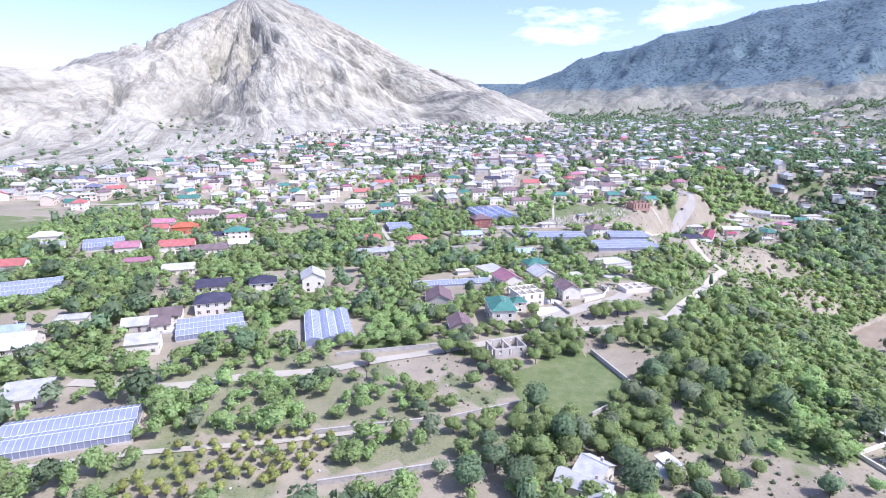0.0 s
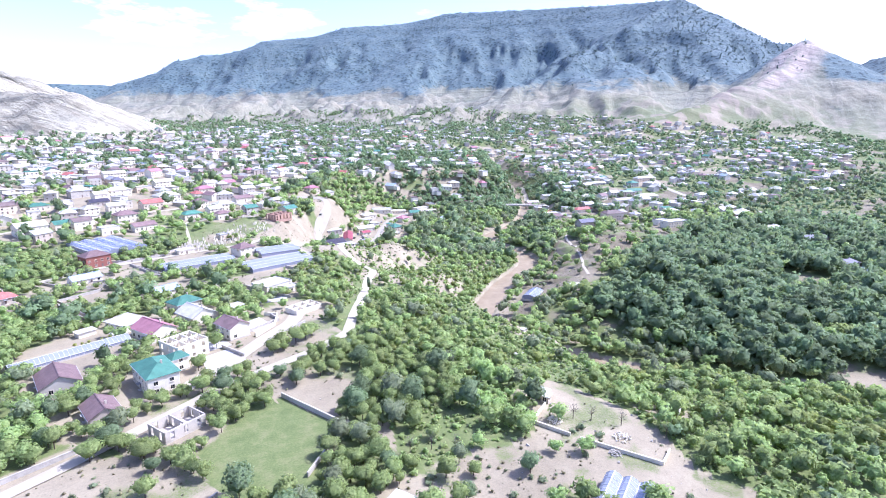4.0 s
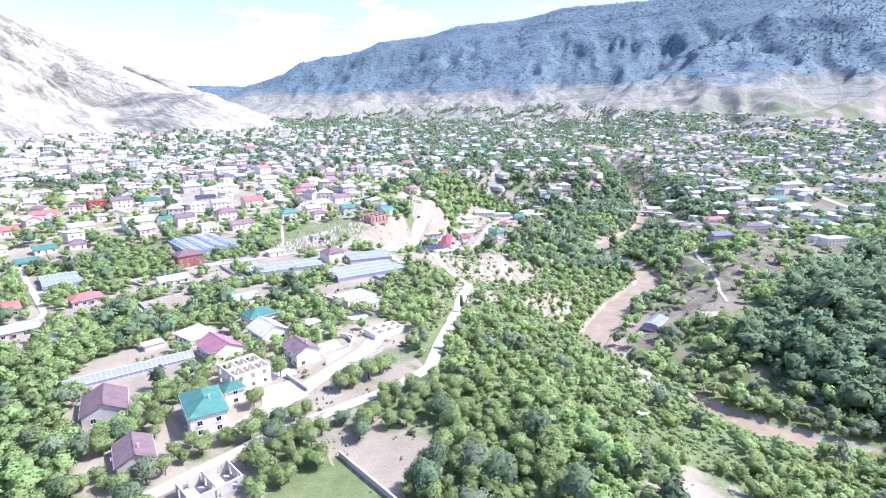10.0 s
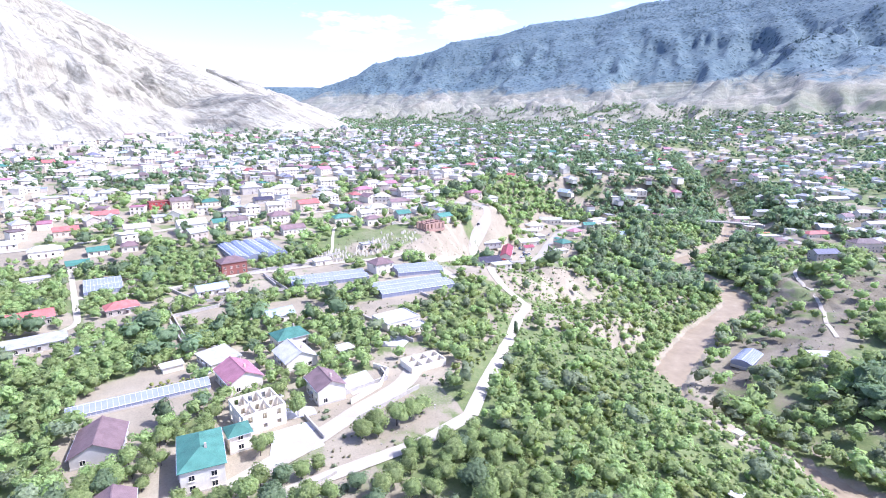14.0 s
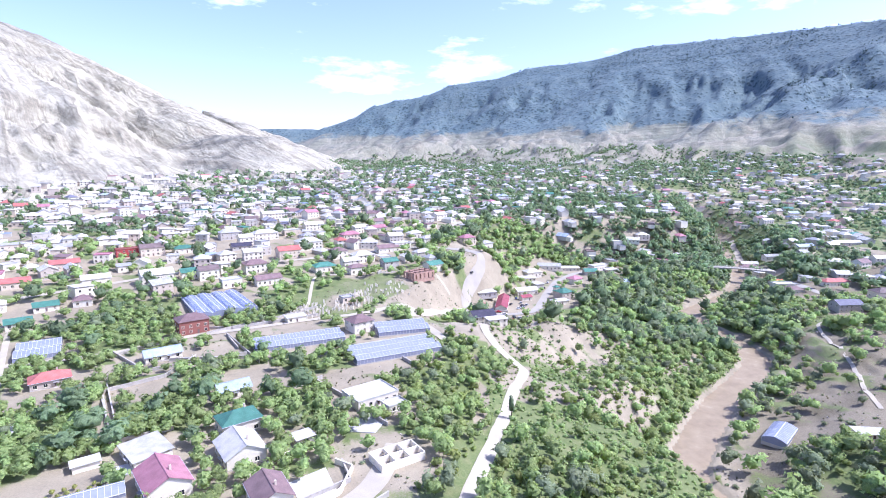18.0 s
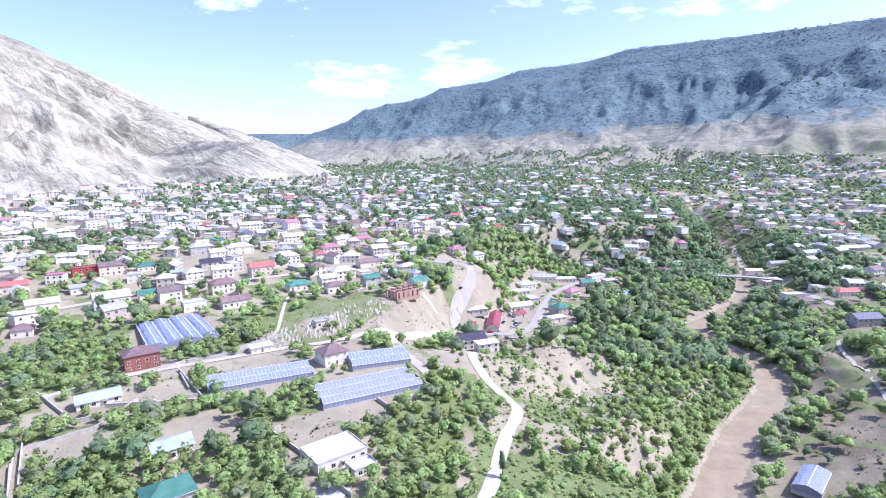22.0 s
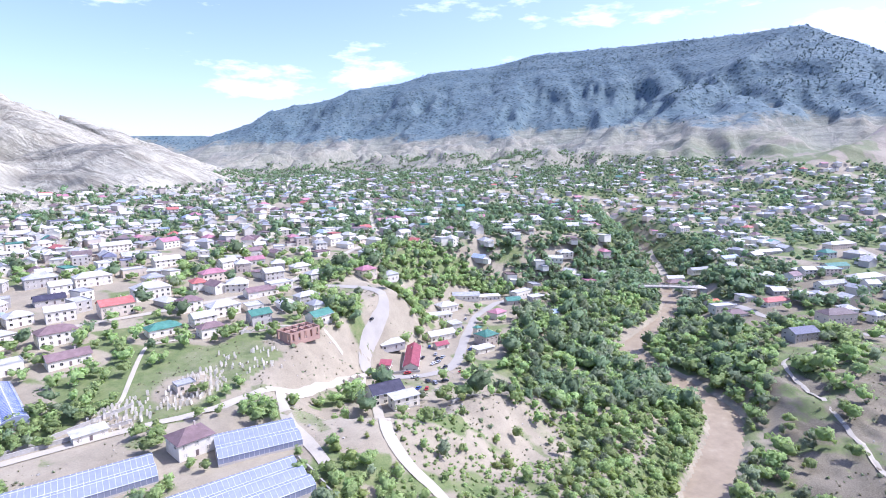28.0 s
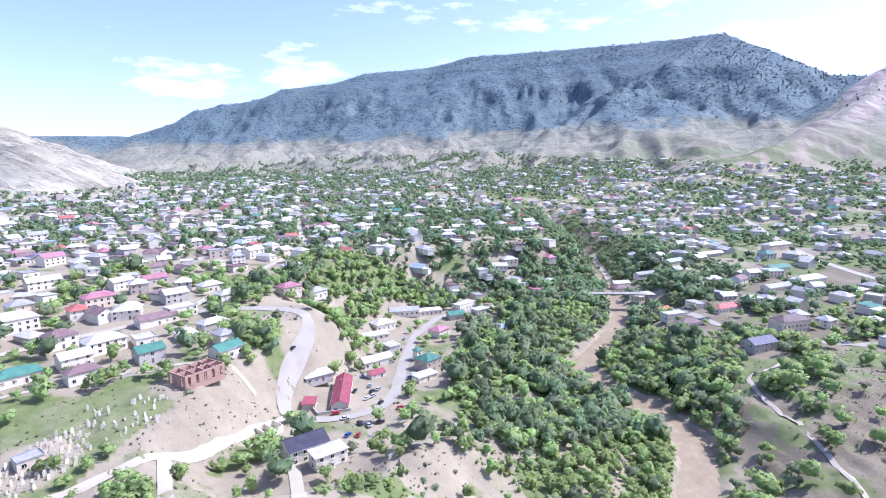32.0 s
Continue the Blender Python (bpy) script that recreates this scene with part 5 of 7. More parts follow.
# ---- unfinished houses: open walls without a roof ----
def shell(x, y, w, d, yaw, h, mat, label, rooms=(2, 2), z=None):
    root = new("unfinished_house")
    root.matrix_world = pose(x, y, ground_z(x, y) if z is None else z, 0, 0, yaw)
    tagged(root, label, "unfinished house", "buildings under construction")
    TAKEN.append((x, y, 0.5 * math.hypot(w, d)))
    t, k = 0.35, 0
    def run(x0, y0, x1, y1, name):
        # a wall with openings left in it
        L = math.hypot(x1 - x0, y1 - y0)
        n = max(1, int(L / 3.4))
        if h < 3.3:
            pieces = [box(0, 0, h / 2 - 0.8, L, t, h + 1.6)]
        else:
            pieces = [box(0, 0, -0.35, L, t, 2.5)]
            for i in range(n + 1):
                inner = 0 < i < n
                pw = L / n - 1.3 if inner else (L / n - 1.3) / 2
                pieces.append(box(-L / 2 + L * i / n + (0 if inner else pw / 2 if i == 0 else -pw / 2), 0, h / 2 + 0.3, pw, t, h - 0.6))
            for f in range(1, int(h / 3)):
                pieces.append(box(0, 0, f * 3.0 + 0.1, L, t + 0.04, 1.5))
            pieces.append(box(0, 0, h + 0.05, L, t + 0.04, 0.9 if h > 5 else 0.6))
        part(name, mesh_of(name, *joined(*pieces), mat), root, pose((x0 + x1) / 2, (y0 + y1) / 2, 0, 0, 0, math.degrees(math.atan2(y1 - y0, x1 - x0))))
    for s in (-1, 1):
        run(-w / 2, s * d / 2, w / 2, s * d / 2, "wall")
        run(s * w / 2, -d / 2, s * w / 2, d / 2, "wall")
    for i in range(1, rooms[0]):
        run(-w / 2 + w * i / rooms[0], -d / 2, -w / 2 + w * i / rooms[0], d / 2, "partition")
    for i in range(1, rooms[1]):
        run(-w / 2, -d / 2 + d * i / rooms[1], w / 2, -d / 2 + d * i / rooms[1], "partition")
    part("floor_slab", mesh_of("floor_slab", *box(0, 0, 0.15, w - 0.4, d - 0.4, 0.3), concrete_mat), root)
    return root


shell(121, 514, 19, 12, 28, 5.2, WALLS["terracotta"], "unfinished orange brick house with open rooms and no roof", (4, 2))
shell(71, 286, 15, 9, 20, 2.6, WALLS["white"], "low unfinished pale block walls without a roof", (3, 2))
shell(13, 258, 13, 13, 25, 6.2, WALLS["white"], "unfinished white house with open upper rooms", (3, 2))
villa(9, 245, 6, 6, 20, 5.6, "hip", "teal", "white", label="small white tower with a pointed teal roof")
villa(67, 331, 21, 13, 25, 3.4, "flat", "white", "white", label="low white hall with a flat pale concrete roof")
villa(75, 321, 8, 6, 25, 2.6, "flat", "white", "white", label="small white lean-to beside the low hall")
shell(4, 199, 13, 9, 25, 3.6, concrete_mat, "grey roofless block outbuilding beside the grass field", (2, 1))
shell(147, 497, 9, 8, 20, 3.2, WALLS["white"], "white unfinished garages beside the road", (2, 1))


# ---- greenhouses ----
def greenhouse(x, y, length, width, yaw, spans, h=2.6, panels=False):
    root = new("greenhouse")
    root.matrix_world = pose(x, y, min(ground_z(x, y), ground_z(x + 4, y - 4)) + 0.1, 0, 0, yaw)
    tagged(root, "long greenhouse of pale blue film over metal ribs", "greenhouse", "greenhouses of the village")
    TAKEN.append((x, y, 0.4 * math.hypot(length, width)))
    sw, rise = width / spans, 1.3 if spans > 1 else 1.6
    n = max(4, int(length / 1.6))
    part("base_wall", mesh_of("base_wall", *joined(box(0, -width / 2, -0.2, length, 0.2, 1.6), box(0, width / 2, -0.2, length, 0.2, 1.6), box(-length / 2, 0, -0.2, 0.2, width, 1.6), box(length / 2, 0, -0.2, 0.2, width, 1.6)), concrete_mat), root)
    for s in range(spans):
        y0 = -width / 2 + s * sw
        prof = [(y0, 0.6), (y0, h), (y0 + sw * 0.22, h + rise * 0.62), (y0 + sw / 2, h + rise), (y0 + sw * 0.78, h + rise * 0.62), (y0 + sw, h), (y0 + sw, 0.6)]
        v = [(sx * length / 2, a, b) for sx in (-1, 1) for a, b in prof]
        k = len(prof)
        f = [(i + 1, i, i + k, i + 1 + k) for i in range(k - 1)] + [tuple(range(k)), tuple(reversed(range(k, 2 * k)))]
        part("film", mesh_of("film", v, f, film_mat), root, None, "pale blue translucent film")
        rv = []
        for (a, b), (c, e) in zip(prof, prof[1:]):
            L = math.hypot(c - a, e - b)
            an = math.atan2(e - b, c - a)
            q = [(0.05 * i, j * L / 2, 0.05 * m + 0.03) for m in (-1, 1) for i, j in ((-1, -1), (1, -1), (1, 1), (-1, 1))]
            q = [(px_, (a + c) / 2 + py_ * math.cos(an) - pz_ * math.sin(an), (b + e) / 2 + py_ * math.sin(an) + pz_ * math.cos(an)) for px_, py_, pz_ in q]
            rv.append((q, box(0, 0, 0, 1, 1, 1)[1]))
        if panels:
            for side in (1, -1):
                L = math.hypot(sw / 2, rise) * 0.62
                tilt = side * math.degrees(math.atan2(rise * 0.75, sw / 2))
                glass = mesh_of("pane", *box(0, 0, 0, length / n * 0.66, L, 0.05), glass_mat)
                for i in range(n):
                    part("pane", glass, root, pose(-length / 2 + length * (i + 0.5) / n, y0 + sw / 2 - side * sw * 0.24, h + rise * 0.68, tilt, 0, 0))
        ribm = mesh_of("rib", *joined(*rv), rib_mat)
        for i in range(n + 1):
            part("rib", ribm, root, pose(-length / 2 + length * i / n, 0, 0))
        part("ridge_beam", mesh_of("ridge_beam", *box(0, y0 + sw / 2, h + rise + 0.06, length, 0.35, 0.1), rib_mat), root)
        part("gutter", mesh_of("gutter", *box(0, y0, h + 0.05, length, 0.3, 0.12), rib_mat), root)
    return root


greenhouse(-12, 478, 48, 34, -68, 4, 3.0, True)
greenhouse(38, 406, 44, 17, 12, 2)
greenhouse(92, 415, 28, 19, 5, 2)
greenhouse(83, 382, 43, 21, 14, 3)
greenhouse(-26, 279, 42, 7, 19, 1, 1.6)
greenhouse(-119, 201, 26, 19, 30, 3)
greenhouse(-71, 209, 32, 19, -68, 3, 3.0)
greenhouse(-117, 123, 34, 17, 26, 2)
greenhouse(-227, 226, 27, 26, 34, 3)
greenhouse(-256, 314, 23, 26, 38, 2)
greenhouse(255, 322, 20, 10, 32, 1)
greenhouse(-83, 416, 18, 26, 20, 2)


# ---- garden walls ----
def garden_wall(points, h=1.5, mat=None, label="rough pale stone garden wall"):
    root = new("garden_wall")
    x0, y0 = points[0]
    root.matrix_world = pose(x0, y0, ground_z(x0, y0))
    tagged(root, label, "wall", "garden walls")
    z0 = ground_z(x0, y0)
    for (ax, ay), (bx, by) in zip(points, points[1:]):
        L = math.hypot(bx - ax, by - ay)
        n = max(1, round(L / 4.0))
        for i in range(n):
            cx, cy = ax + (bx - ax) * (i + 0.5) / n, ay + (by - ay) * (i + 0.5) / n
            m = pose(cx - x0, cy - y0, ground_z(cx, cy) - z0, 0, 0, math.degrees(math.atan2(by - ay, bx - ax)))
            part("wall_section", mesh_of("wall_section", *joined(box(0, 0, h / 2 - 0.5, L / n, 0.35, h + 1), box(0, 0, h + 0.04, L / n, 0.5, 0.12)), mat or stone_mat), root, m)
    return root


for pts_ in ([(-50, 135), (-15, 147)], [(-12, 148), (9, 160)], [(-42, 114), (-10, 126)], [(-38, 368), (-18, 318)], [(27, 257), (33, 243)], [(39, 268), (56, 277), (54, 288)], [(2, 420), (9, 402)],
             [(-19, 440), (2, 436), (32, 447), (48, 452)], [(42, 360), (57, 335)], [(-35, 355), (-26, 332)], [(31, 156), (40, 165)], [(-26, 422), (-46, 404)], [(60, 534), (95, 540)], [(96, 538), (92, 528), (110, 538)],
             [(-52, 412), (-27, 380), (14, 394)], [(104, 398), (112, 372)], [(66, 268), (44, 252)], [(-60, 186), (-18, 202)], [(-20, 315), (-2, 322)], [(172, 517), (172, 508), (188, 506)], [(186, 440), (178, 436)], [(-34, 351), (-21, 320)], [(-10, 429), (13, 444), (47, 465)], [(-38, 360), (-17, 372), (-9, 395)], [(0, 426), (21, 381)], [(56, 332), (71, 308)], [(32, 345), (49, 356)], [(86, 371), (91, 359)], [(-20, 392), (21, 388)], [(-58, 462), (-31, 434)]):
    garden_wall(pts_)
garden_wall([(26, 283), (35, 294), (51, 301)], 1.8, WALLS["white"], "white plastered yard wall beside a tall house")
garden_wall([(42, 262), (53, 272), (57, 283), (52, 288)], 1.8, WALLS["white"], "white plastered yard wall beside a tall house")
garden_wall([(37, 203), (48, 176)], 1.6, concrete_mat, "grey concrete wall along the grass field")
garden_wall([(112, 152), (101, 146), (106, 134)], 1.1, WALLS["white"], "low white block wall round a building plot")
garden_wall([(107, 131), (118, 110), (125, 113)], 1.1, WALLS["white"], "low white block wall round a building plot")
garden_wall([(14, 212), (36, 226)], 1.2)


# ---- the rest of the village: plain houses scattered over the valley floor ----
rng = np.random.default_rng(11)


def scatter(x0, x1, y0, y1, step, jitter=0.42):
    gx_, gy_ = np.meshgrid(np.arange(x0, x1, step), np.arange(y0, y1, step), indexing="ij")
    gx_ = gx_ + (rng.random(gx_.shape) - 0.5) * 2 * jitter * step
    gy_ = gy_ + (rng.random(gy_.shape) - 0.5) * 2 * jitter * step
    return gx_.ravel(), gy_.ravel()


def free_of_things(x, y, pad=0.0):
    ok = np.ones(len(x), bool)
    for tx, ty, tr in TAKEN:
        ok &= (x - tx) ** 2 + (y - ty) ** 2 > (tr + pad) ** 2
    return ok


def built_up(x, y):
    """Where the village stands."""
    d, w, side = along(RIVER, x, y)
    r = np.hypot(x, y)
    fd_, _, fs2 = along(FOOT, x, y)
    left_bank = (side < 0) & (d > 62) & ((fs2 < 0) | (fd_ < 14)) & (y > np.where(x < -180, 420, 470 - 0.12 * x)) & (x > -760) & (r < np.minimum(1240 + np.maximum(x + 60, 0) * 2.6, 2150))
    right_bank = (side > 0) & (d > 45) & (r > 560) & (r < 2000) & (y > 0.42 * x)
    right_bank &= ~((y < 640) & (x < 470))
    ok = (left_bank | right_bank) & ~((x > 185) & (x < 310) & (y > 585) & (y < 715))
    for poly in OPEN:
        ok &= ~inside(poly, x, y)
    ok &= ~((x > 140) & (x < 345) & (y > 430) & (y < 690)) & ~((x > 25) & (x < 130) & (y > 435) & (y < 532))
    return ok & (d > w + 20)


hx, hy = scatter(-760, 1500, 380, 2050, 19.0, 0.36)
ok = built_up(hx, hy) & free_of_things(hx, hy, 7.0) & (way_distance(hx, hy) > 6)
ok &= rng.random(len(hx)) < np.where(hy > 1250, 0.34, np.where(hy > 900, 0.5, 0.66)) * np.where((hx > 330), 0.55, 1) * np.where(hx < -180, 1.1, 1)
hx, hy = hx[ok], hy[ok]
ok = land(hx, hy) < 22 + 0.055 * np.maximum(hy - 450, 0) + 0.05 * np.maximum(-hx, 0) + 0.04 * np.maximum(hx - 450, 0)
hx, hy = hx[ok], hy[ok]
order = np.argsort(np.hypot(hx - 90, hy - 220))
hx, hy = hx[order], hy[order]
KINDS = ["gable", "hip", "gable", "hip", "flat", "mono"]
ROOF_PICK = ["white"] * 24 + ["grey"] * 7 + ["blue"] * 1 + ["brown"] * 2 + ["maroon"] * 2 + ["teal", "slate", "pink", "red"]
NEAR_HOUSES = 150
far_v, far_f, far_m, base = [], [], [], 0
FAR_ROOF = ["white", "grey", "blue", "brown", "maroon", "teal", "slate", "pink", "red"]
prng = random.Random(5)
hz = land(hx, hy)
for i, (x, y) in enumerate(zip(hx, hy)):
    w, d = prng.uniform(9, 15), prng.uniform(8, 11)
    h = prng.choice([3.4, 3.8, 5.4, 6.0, 6.6])
    kind, roof = prng.choice(KINDS), prng.choice(ROOF_PICK)
    wall = prng.choice(["white", "white", "white", "cream", "grey", "white", "brick"])
    yaw = (22 if x < 330 else -8) + prng.gauss(0, 13) + prng.choice([0, 90])
    if i < NEAR_HOUSES:
        villa(float(x), float(y), w / 0.84 if w > 14 else w, d, yaw, h, kind, roof, wall)
        continue
    w, d = 1.1 * w, 1.1 * d
    TAKEN.append((x, y, 0.42 * math.hypot(w, d)))
    rise = {"gable": 0.26 * d, "hip": 0.25 * d, "mono": 0.12 * d, "flat": 0}[kind]
    c, s = math.cos(radians(yaw)), math.sin(radians(yaw))
    if prng.random() < 0.65:      # a lower wing or shed built against it
        aw, ad, ah, side_ = prng.uniform(5, 9), prng.uniform(4, 7), prng.uniform(2.4, 3.2), prng.choice([-1, 1])
        ax_, ay_ = side_ * (w + aw) / 2, prng.uniform(-0.3, 0.3) * d
        for (vv, ff), slot in ((walls_of(aw, ad, ah, "flat", 0), prng.choice([0, 0, 1, 2])), (roof_of(aw, ad, ah, prng.choice(["flat", "mono"]), 0.6, 0.35), 5 + prng.choice([0, 0, 1, 2, 3]))):
            far_v += [(x + c * (a + ax_) - s * (b + ay_), y + s * (a + ax_) + c * (b + ay_), hz[i] + z) for a, b, z in vv]
            far_f += [tuple(k + base for k in q) for q in ff]
            far_m += [slot] * len(ff)
            base += len(vv)
    for (vv, ff), slot in ((walls_of(w, d, h, kind, rise), {"white": 0, "cream": 1, "grey": 2, "brick": 3}[wall]), (roof_of(w, d, h, kind, rise), 5 + FAR_ROOF.index(roof))):
        far_v += [(x + c * a - s * b, y + s * a + c * b, hz[i] + z) for a, b, z in vv]
        far_f += [tuple(k + base for k in q) for q in ff]
        far_m += [slot] * len(ff)
        base += len(vv)
    if np.hypot(x - 90, y - 220) < 900:
        for fl in range(2 if h > 5 else 1):
            for k in range(max(2, int(w / 4))):
                bx_ = -w / 2 + w * (k + 0.5) / max(2, int(w / 4))
                vv, ff = box(bx_, -d / 2 - 0.02, 1.7 + 2.8 * fl, 1.3, 0.08, 1.3)
                far_v += [(x + c * a - s * b, y + s * a + c * b, hz[i] + z) for a, b, z in vv]
                far_f += [tuple(q_ + base for q_ in q) for q in ff]
                far_m += [4] * len(ff)
                base += len(vv)
far_mats = [WALLS["white"], WALLS["cream"], WALLS["grey"], WALLS["brick"], pane_mat] + [ROOFS[k] for k in FAR_ROOF]
far_houses = tagged(new("far_houses", mesh_of("far_houses", far_v, far_f, far_mats, far_m)), "distant white village houses with pale metal roofs", "houses", kind="stuff")


# round the houses the grass is worn off to earth yards
near_ = np.nonzero((dist < 900).ravel())[0]
nx_, ny_, worn = gx.ravel()[near_], gy.ravel()[near_], np.ones(len(near_))
edge_ = 5.0 + 5.0 * fbm(nx_, ny_, 9, 2, 101)
for hx_, hy_, hr_ in TAKEN:
    if hx_ * hx_ + hy_ * hy_ < 850 ** 2:
        box_ = np.nonzero((np.abs(nx_ - hx_) < hr_ + 20) & (np.abs(ny_ - hy_) < hr_ + 20))[0]
        worn[box_] = np.minimum(worn[box_], 0.3 + 0.7 * smooth(0, 4, np.hypot(nx_[box_] - hx_, ny_[box_] - hy_) - hr_ * 0.8 - edge_[box_]))
grass.ravel()[near_] *= worn
put_attribute(ground, "grass", grass)


# ---- trees ----
def round_mesh(level):
    """Points on the unit sphere and their triangles."""
    b = bmesh.new()
    bmesh.ops.create_icosphere(b, subdivisions=level, radius=1.0)
    v = np.array([p.co[:] for p in b.verts])
    f = np.array([[p.index for p in q.verts] for q in b.faces])
    b.free()
    return v, f


ROUND = {k: round_mesh(k) for k in (1, 2, 3)}


def crown(seed, leaves, size, level=2, blobs=9, spread=0.62, core=0.45, fill=0.78):
    """A crown of about unit radius: boughs that swell out of one uneven mass, set all over with small leaf sprays. Points, triangles and normals."""
    g = np.random.default_rng(seed)
    c = g.normal(size=(blobs, 3))
    c /= np.linalg.norm(c, axis=1)[:, None]
    c *= (spread * g.random(blobs) ** 0.5)[:, None]
    br = core + 0.22 * g.random(blobs)
    d, tri = ROUND[level]
    cu = d @ c.T
    reach = np.where(br ** 2 - (c ** 2).sum(1) + cu ** 2 > 0, cu + np.sqrt(np.maximum(br ** 2 - (c ** 2).sum(1) + cu ** 2, 0)), 0.3)
    body = d * (fill * np.maximum(reach.max(1), 0.35) * (0.9 + 0.2 * g.random(len(d))))[:, None]
    body[:, 2] = np.maximum(body[:, 2], -0.72)
    k = g.integers(0, blobs, leaves)
    u = g.normal(size=(leaves, 3))
    u /= np.linalg.norm(u, axis=1)[:, None]
    u[:, 2] = np.where(u[:, 2] < -0.35, -u[:, 2], u[:, 2])
    p = c[k] + u * (br[k] * (0.78 + 0.32 * g.random(leaves)))[:, None]
    nrm = u + np.array([0, 0, 0.3]) + 0.6 * g.normal(size=(leaves, 3))
    nrm /= np.linalg.norm(nrm, axis=1)[:, None]
    a = np.cross(nrm, g.normal(size=(leaves, 3)))
    a /= np.linalg.norm(a, axis=1)[:, None]
    b = np.cross(nrm, a)
    s = size * (0.6 + 0.8 * g.random(leaves))[:, None]
    q = np.stack([p - a * s - b * s * 0.7, p + a * s - b * s * 0.6, p + b * s * 1.2 + nrm * s * 0.5], 1).reshape(-1, 3)
    out = 0.7 * p / (np.linalg.norm(p, axis=1)[:, None] + 1e-6) + 0.45 * u + 0.3 * nrm + np.array([0, 0, 0.35])
    bn = d * 0.75 + 0.5 * body + np.array([0, 0, 0.3])
    n = np.concatenate([bn, np.repeat(out, 3, 0)])
    n /= np.linalg.norm(n, axis=1)[:, None]
    return np.concatenate([body, q]), np.concatenate([tri, len(body) + np.arange(3 * leaves).reshape(-1, 3)]), n


def trunk_mesh(h, r, seed, limbs=5):
    g = random.Random(seed)
    v, f = [], []

    def tube(p, q, r0, r1, n=6):
        p, q = Vector(p), Vector(q)
        m = (q - p).to_track_quat("Z", "Y").to_matrix()
        o = len(v)
        for end, rr in ((p, r0), (q, r1)):
            for i in range(n):
                w = m @ Vector((math.cos(2 * math.pi * i / n) * rr, math.sin(2 * math.pi * i / n) * rr, 0))
                v.append(tuple(end + w))
        f.extend([(o + i, o + (i + 1) % n, o + n + (i + 1) % n, o + n + i) for i in range(n)])
    tube((0, 0, -0.6), (0.05, 0.03, h * 0.45), r, r * 0.75)
    tube((0.05, 0.03, h * 0.45), (0, 0.1, h * 0.85), r * 0.75, r * 0.25)
    for i in range(limbs):
        a = 2 * math.pi * (i + g.random()) / limbs
        z = h * g.uniform(0.35, 0.6)
        tube((0.04, 0.03, z), (math.cos(a) * h * 0.33, math.sin(a) * h * 0.33, z + h * g.uniform(0.15, 0.35)), r * 0.45, r * 0.12, 5)
    return mesh_of("trunk", v, f, bark_mat, None, True)


def crown_mesh(name, co, tri, mat, tint=None, normals=None):
    ob = sheet(name, co, tri, mat)
    me = ob.data
    if normals is not None:     # leaves of one crown catch the light as one rounded mass
        cn = me.attributes.new("custom_normal", "FLOAT_VECTOR", "POINT")
        cn.data.foreach_set("vector", np.asarray(normals, np.float32).ravel())
    a = me.attributes.new("tint", "FLOAT", "POINT")
    a.data.foreach_set("value", np.asarray(np.full(len(co), 0.3) if tint is None else tint, np.float32))
    bpy.data.objects.remove(ob)
    return me


# where trees stand
tx, ty = scatter(-330, 620, 74, 470, 4.6, 0.46)
ok = (rng.random(len(tx)) < cover(tx, ty)) & free_of_things(tx, ty, 2.2) & (way_distance(tx, ty) > 1.6)
tx, ty = tx[ok], ty[ok]
fx, fy = scatter(-900, 1700, 470, 2250, 9.5, 0.48)
fx2, fy2 = scatter(300, 620, 430, 690, 6.0, 0.46)
fx2b, fy2b = scatter(140, 330, 430, 660, 5.5, 0.46)
fx3, fy3 = scatter(620, 1400, 60, 470, 9.0, 0.48)
fx4, fy4 = scatter(200, 640, 650, 920, 6.5, 0.46)
fx, fy = np.concatenate([fx, fx2, fx2b, fx3, fx4]), np.concatenate([fy, fy2, fy2b, fy3, fy4])
ok = (rng.random(len(fx)) < cover(fx, fy) * 0.92) & free_of_things(fx, fy, 1.0) & (way_distance(fx, fy) > 1.6)
fx, fy = fx[ok], fy[ok]


def species(x, y):
    """0 orchard tree, 1 dark tall tree, 2 grey-green willow, 3 bush."""
    d, w, side = along(RIVER, x, y)
    u = rng.random(len(x))
    s = np.where(u < 0.03, 2, np.where(u < 0.09, 1, 0))
    s = np.where((side > 0) & (y < 440), np.where(inside(FOREST, x, y), np.where(u < 0.12, 2, np.where(u < 0.32, 0, 1)), np.where(((d < 40) & (u < 0.5)) | (u < 0.2), 2, np.where(u < 0.85, 0, 3))), s)
    s = np.where((side < 0) & (d < 128) & (y < 440), np.where(u < 0.42, 3, np.where(u < 0.46, 2, 0)), s)
    s = np.where((d < 100) & (y > 430) & (y < 700), np.where(u < 0.2, 2, np.where(u < 0.36, 1, 0)), s)
    return s


LEAVES = [leaf_green, leaf_dark, leaf_olive, leaf_bright]
SHAPE = [(3.0, 2.5, 3.2), (4.3, 4.2, 5.2), (3.6, 3.4, 4.2), (2.1, 1.6, 1.5)]     # crown half-width, half-height, height of its middle


def gentle(x, y):
    """False on most of the steep faces, which stay bare."""
    s = np.hypot(land(x + 1.5, y) - land(x - 1.5, y), land(x, y + 1.5) - land(x, y - 1.5)) / 3
    return (s < 1.25) | (rng.random(len(x)) < 0.4)


ok = gentle(tx, ty)
tx, ty = tx[ok], ty[ok]
ok = gentle(fx, fy)
fx, fy = fx[ok], fy[ok]
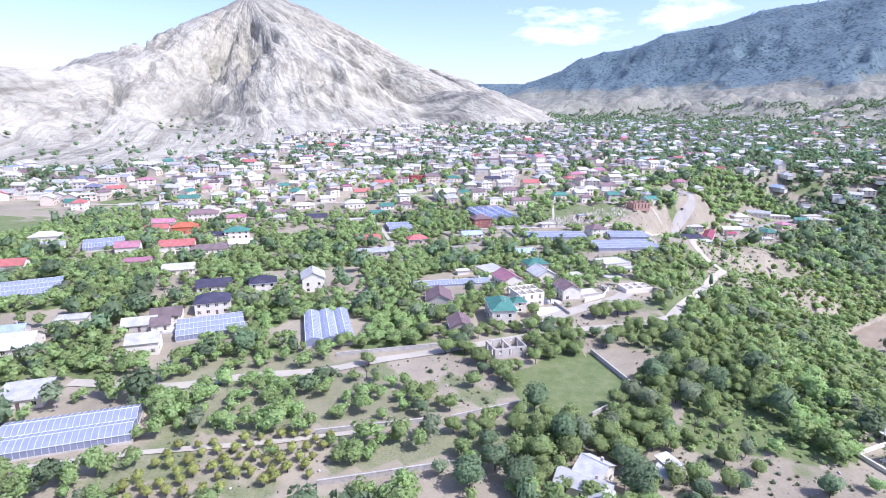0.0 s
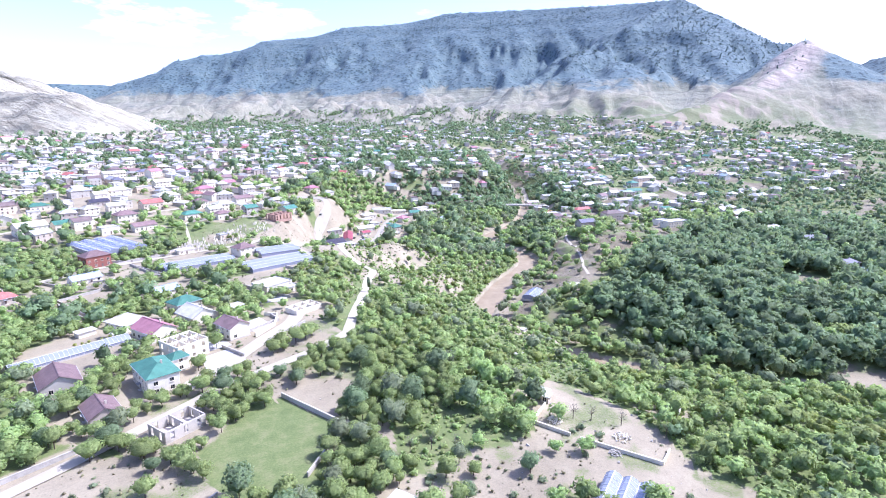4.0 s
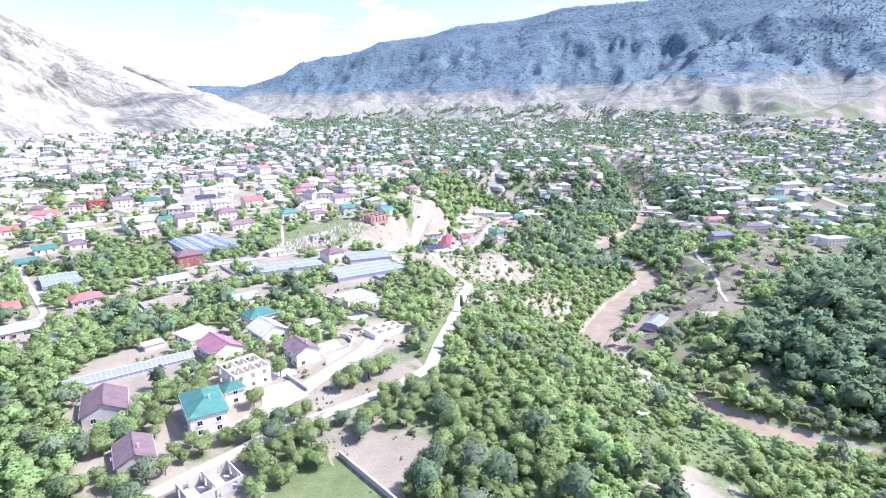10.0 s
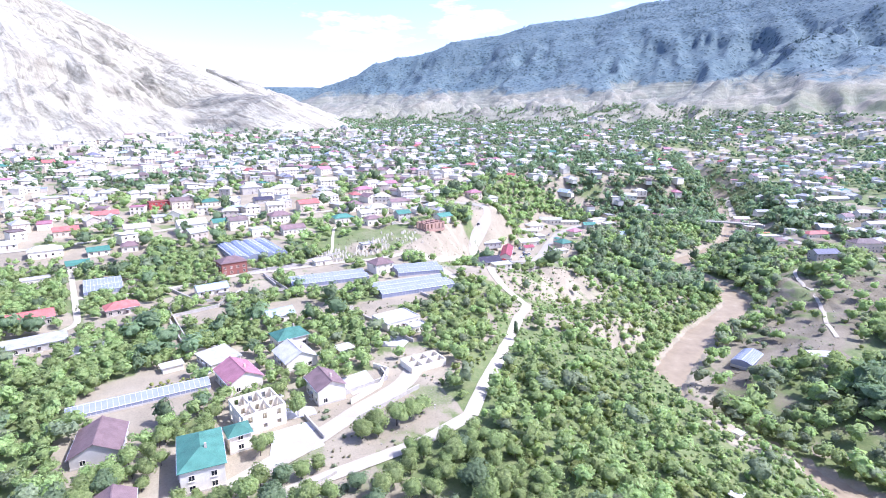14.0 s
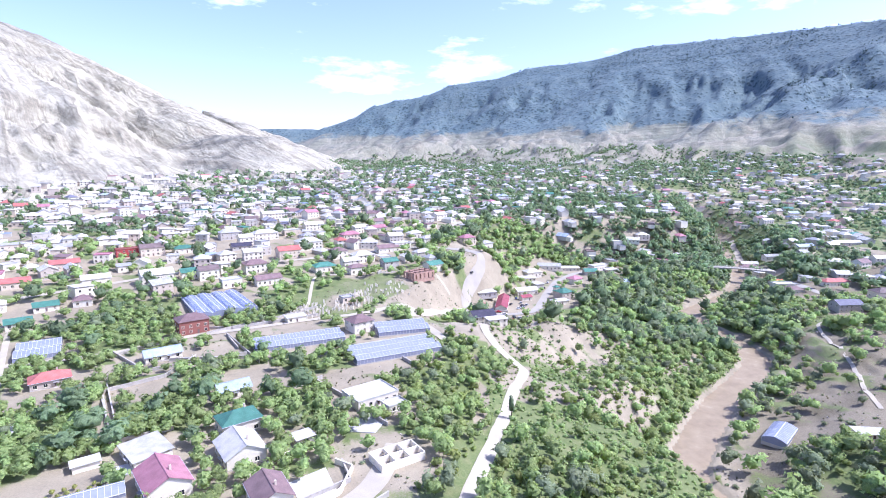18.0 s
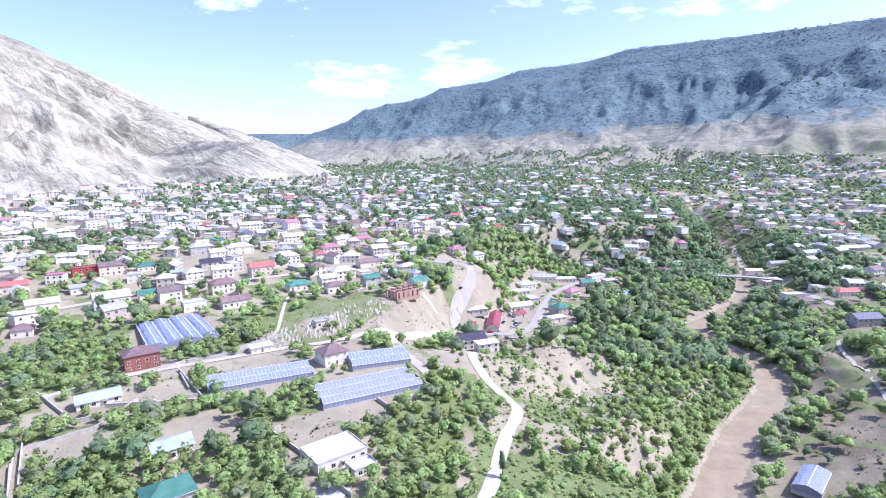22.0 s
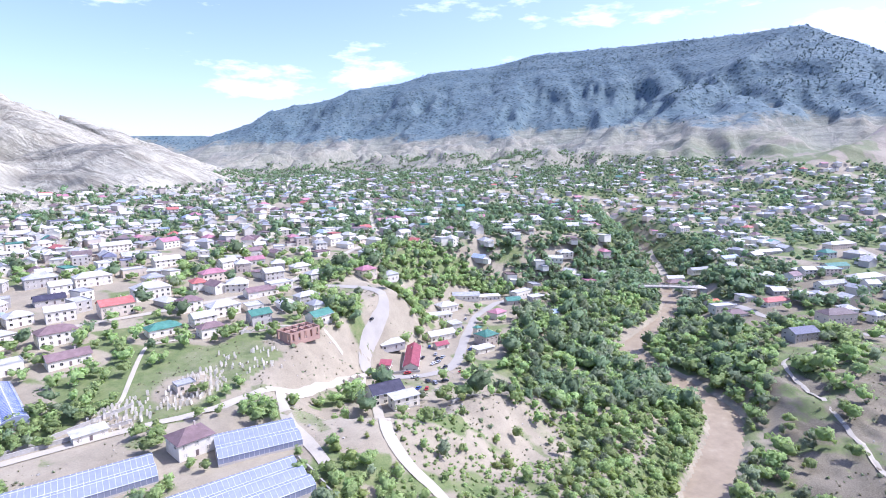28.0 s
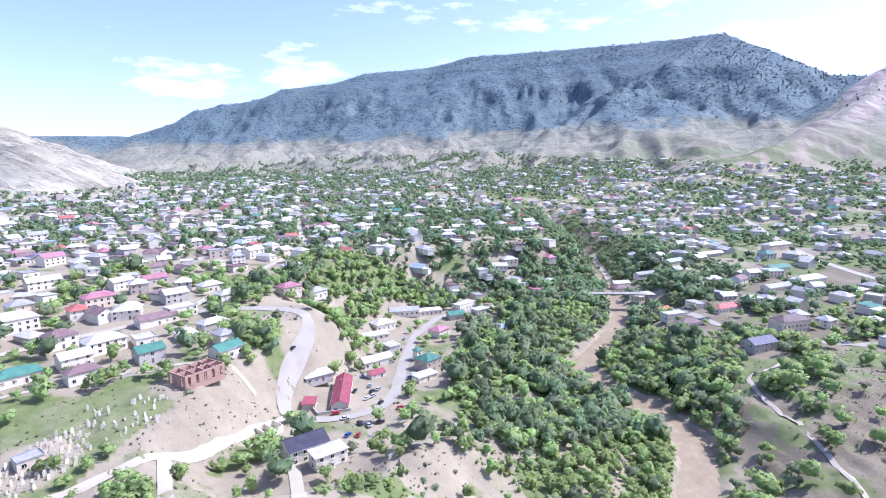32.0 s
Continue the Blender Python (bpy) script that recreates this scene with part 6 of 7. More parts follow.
# trees round the lower farmyard
tx, ty = np.append(tx, [40, 47, 60, 79, 63, 45, 51, 53]), np.append(ty, [125, 126, 126, 144, 137, 140, 141, 128])
ts, fs_ = species(tx, ty), species(fx, fy)
tk, fk = 0.62 + 0.72 * rng.random(len(tx)) ** 1.7, np.where(np.hypot(fx - 100, fy - 260) < 480, 0.85, 0.95) + 0.75 * rng.random(len(fx)) ** 1.4
orchard = (tx < 62 + 0.25 * (ty - 200)) & (ty > 150) & (ts == 0)
tk = np.where(orchard, 0.72 + 0.46 * (tk - 0.62) / 0.72, tk)
big = (along(RIVER, tx, ty)[2] > 0) & (ty < 440) & (ts == 1)
tk = np.where(big, tk * 1.3, tk)
tk = np.where((along(RIVER, tx, ty)[2] > 0) & (ts == 0), tk * 1.5, tk)
rd2, _, rs2 = along(RIVER, tx, ty)
tk = np.where((rs2 < 0) & (ts == 3), tk * (0.6 + 1.0 * rng.random(len(tx)) ** 1.5), tk)      # low scrub and tall hazels side by side
tk = np.where((rs2 > 0) & (rd2 < 44) & (ts == 2) & (ty < 272), tk * 0.95, tk)
tk = np.where((rs2 < 0) & (rd2 < 52) & (ty < 310), tk * 0.6, tk)
tz, fz = land(tx, ty), land(fx, fy)
low = fz < 20 + 0.055 * np.maximum(fy - 450, 0) + 0.03 * np.maximum(-fx, 0) + 0.045 * np.maximum(fx - 450, 0)
fx, fy, fz, fs_, fk = fx[low], fy[low], fz[low], fs_[low], fk[low]
# the trees that the flight passes nearest are things of their own
near = np.hypot(tx - 30, (ty - 195) * 0.8) + np.where(ts == 3, 70, 0)
first = np.argsort(near)[:285]
single = np.zeros(len(tx), bool)
single[first] = True
TREE_LABEL = ["leafy green fruit tree with a rounded uneven crown", "tall dark green tree with a dense crown", "grey-green willow tree with a loose crown", "low spreading green bush on the slope"]
protos = []
for s in range(4):
    for k in range(4):
        rx_, rz_, zc_ = SHAPE[s]
        co, tri, nn = crown(100 + s * 10 + k, 850 if s < 3 else 380, 0.075 if s < 3 else 0.1, 3 if s < 3 else 2, 13 if s != 2 else 16, 0.7, 0.36)
        co = co * np.array([rx_, rx_, rz_]) + np.array([0, 0, zc_])
        root = new("tree" if s < 3 else "bush")
        tagged(root, TREE_LABEL[s], "tree" if s < 3 else "bush", "trees of the gardens and banks")
        part("trunk", trunk_mesh(zc_ * 1.1, 0.16 if s < 3 else 0.07, 10 * s + k), root)
        part("crown", crown_mesh("crown", co, tri, LEAVES[s], None, nn), root)
        protos.append(root)
used = set()
for i in first:
    j = int(ts[i]) * 4 + int(rng.integers(0, 4))
    m = Matrix.LocRotScale((tx[i], ty[i], tz[i]), Euler((0, 0, rng.random() * 6.28)), None)
    src = protos[j]
    if j not in used:
        used.add(j)
        src.matrix_world = m
    else:
        src.scale = (1, 1, 1)
        copy_thing(src, m @ Matrix.Diagonal((tk[i], tk[i], tk[i] * rng.uniform(0.9, 1.15), 1)))
for j, root in enumerate(protos):
    if j not in used:
        for c in list(root.children):
            bpy.data.objects.remove(c)
        bpy.data.objects.remove(root)


def grove(name, x, y, z, rx_, rz_, zc_, temps, mat, label, cat, tint=None):
    """Many crowns as one mesh: each template is turned, sized and set at its share of the places."""
    out, faces, tints, nrms, base = [], [], [], [], 0
    for v, (t, tri, tn) in enumerate(temps):
        mine = np.arange(len(x))[v::len(temps)]
        if not len(mine):
            continue
        a = rng.random(len(mine)) * 6.28
        c, si = np.cos(a)[:, None], np.sin(a)[:, None]
        k = rx_[mine][:, None]
        e_ = 0.82 + 0.36 * rng.random(len(mine))[:, None]
        out.append(np.stack([(t[None, :, 0] * e_ * c - t[None, :, 1] * si) * k + x[mine][:, None], (t[None, :, 0] * e_ * si + t[None, :, 1] * c) * k + y[mine][:, None],
                             t[None, :, 2] * rz_[mine][:, None] + (z[mine] + zc_[mine])[:, None]], -1).reshape(-1, 3))
        nrms.append(np.stack([tn[None, :, 0] * c - tn[None, :, 1] * si, tn[None, :, 0] * si + tn[None, :, 1] * c, np.repeat(tn[None, :, 2], len(mine), 0)], -1).reshape(-1, 3))
        faces.append((tri[None] + base + len(t) * np.arange(len(mine))[:, None, None]).reshape(-1, 3))
        tints.append(np.repeat(rng.random(len(mine)), len(t)))
        base += len(t) * len(mine)
    me = crown_mesh(name, np.concatenate(out), np.concatenate(faces), mat, np.concatenate(tints), np.concatenate(nrms))
    tagged(new(name, me), label, cat, kind="stuff")


def wood(name, x, y, z, s, k, leaves, size, level, label, seed, mats=LEAVES):
    """All the trees of a stretch, one mass for each species."""
    for sp in range(4):
        sel = np.nonzero(s == sp)[0]
        if len(sel):
            rx_, rz_, zc_ = SHAPE[sp]
            n = leaves if sp != 3 else max(10, leaves // 2)
            temps = [crown(seed + sp * 20 + v, n, size, level if sp != 3 else min(level, 2), 7 if level < 3 else 11, 0.8, 0.36) for v in range(8)]
            grove(name, x[sel], y[sel], z[sel], rx_ * k[sel], rz_ * k[sel] * (0.85 + 0.35 * rng.random(len(sel))), zc_ * k[sel], temps, mats[sp], label, "trees")


rest = ~single
nigh = rest & (np.hypot(tx + 5, (ty - 150) * 1.1) < 125)
wood("foreground_trees", tx[nigh], ty[nigh], tz[nigh], ts[nigh], tk[nigh], 240, 0.12, 2, "leafy green orchard trees below the flight", 700)
close = rest & ~nigh & (np.hypot(tx - 60, ty - 230) < 330)
wood("orchard_trees", tx[close], ty[close], tz[close], ts[close], tk[close], 76, 0.19, 2, "dense green orchard and bank trees", 300)
mid = rest & ~close & ~nigh
wood("garden_trees", tx[mid], ty[mid], tz[mid], ts[mid], tk[mid], 42, 0.21, 2, "green trees of the outer gardens and woods", 400)
nearer = np.hypot(fx - 100, fy - 260) < 480
wood("village_trees", fx[nearer], fy[nearer], fz[nearer], fs_[nearer], fk[nearer], 44, 0.22, 2, "green trees between the village houses", 500)
# fruit trees take the darker leaf here, a colour stand-in for haze with distance
wood("distant_trees", fx[~nearer], fy[~nearer], fz[~nearer], fs_[~nearer], fk[~nearer], 14, 0.34, 1, "distant green trees across the valley", 600, [leaf_dark, leaf_dark, leaf_olive, leaf_green])


# junipers dotted over the upper slopes and along the crest of the long mountain
jb, jr = np.radians(rng.uniform(3, 64, 60000)), rng.uniform(2300, 4860, 60000)
jx, jy = 40 + jr * np.sin(jb), 40 + jr * np.cos(jb)
jz = land(jx, jy)
jd = np.minimum(along(MESA_CREST, jx, jy)[0], along(MESA_SHOULDER, jx, jy)[0])
jk = smooth(0.34, 0.62, fbm(jx, jy, 420, 4, 81)) * smooth(230, 480, jz) * (0.35 + 0.65 * smooth(0.35, 0.55, spurs(jx, jy)[1])) + 0.8 * smooth(90, 30, jd) * (jz > 400)
ok = (rng.random(len(jx)) < 0.3 * jk) & (jr - 40 < 4780)
jx, jy, jz = jx[ok], jy[ok], jz[ok]
jr_ = 2.6 + 3.6 * rng.random(len(jx)) ** 1.8
grove("junipers", jx, jy, jz, jr_, jr_ * 1.25, jr_ * 0.8, [crown(980 + v, 0, 0.5, 1, 6) for v in range(5)], leaf_juniper_hazed, "dark junipers dotted over the far mountainside", "trees")


def poplar(x, y, h=17.0):
    root = new("poplar_tree")
    root.location = (x, y, ground_z(x, y))
    tagged(root, "tall slender dark poplar tree", "tree", "poplars")
    co, tri, nn = crown(int(x * 3 + y), 420, 0.1, 3, 16, 0.8, 0.4)
    co = co * np.array([1.25, 1.25, h * 0.36]) + np.array([0, 0, h * 0.52])
    part("trunk", trunk_mesh(h * 0.6, 0.22, int(x)), root)
    part("crown", crown_mesh("crown", co, tri, leaf_dark, None, nn), root)


for x_, y_, h_ in ((521, 684, 19), (530, 690, 20), (535, 676, 18), (526, 700, 21), (532, 715, 19), (540, 702, 18), (121, 318, 12), (548, 720, 19), (553, 735, 18)):
    poplar(x_, y_, h_)


def bare_tree(x, y, h=5.0):
    root = new("bare_tree")
    root.location = (x, y, ground_z(x, y))
    tagged(root, "leafless grey tree with thin twigs", "tree", "bare trees")
    g = random.Random(int(x * 5 + y))
    part("trunk", trunk_mesh(h, 0.13, int(x + y), 8), root)
    v, f = [], []
    for i in range(70):
        a, r, z = g.uniform(0, 6.28), g.uniform(0.2, 1.0) * h * 0.36, h * g.uniform(0.45, 1.0)
        x0, y0 = math.cos(a) * r * 0.6, math.sin(a) * r * 0.6
        x1, y1, z1 = math.cos(a + 0.3) * r * 1.1, math.sin(a + 0.3) * r * 1.1, z + g.uniform(0.3, 0.9)
        o = len(v)
        v += [(x0, y0, z), (x0 + 0.05, y0, z), (x1, y1, z1), (x0, y0 + 0.05, z)]
        f += [(o, o + 1, o + 2), (o + 1, o + 3, o + 2), (o + 3, o, o + 2)]
    part("twigs", mesh_of("twigs", v, f, twig_mat), root)


for x_, y_ in ((118, 137), (124, 130), (114, 141), (130, 118), (60, 152), (66, 150), (72, 146), (40, 160), (-46, 176), (-44, 170), (36, 152)):
    bare_tree(x_, y_)

# ---- graveyard ----
stone_meshes = []
for k in range(5):
    w, h = 0.55 + 0.1 * k, 1.1 + 0.18 * k
    v = [(-w / 2, -0.12, -0.4), (w / 2, -0.12, -0.4), (w / 2 * 0.9, -0.1, h * 0.8), (w * 0.25, -0.1, h), (-w * 0.25, -0.1, h), (-w / 2 * 0.9, -0.1, h * 0.8)]
    v += [(a, -b, c) for a, b, c in v]
    f = [(0, 1, 2, 3, 4, 5), (11, 10, 9, 8, 7, 6)] + [(i + 1 if i < 5 else 0, i, i + 6, (i + 1 if i < 5 else 0) + 6) for i in range(6)]
    stone_meshes.append(mesh_of("gravestone", v, f, grave_mat))
sx, sy = scatter(26, 116, 440, 512, 2.3, 0.4)
dense = inside([(55, 456), (63, 484), (79, 492), (84, 476), (80, 464), (66, 455)], sx, sy)
dense |= inside([(30, 464), (52, 475), (55, 452), (36, 445)], sx, sy) & (rng.random(len(sx)) < 0.85)
thin = inside([(80, 508), (110, 503), (110, 484), (86, 474), (80, 490)], sx, sy) & (rng.random(len(sx)) < 0.3)
pick = np.nonzero((dense | thin) & free_of_things(sx, sy, 0.2))[0]
pick = pick[np.argsort(rng.random(len(pick)))][:295]
for i in pick:
    ob = new("gravestone", stone_meshes[int(rng.integers(0, 5))])
    ob.matrix_world = pose(sx[i], sy[i], ground_z(sx[i], sy[i]), rng.normal(0, 5), rng.normal(0, 5), 20 + rng.normal(0, 12)) @ Matrix.Diagonal((1.25, 1.3, rng.uniform(0.9, 1.5), 1))
    tagged(ob, "pale weathered upright gravestone in dry grass", "gravestone", "gravestones of the hillside graveyard")


# ---- the bridge ----
def bridge(ax, ay, bx, by, z):
    root = new("bridge")
    L = math.hypot(bx - ax, by - ay)
    root.matrix_world = pose((ax + bx) / 2, (ay + by) / 2, z, 0, 0, math.degrees(math.atan2(by - ay, bx - ax)))
    tagged(root, "concrete road bridge with pale railings over the gorge", "bridge")
    n = 24
    top = [(-L / 2 + L * i / n, 1.3 * (1 - (2 * i / n - 1) ** 2)) for i in range(n + 1)]
    v = [(x, s * 4.2, zz - dz) for s, dz in ((-1, 0), (1, 0), (-1, 1.1), (1, 1.1)) for x, zz in top]
    m = n + 1
    f = []
    for i in range(n):
        f += [(i, i + 1, m + i + 1, m + i), (2 * m + i + 1, 2 * m + i, 3 * m + i, 3 * m + i + 1), (i + 1, i, 2 * m + i, 2 * m + i + 1), (m + i, m + i + 1, 3 * m + i + 1, 3 * m + i)]
    part("deck", mesh_of("deck", v, f, asphalt_mat), root)
    for s in (-1, 1):
        rv_ = [(x, s * 4.1 + a, zz + b) for a, b in ((-0.09, 0.87), (0.09, 0.87), (0.09, 1.03), (-0.09, 1.03)) for x, zz in top]
        part("railing", mesh_of("railing", rv_, [(k * m + i, k * m + i + 1, (k + 1) % 4 * m + i + 1, (k + 1) % 4 * m + i) for k in range(4) for i in range(n)] + [(0, m, 2 * m, 3 * m), (4 * m - 1, 3 * m - 1, 2 * m - 1, m - 1)], WALLS["white"]), root)
        post = mesh_of("post", *box(0, 0, 0.5, 0.2, 0.2, 1.0), WALLS["white"])
        for i in range(0, n + 1):
            part("post", post, root, pose(top[i][0], s * 4.1, top[i][1]))
        part("abutment", mesh_of("abutment", *box(0, 0, -5, 7, 8.4, 11), concrete_mat), root, pose(s * (L / 2 - 1), 0, 0))


bridge(452, 632, 512, 594, -20.5)


# ---- cars ----
def car_meshes():
    half = [(-2.15, 0.45), (-2.2, 0.85), (-1.5, 0.98), (2.0, 0.92), (2.2, 0.75), (2.2, 0.4)]
    cab = [(-1.6, 0.95), (-1.15, 1.45), (0.55, 1.48), (1.15, 0.93)]

    def extrude(p, w0, w1=None):
        w1 = w0 if w1 is None else w1
        k = len(p)
        zmax = max(b for _, b in p)
        v = [(a, s * (w0 if b < zmax - 0.2 else w1), b) for s in (-1, 1) for a, b in p]
        return v, [tuple(range(k)), tuple(reversed(range(k, 2 * k)))] + [((i + 1) % k, i, i + k, (i + 1) % k + k) for i in range(k)]
    wheel = []
    for i in range(10):
        a = 2 * math.pi * i / 10
        wheel.append((math.cos(a) * 0.33, math.sin(a) * 0.33))
    wv = [(a, s * 0.11, b) for s in (-1, 1) for a, b in wheel]
    wf_ = [tuple(range(10)), tuple(reversed(range(10, 20)))] + [((i + 1) % 10, i, i + 10, (i + 1) % 10 + 10) for i in range(10)]
    return extrude(half, 0.86), extrude(cab, 0.8, 0.66), (wv, wf_)


body_g, cabin_g, wheel_g = car_meshes()
wheel_me, cabin_me = mesh_of("wheel", *wheel_g, rubber_mat), mesh_of("cabin_glass", *cabin_g, pane_mat)
roof_g = box(-0.3, 0, 1.49, 1.6, 1.25, 0.05)
CAR_PAINT = {k: surface("car_" + k, c, 0.3, vary=0.05) for k, c in dict(white=(0.75, 0.75, 0.75), silver=(0.42, 0.43, 0.45), black=(0.03, 0.03, 0.035), red=(0.45, 0.03, 0.03), blue=(0.05, 0.1, 0.3)).items()}
car_me = {k: (mesh_of("body", *body_g, m), mesh_of("roof", *roof_g, m)) for k, m in CAR_PAINT.items()}


def car(x, y, yaw, paint):
    root = new("car")
    root.matrix_world = pose(x, y, ground_z(x, y) + 0.36, 0, 0, yaw)
    tagged(root, "%s car parked by the market street" % paint, "car", "cars on the street")
    part("body", car_me[paint][0], root)
    part("cabin_glass", cabin_me, root)
    part("roof", car_me[paint][1], root)
    for a in (-1.35, 1.35):
        for s in (-0.82, 0.82):
            part("wheel", wheel_me, root, pose(a, s, 0.33))


for x_, y_, a_, c_ in ((172, 551, 55, "black"), (180, 505, 0, "red"), (182, 497, 0, "white"), (186, 488, 90, "black"), (176, 476, 40, "blue"), (180, 474, 60, "red"), (189, 484, 80, "silver"), (195, 485, 0, "black"),
                       (205, 508, 40, "black"), (211, 497, 10, "red"), (199, 530, 50, "black"), (207, 525, 40, "black"), (211, 526, 40, "silver"), (201, 517, 30, "white"), (211, 549, 70, "blue"), (209, 533, 60, "silver"),
                       (234, 533, 10, "blue"), (238, 537, 20, "white"), (243, 571, 60, "white"), (262, 600, 60, "silver"), (224, 514, 40, "black"), (205, 519, 35, "silver"), (250, 580, 60, "black"), (500, 430, -50, "white"), (520, 415, -40, "silver")):
    car(x_, y_, a_, c_)


# ---- young orchard in rows ----
young = new("young_tree")
part("trunk", trunk_mesh(1.6, 0.06, 77, 4), young)
yc_, yt_, yn_ = crown(901, 260, 0.12, 2, 8)
part("crown", crown_mesh("crown", yc_ * np.array([1.15, 1.15, 1.0]) + np.array([0, 0, 1.5]), yt_, leaf_young, None, yn_), young)
tagged(young, "small yellow-green fruit tree planted in a row", "tree", "young orchard in rows")
young.matrix_world = pose(-46, 106, ground_z(-46, 106))
for i in range(13):
    for j in range(6):
        a_, b_ = -88 + 4.0 * i + 0.9 * j, 100 + 1.5 * i + 4.4 * j
        if inside([(-92, 128), (-44, 136), (-40, 104), (-86, 98)], np.array([a_]), np.array([b_]))[0] and rng.random() < 0.86:
            k_ = rng.uniform(1.0, 1.6)
            copy_thing(young, pose(a_ + rng.normal(0, 0.4), b_ + rng.normal(0, 0.4), ground_z(a_, b_), 0, 0, rng.uniform(0, 360)) @ Matrix.Diagonal((k_, k_, k_, 1)))


# ---- rubble heaps on the building plot ----
def heap(x, y, r, h, seed, mat, label):
    g = np.random.default_rng(seed)
    pieces = []
    for i in range(70):
        a, q = g.uniform(0, 6.28), r * g.random() ** 0.6
        s = g.uniform(0.25, 0.6)
        v, f = box(0, 0, 0, s, s * 0.8, s * 0.7)
        e = Euler((g.uniform(0, 3), g.uniform(0, 3), g.uniform(0, 3))).to_matrix()
        o = Vector((math.cos(a) * q, math.sin(a) * q, h * (1 - q / r) * g.uniform(0.5, 1.0)))
        pieces.append(([tuple(e @ Vector(c) + o) for c in v], f))
    ob = new("rubble_heap", mesh_of("rubble_heap", *joined(*pieces), mat))
    ob.location = (x, y, ground_z(x, y) + 0.15)
    tagged(ob, label, "rubble", "rubble heaps", "stuff")


heap(108, 143, 2.4, 1.0, 1, WALLS["white"], "heap of white building stone on bare ground")
heap(119, 125, 3.0, 1.0, 2, WALLS["white"], "heap of white building stone on bare ground")
heap(111, 121, 2.0, 0.7, 3, concrete_mat, "heap of grey rubble on bare ground")
heap(186, 470, 4.0, 1.0, 4, stone_mat, "scattered boulders on the bare slope")
heap(196, 462, 4.5, 0.9, 5, stone_mat, "scattered boulders on the bare slope")


# ---- trees that stand singly round the dirt yards ----
def lone_tree(x, y, r, h, dark=False, label="round leafy green tree beside the dirt yard"):
    root = new("tree")
    root.location = (x, y, ground_z(x, y))
    tagged(root, label, "tree", "trees round the dirt yards")
    co, tri, nn = crown(int(abs(x * 11) + y * 3), 1000, 0.068, 3, 15, 0.66, 0.38)
    part("trunk", trunk_mesh(h * 0.7, 0.2, int(abs(x) + 2 * y)), root)
    part("crown", crown_mesh("crown", co * np.array([r, r, h * 0.42]) + np.array([0, 0, h * 0.56]), tri, leaf_dark if dark else leaf_green, None, nn), root)


for x_, y_, r_, h_, d_ in ((44, 241, 3.6, 6.5, False), (49, 244, 4.2, 7.5, False), (55, 246, 4.4, 7.8, False), (60, 249, 4.0, 7, False), (64, 252, 3.4, 6, False), (46, 214, 4.0, 7.5, False), (50, 218, 3.5, 6.5, False), (44, 209, 3.6, 7, True),
                           (54, 212, 3.2, 6, False), (41, 219, 2.8, 5, True), (68, 225, 4.2, 7, False), (72, 228, 3.4, 6, True), (22, 224, 3.6, 6.5, True), (27, 226, 3.0, 5.5, False), (31, 229, 2.8, 5, False), (14, 220, 4.0, 7.5, False), (20, 215, 4.2, 8, True),
                           (28, 214, 3.4, 6, False), (34, 216, 3.0, 5.5, False), (-14, 199, 4.2, 7.5, True), (-19, 194, 3.8, 7, False), (-4, 180, 2.6, 5, True), (63, 127, 2.6, 5, True), (84, 127, 3.2, 6, True), (70, 134, 2.4, 4.5, False), (8, 120, 5.0, 9, True),
                           (2, 126, 4.6, 8.5, True), (-4, 118, 4.8, 9, True), (14, 131, 4.2, 8, False), (40, 121, 3.2, 6, False), (52, 122, 3.4, 6.5, True), (-58, 164, 3.4, 6.5, True), (-46, 180, 3.2, 6, False), (-6, 187, 3.8, 7, False)):
    lone_tree(x_, y_, r_, h_, d_)

greenhouse(91, 102, 24, 13, 28, 3, 2.8)
villa(24, 120, 13, 6, -22, 3.4, "gable", "white", "white", label="low white house with a pale metal gabled roof")
villa(27, 113, 9, 6, 68, 3.2, "gable", "white", "white", label="white wing of the low house with a metal roof")
villa(45, 128, 5, 4, 60, 2.4, "mono", "white", "white")
villa(114, 154, 3.2, 2.6, 30, 2.4, "mono", "white", "brick", label="small brick hut with a pale flat sheet roof")
villa(145, 126, 3.2, 2.6, 30, 2.3, "mono", "white", "white", label="small white hut among the bank bushes")
villa(146, 207, 3.0, 2.4, 30, 2.4, "mono", "white", "grey", label="small grey hut with a white roof on the bank")


for i in range(7):
    for j in range(4):
        a_, b_ = -27 + 2.5 * i + 0.5 * j, 280.5 + 0.7 * i + 2.6 * j
        if rng.random() < 0.9:
            copy_thing(young, pose(a_ + rng.normal(0, 0.25), b_ + rng.normal(0, 0.25), ground_z(a_, b_), 0, 0, rng.uniform(0, 360)) @ Matrix.Scale(rng.uniform(0.55, 0.85), 4))


# ---- scrub and dry weeds on the bare ground ----
def tufts(name, x, y, low, high, leaves, mat, label, seed):
    r = low + (high - low) * np.random.default_rng(seed).random(len(x)) ** 2.2
    grove(name, x, y, land(x, y), r, r * 0.7, r * 0.35, [crown(seed + v, leaves, 0.3, 1, 5) for v in range(4)], mat, label, "scrub")


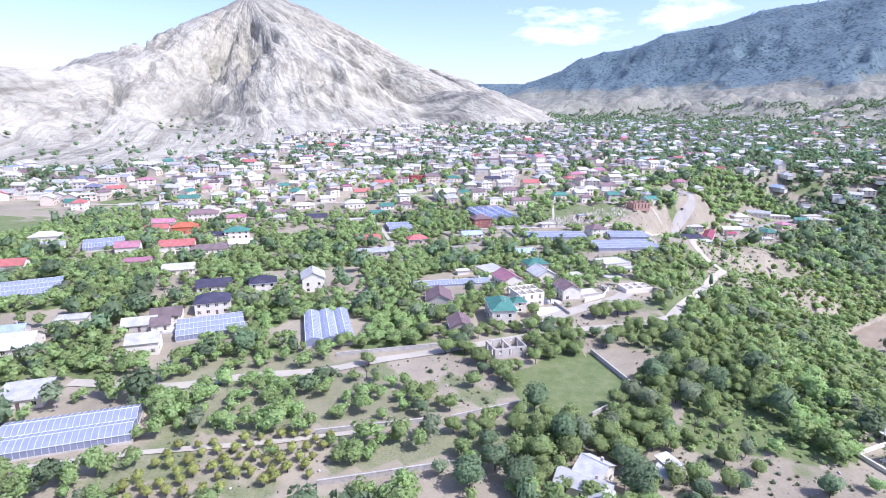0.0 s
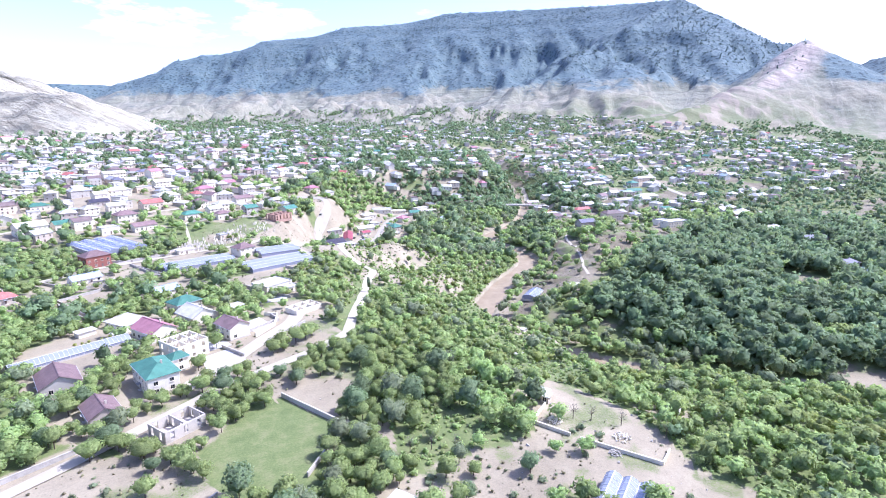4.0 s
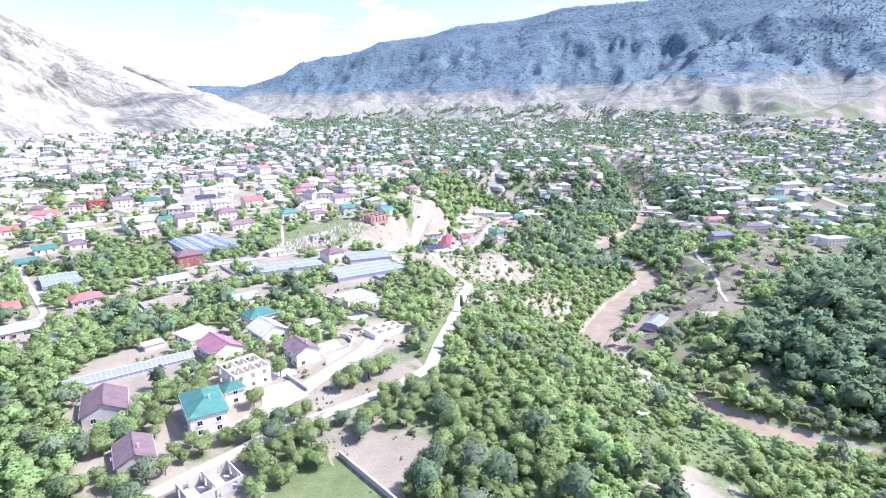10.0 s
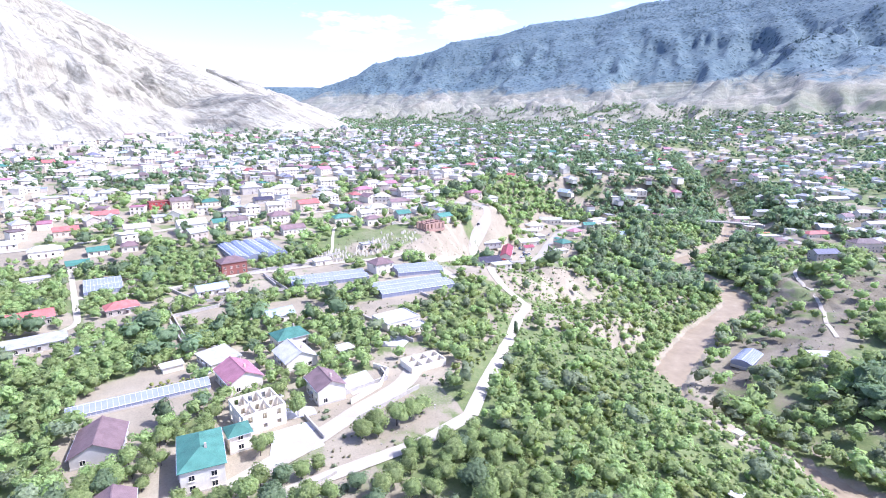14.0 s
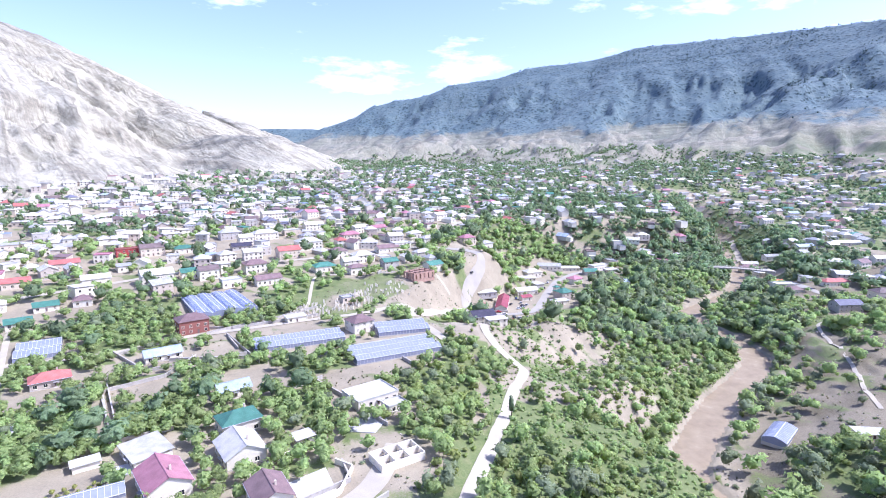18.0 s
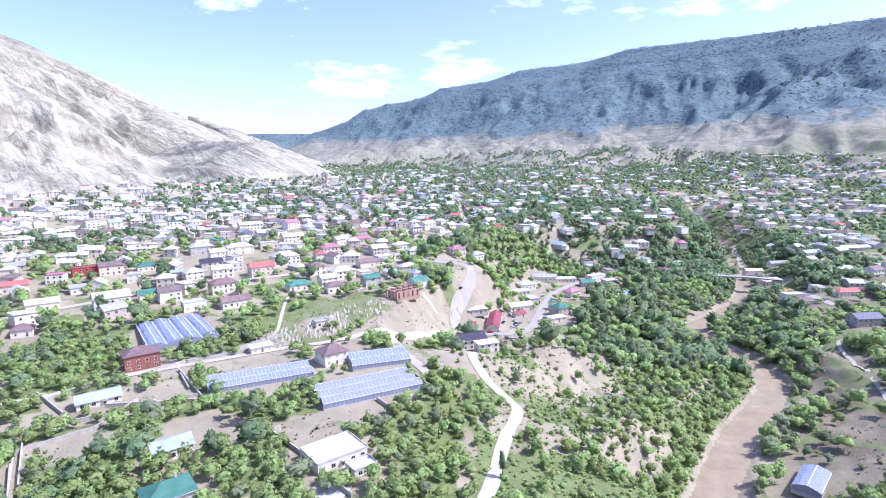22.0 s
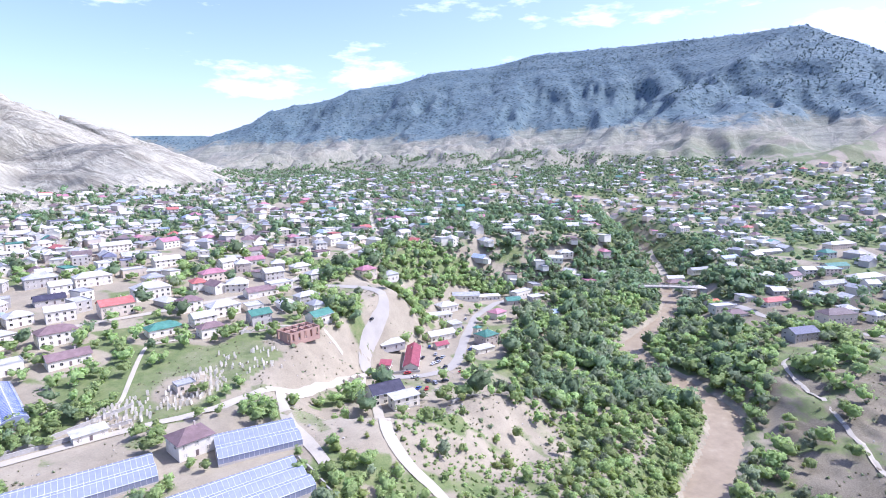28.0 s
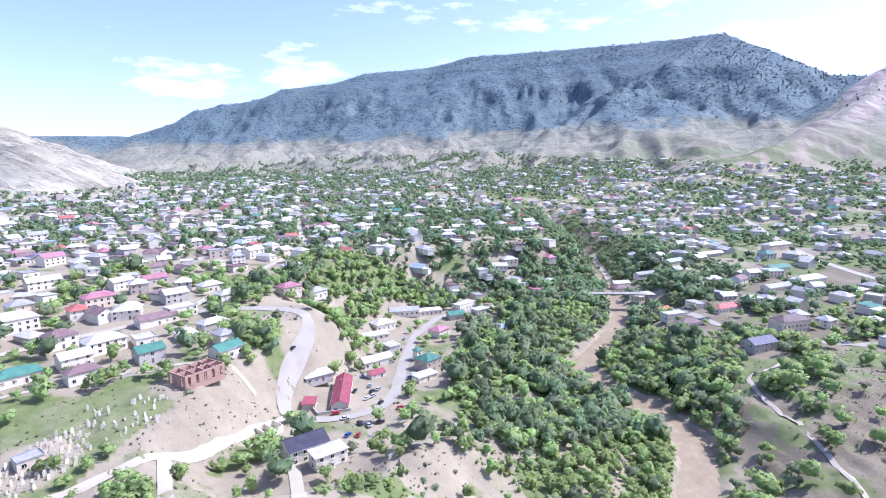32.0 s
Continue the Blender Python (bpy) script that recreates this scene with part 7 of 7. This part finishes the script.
leaf_dry = leaf_material("dry_weeds", (0.19, 0.175, 0.1), (0.36, 0.33, 0.2))
qx, qy = scatter(-100, 560, 85, 620, 2.6, 0.5)
qk = fbm(qx, qy, 16, 3, 91)
qd_, qw_, _ = along(RIVER, qx, qy)
clear = (qd_ > qw_ + 1.2) & (way_distance(qx, qy) > 0.3) & free_of_things(qx, qy, 0.2)
slopes = np.zeros(len(qx), bool)
for poly in BARE + [GRAVEYARD, [(362, 415), (395, 445), (470, 440), (520, 395), (455, 345), (350, 330), (335, 352)], [(206, 442), (229, 416), (211, 402), (202, 428)]]:
    slopes |= inside(poly, qx, qy)
keep_ = clear & slopes & (qk > 0.4)
u_ = rng.random(len(qx))
tufts("dry_weeds", qx[keep_ & (u_ < 0.5)], qy[keep_ & (u_ < 0.5)], 0.2, 0.9, 6, leaf_dry, "low dry weeds on the bare ground", 951)
keep_ &= (u_ > 0.86) & (qk > 0.5) & ~inside(GRAVEYARD, qx, qy)
tufts("low_scrub", qx[keep_], qy[keep_], 0.5, 1.7, 34, leaf_olive, "low grey-green scrub on the stony slopes", 952)
bank = clear & ~slopes & (qx < 400) & (along(RIVER, qx, qy)[2] < 0) & (((qx > 55 + 0.33 * (qy - 150)) & (qy < 440)) | ((qd_ < 45) & (qy < 540))) & (u_ < 0.75)
tufts("bank_undergrowth", qx[bank], qy[bank], 0.7, 2.0, 8, leaf_green, "green undergrowth on the river bank", 953)

# stones washed out on the slopes
sv, sf = [], []
sk = np.nonzero(slopes & clear & (rng.random(len(qx)) < 0.1) & ~inside(GRAVEYARD, qx, qy))[0]
for i in sk:
    s_ = 0.15 + 0.55 * rng.random() ** 3
    bv, bf = box(0, 0, 0, s_ * rng.uniform(1, 1.7), s_ * rng.uniform(0.8, 1.2), s_)
    e_ = Euler((rng.uniform(-0.5, 0.5), rng.uniform(-0.5, 0.5), rng.uniform(0, 3))).to_matrix()
    o_ = Vector((qx[i], qy[i], ground_z(qx[i], qy[i]) + s_ * 0.2))
    sf += [tuple(j + len(sv) for j in q) for q in bf]
    sv += [tuple(e_ @ Vector(b) + o_) for b in bv]
tagged(new("loose_stones", mesh_of("loose_stones", sv, sf, stone_mat)), "pale loose stones on the bare slopes", "stones", kind="stuff")


# ---- paved yards beside the houses ----
def yard(points, label="pale concrete yard beside a house"):
    n = len(points)
    z = max(ground_z(a, b) for a, b in points) + 0.25
    v = [(a, b, z) for a, b in points] + [(a, b, z - 2.5) for a, b in points]
    f = [tuple(range(n)), tuple(range(2 * n - 1, n - 1, -1))] + [(j, i, i + n, j + n) for i, j in ((k, (k + 1) % n) for k in range(n))]
    ob = new("pavement", mesh_of("pavement", v, f, yard_mat))
    tagged(ob, label, "yard", kind="structure")


yard_mat = surface("poured_concrete_yard", (0.56, 0.54, 0.5), 0.9, vary=0.2, grain=1.5, stain=0.3)
yard([(18, 232), (33, 240), (29, 254), (18, 250)])
yard([(22, 268), (30, 262), (31, 258), (20, 256)])
yard([(38, 280), (43, 268), (52, 273), (49, 286)])
yard([(6, 272), (14, 280), (20, 272), (12, 264)])
yard([(-14, 300), (-4, 304), (-2, 298), (-11, 294)])
yard([(54, 308), (62, 318), (72, 314), (66, 304)])
yard([(-145, 200), (-132, 206), (-128, 196), (-140, 190)])
yard([(-70, 330), (-52, 338), (-48, 330), (-66, 322)])
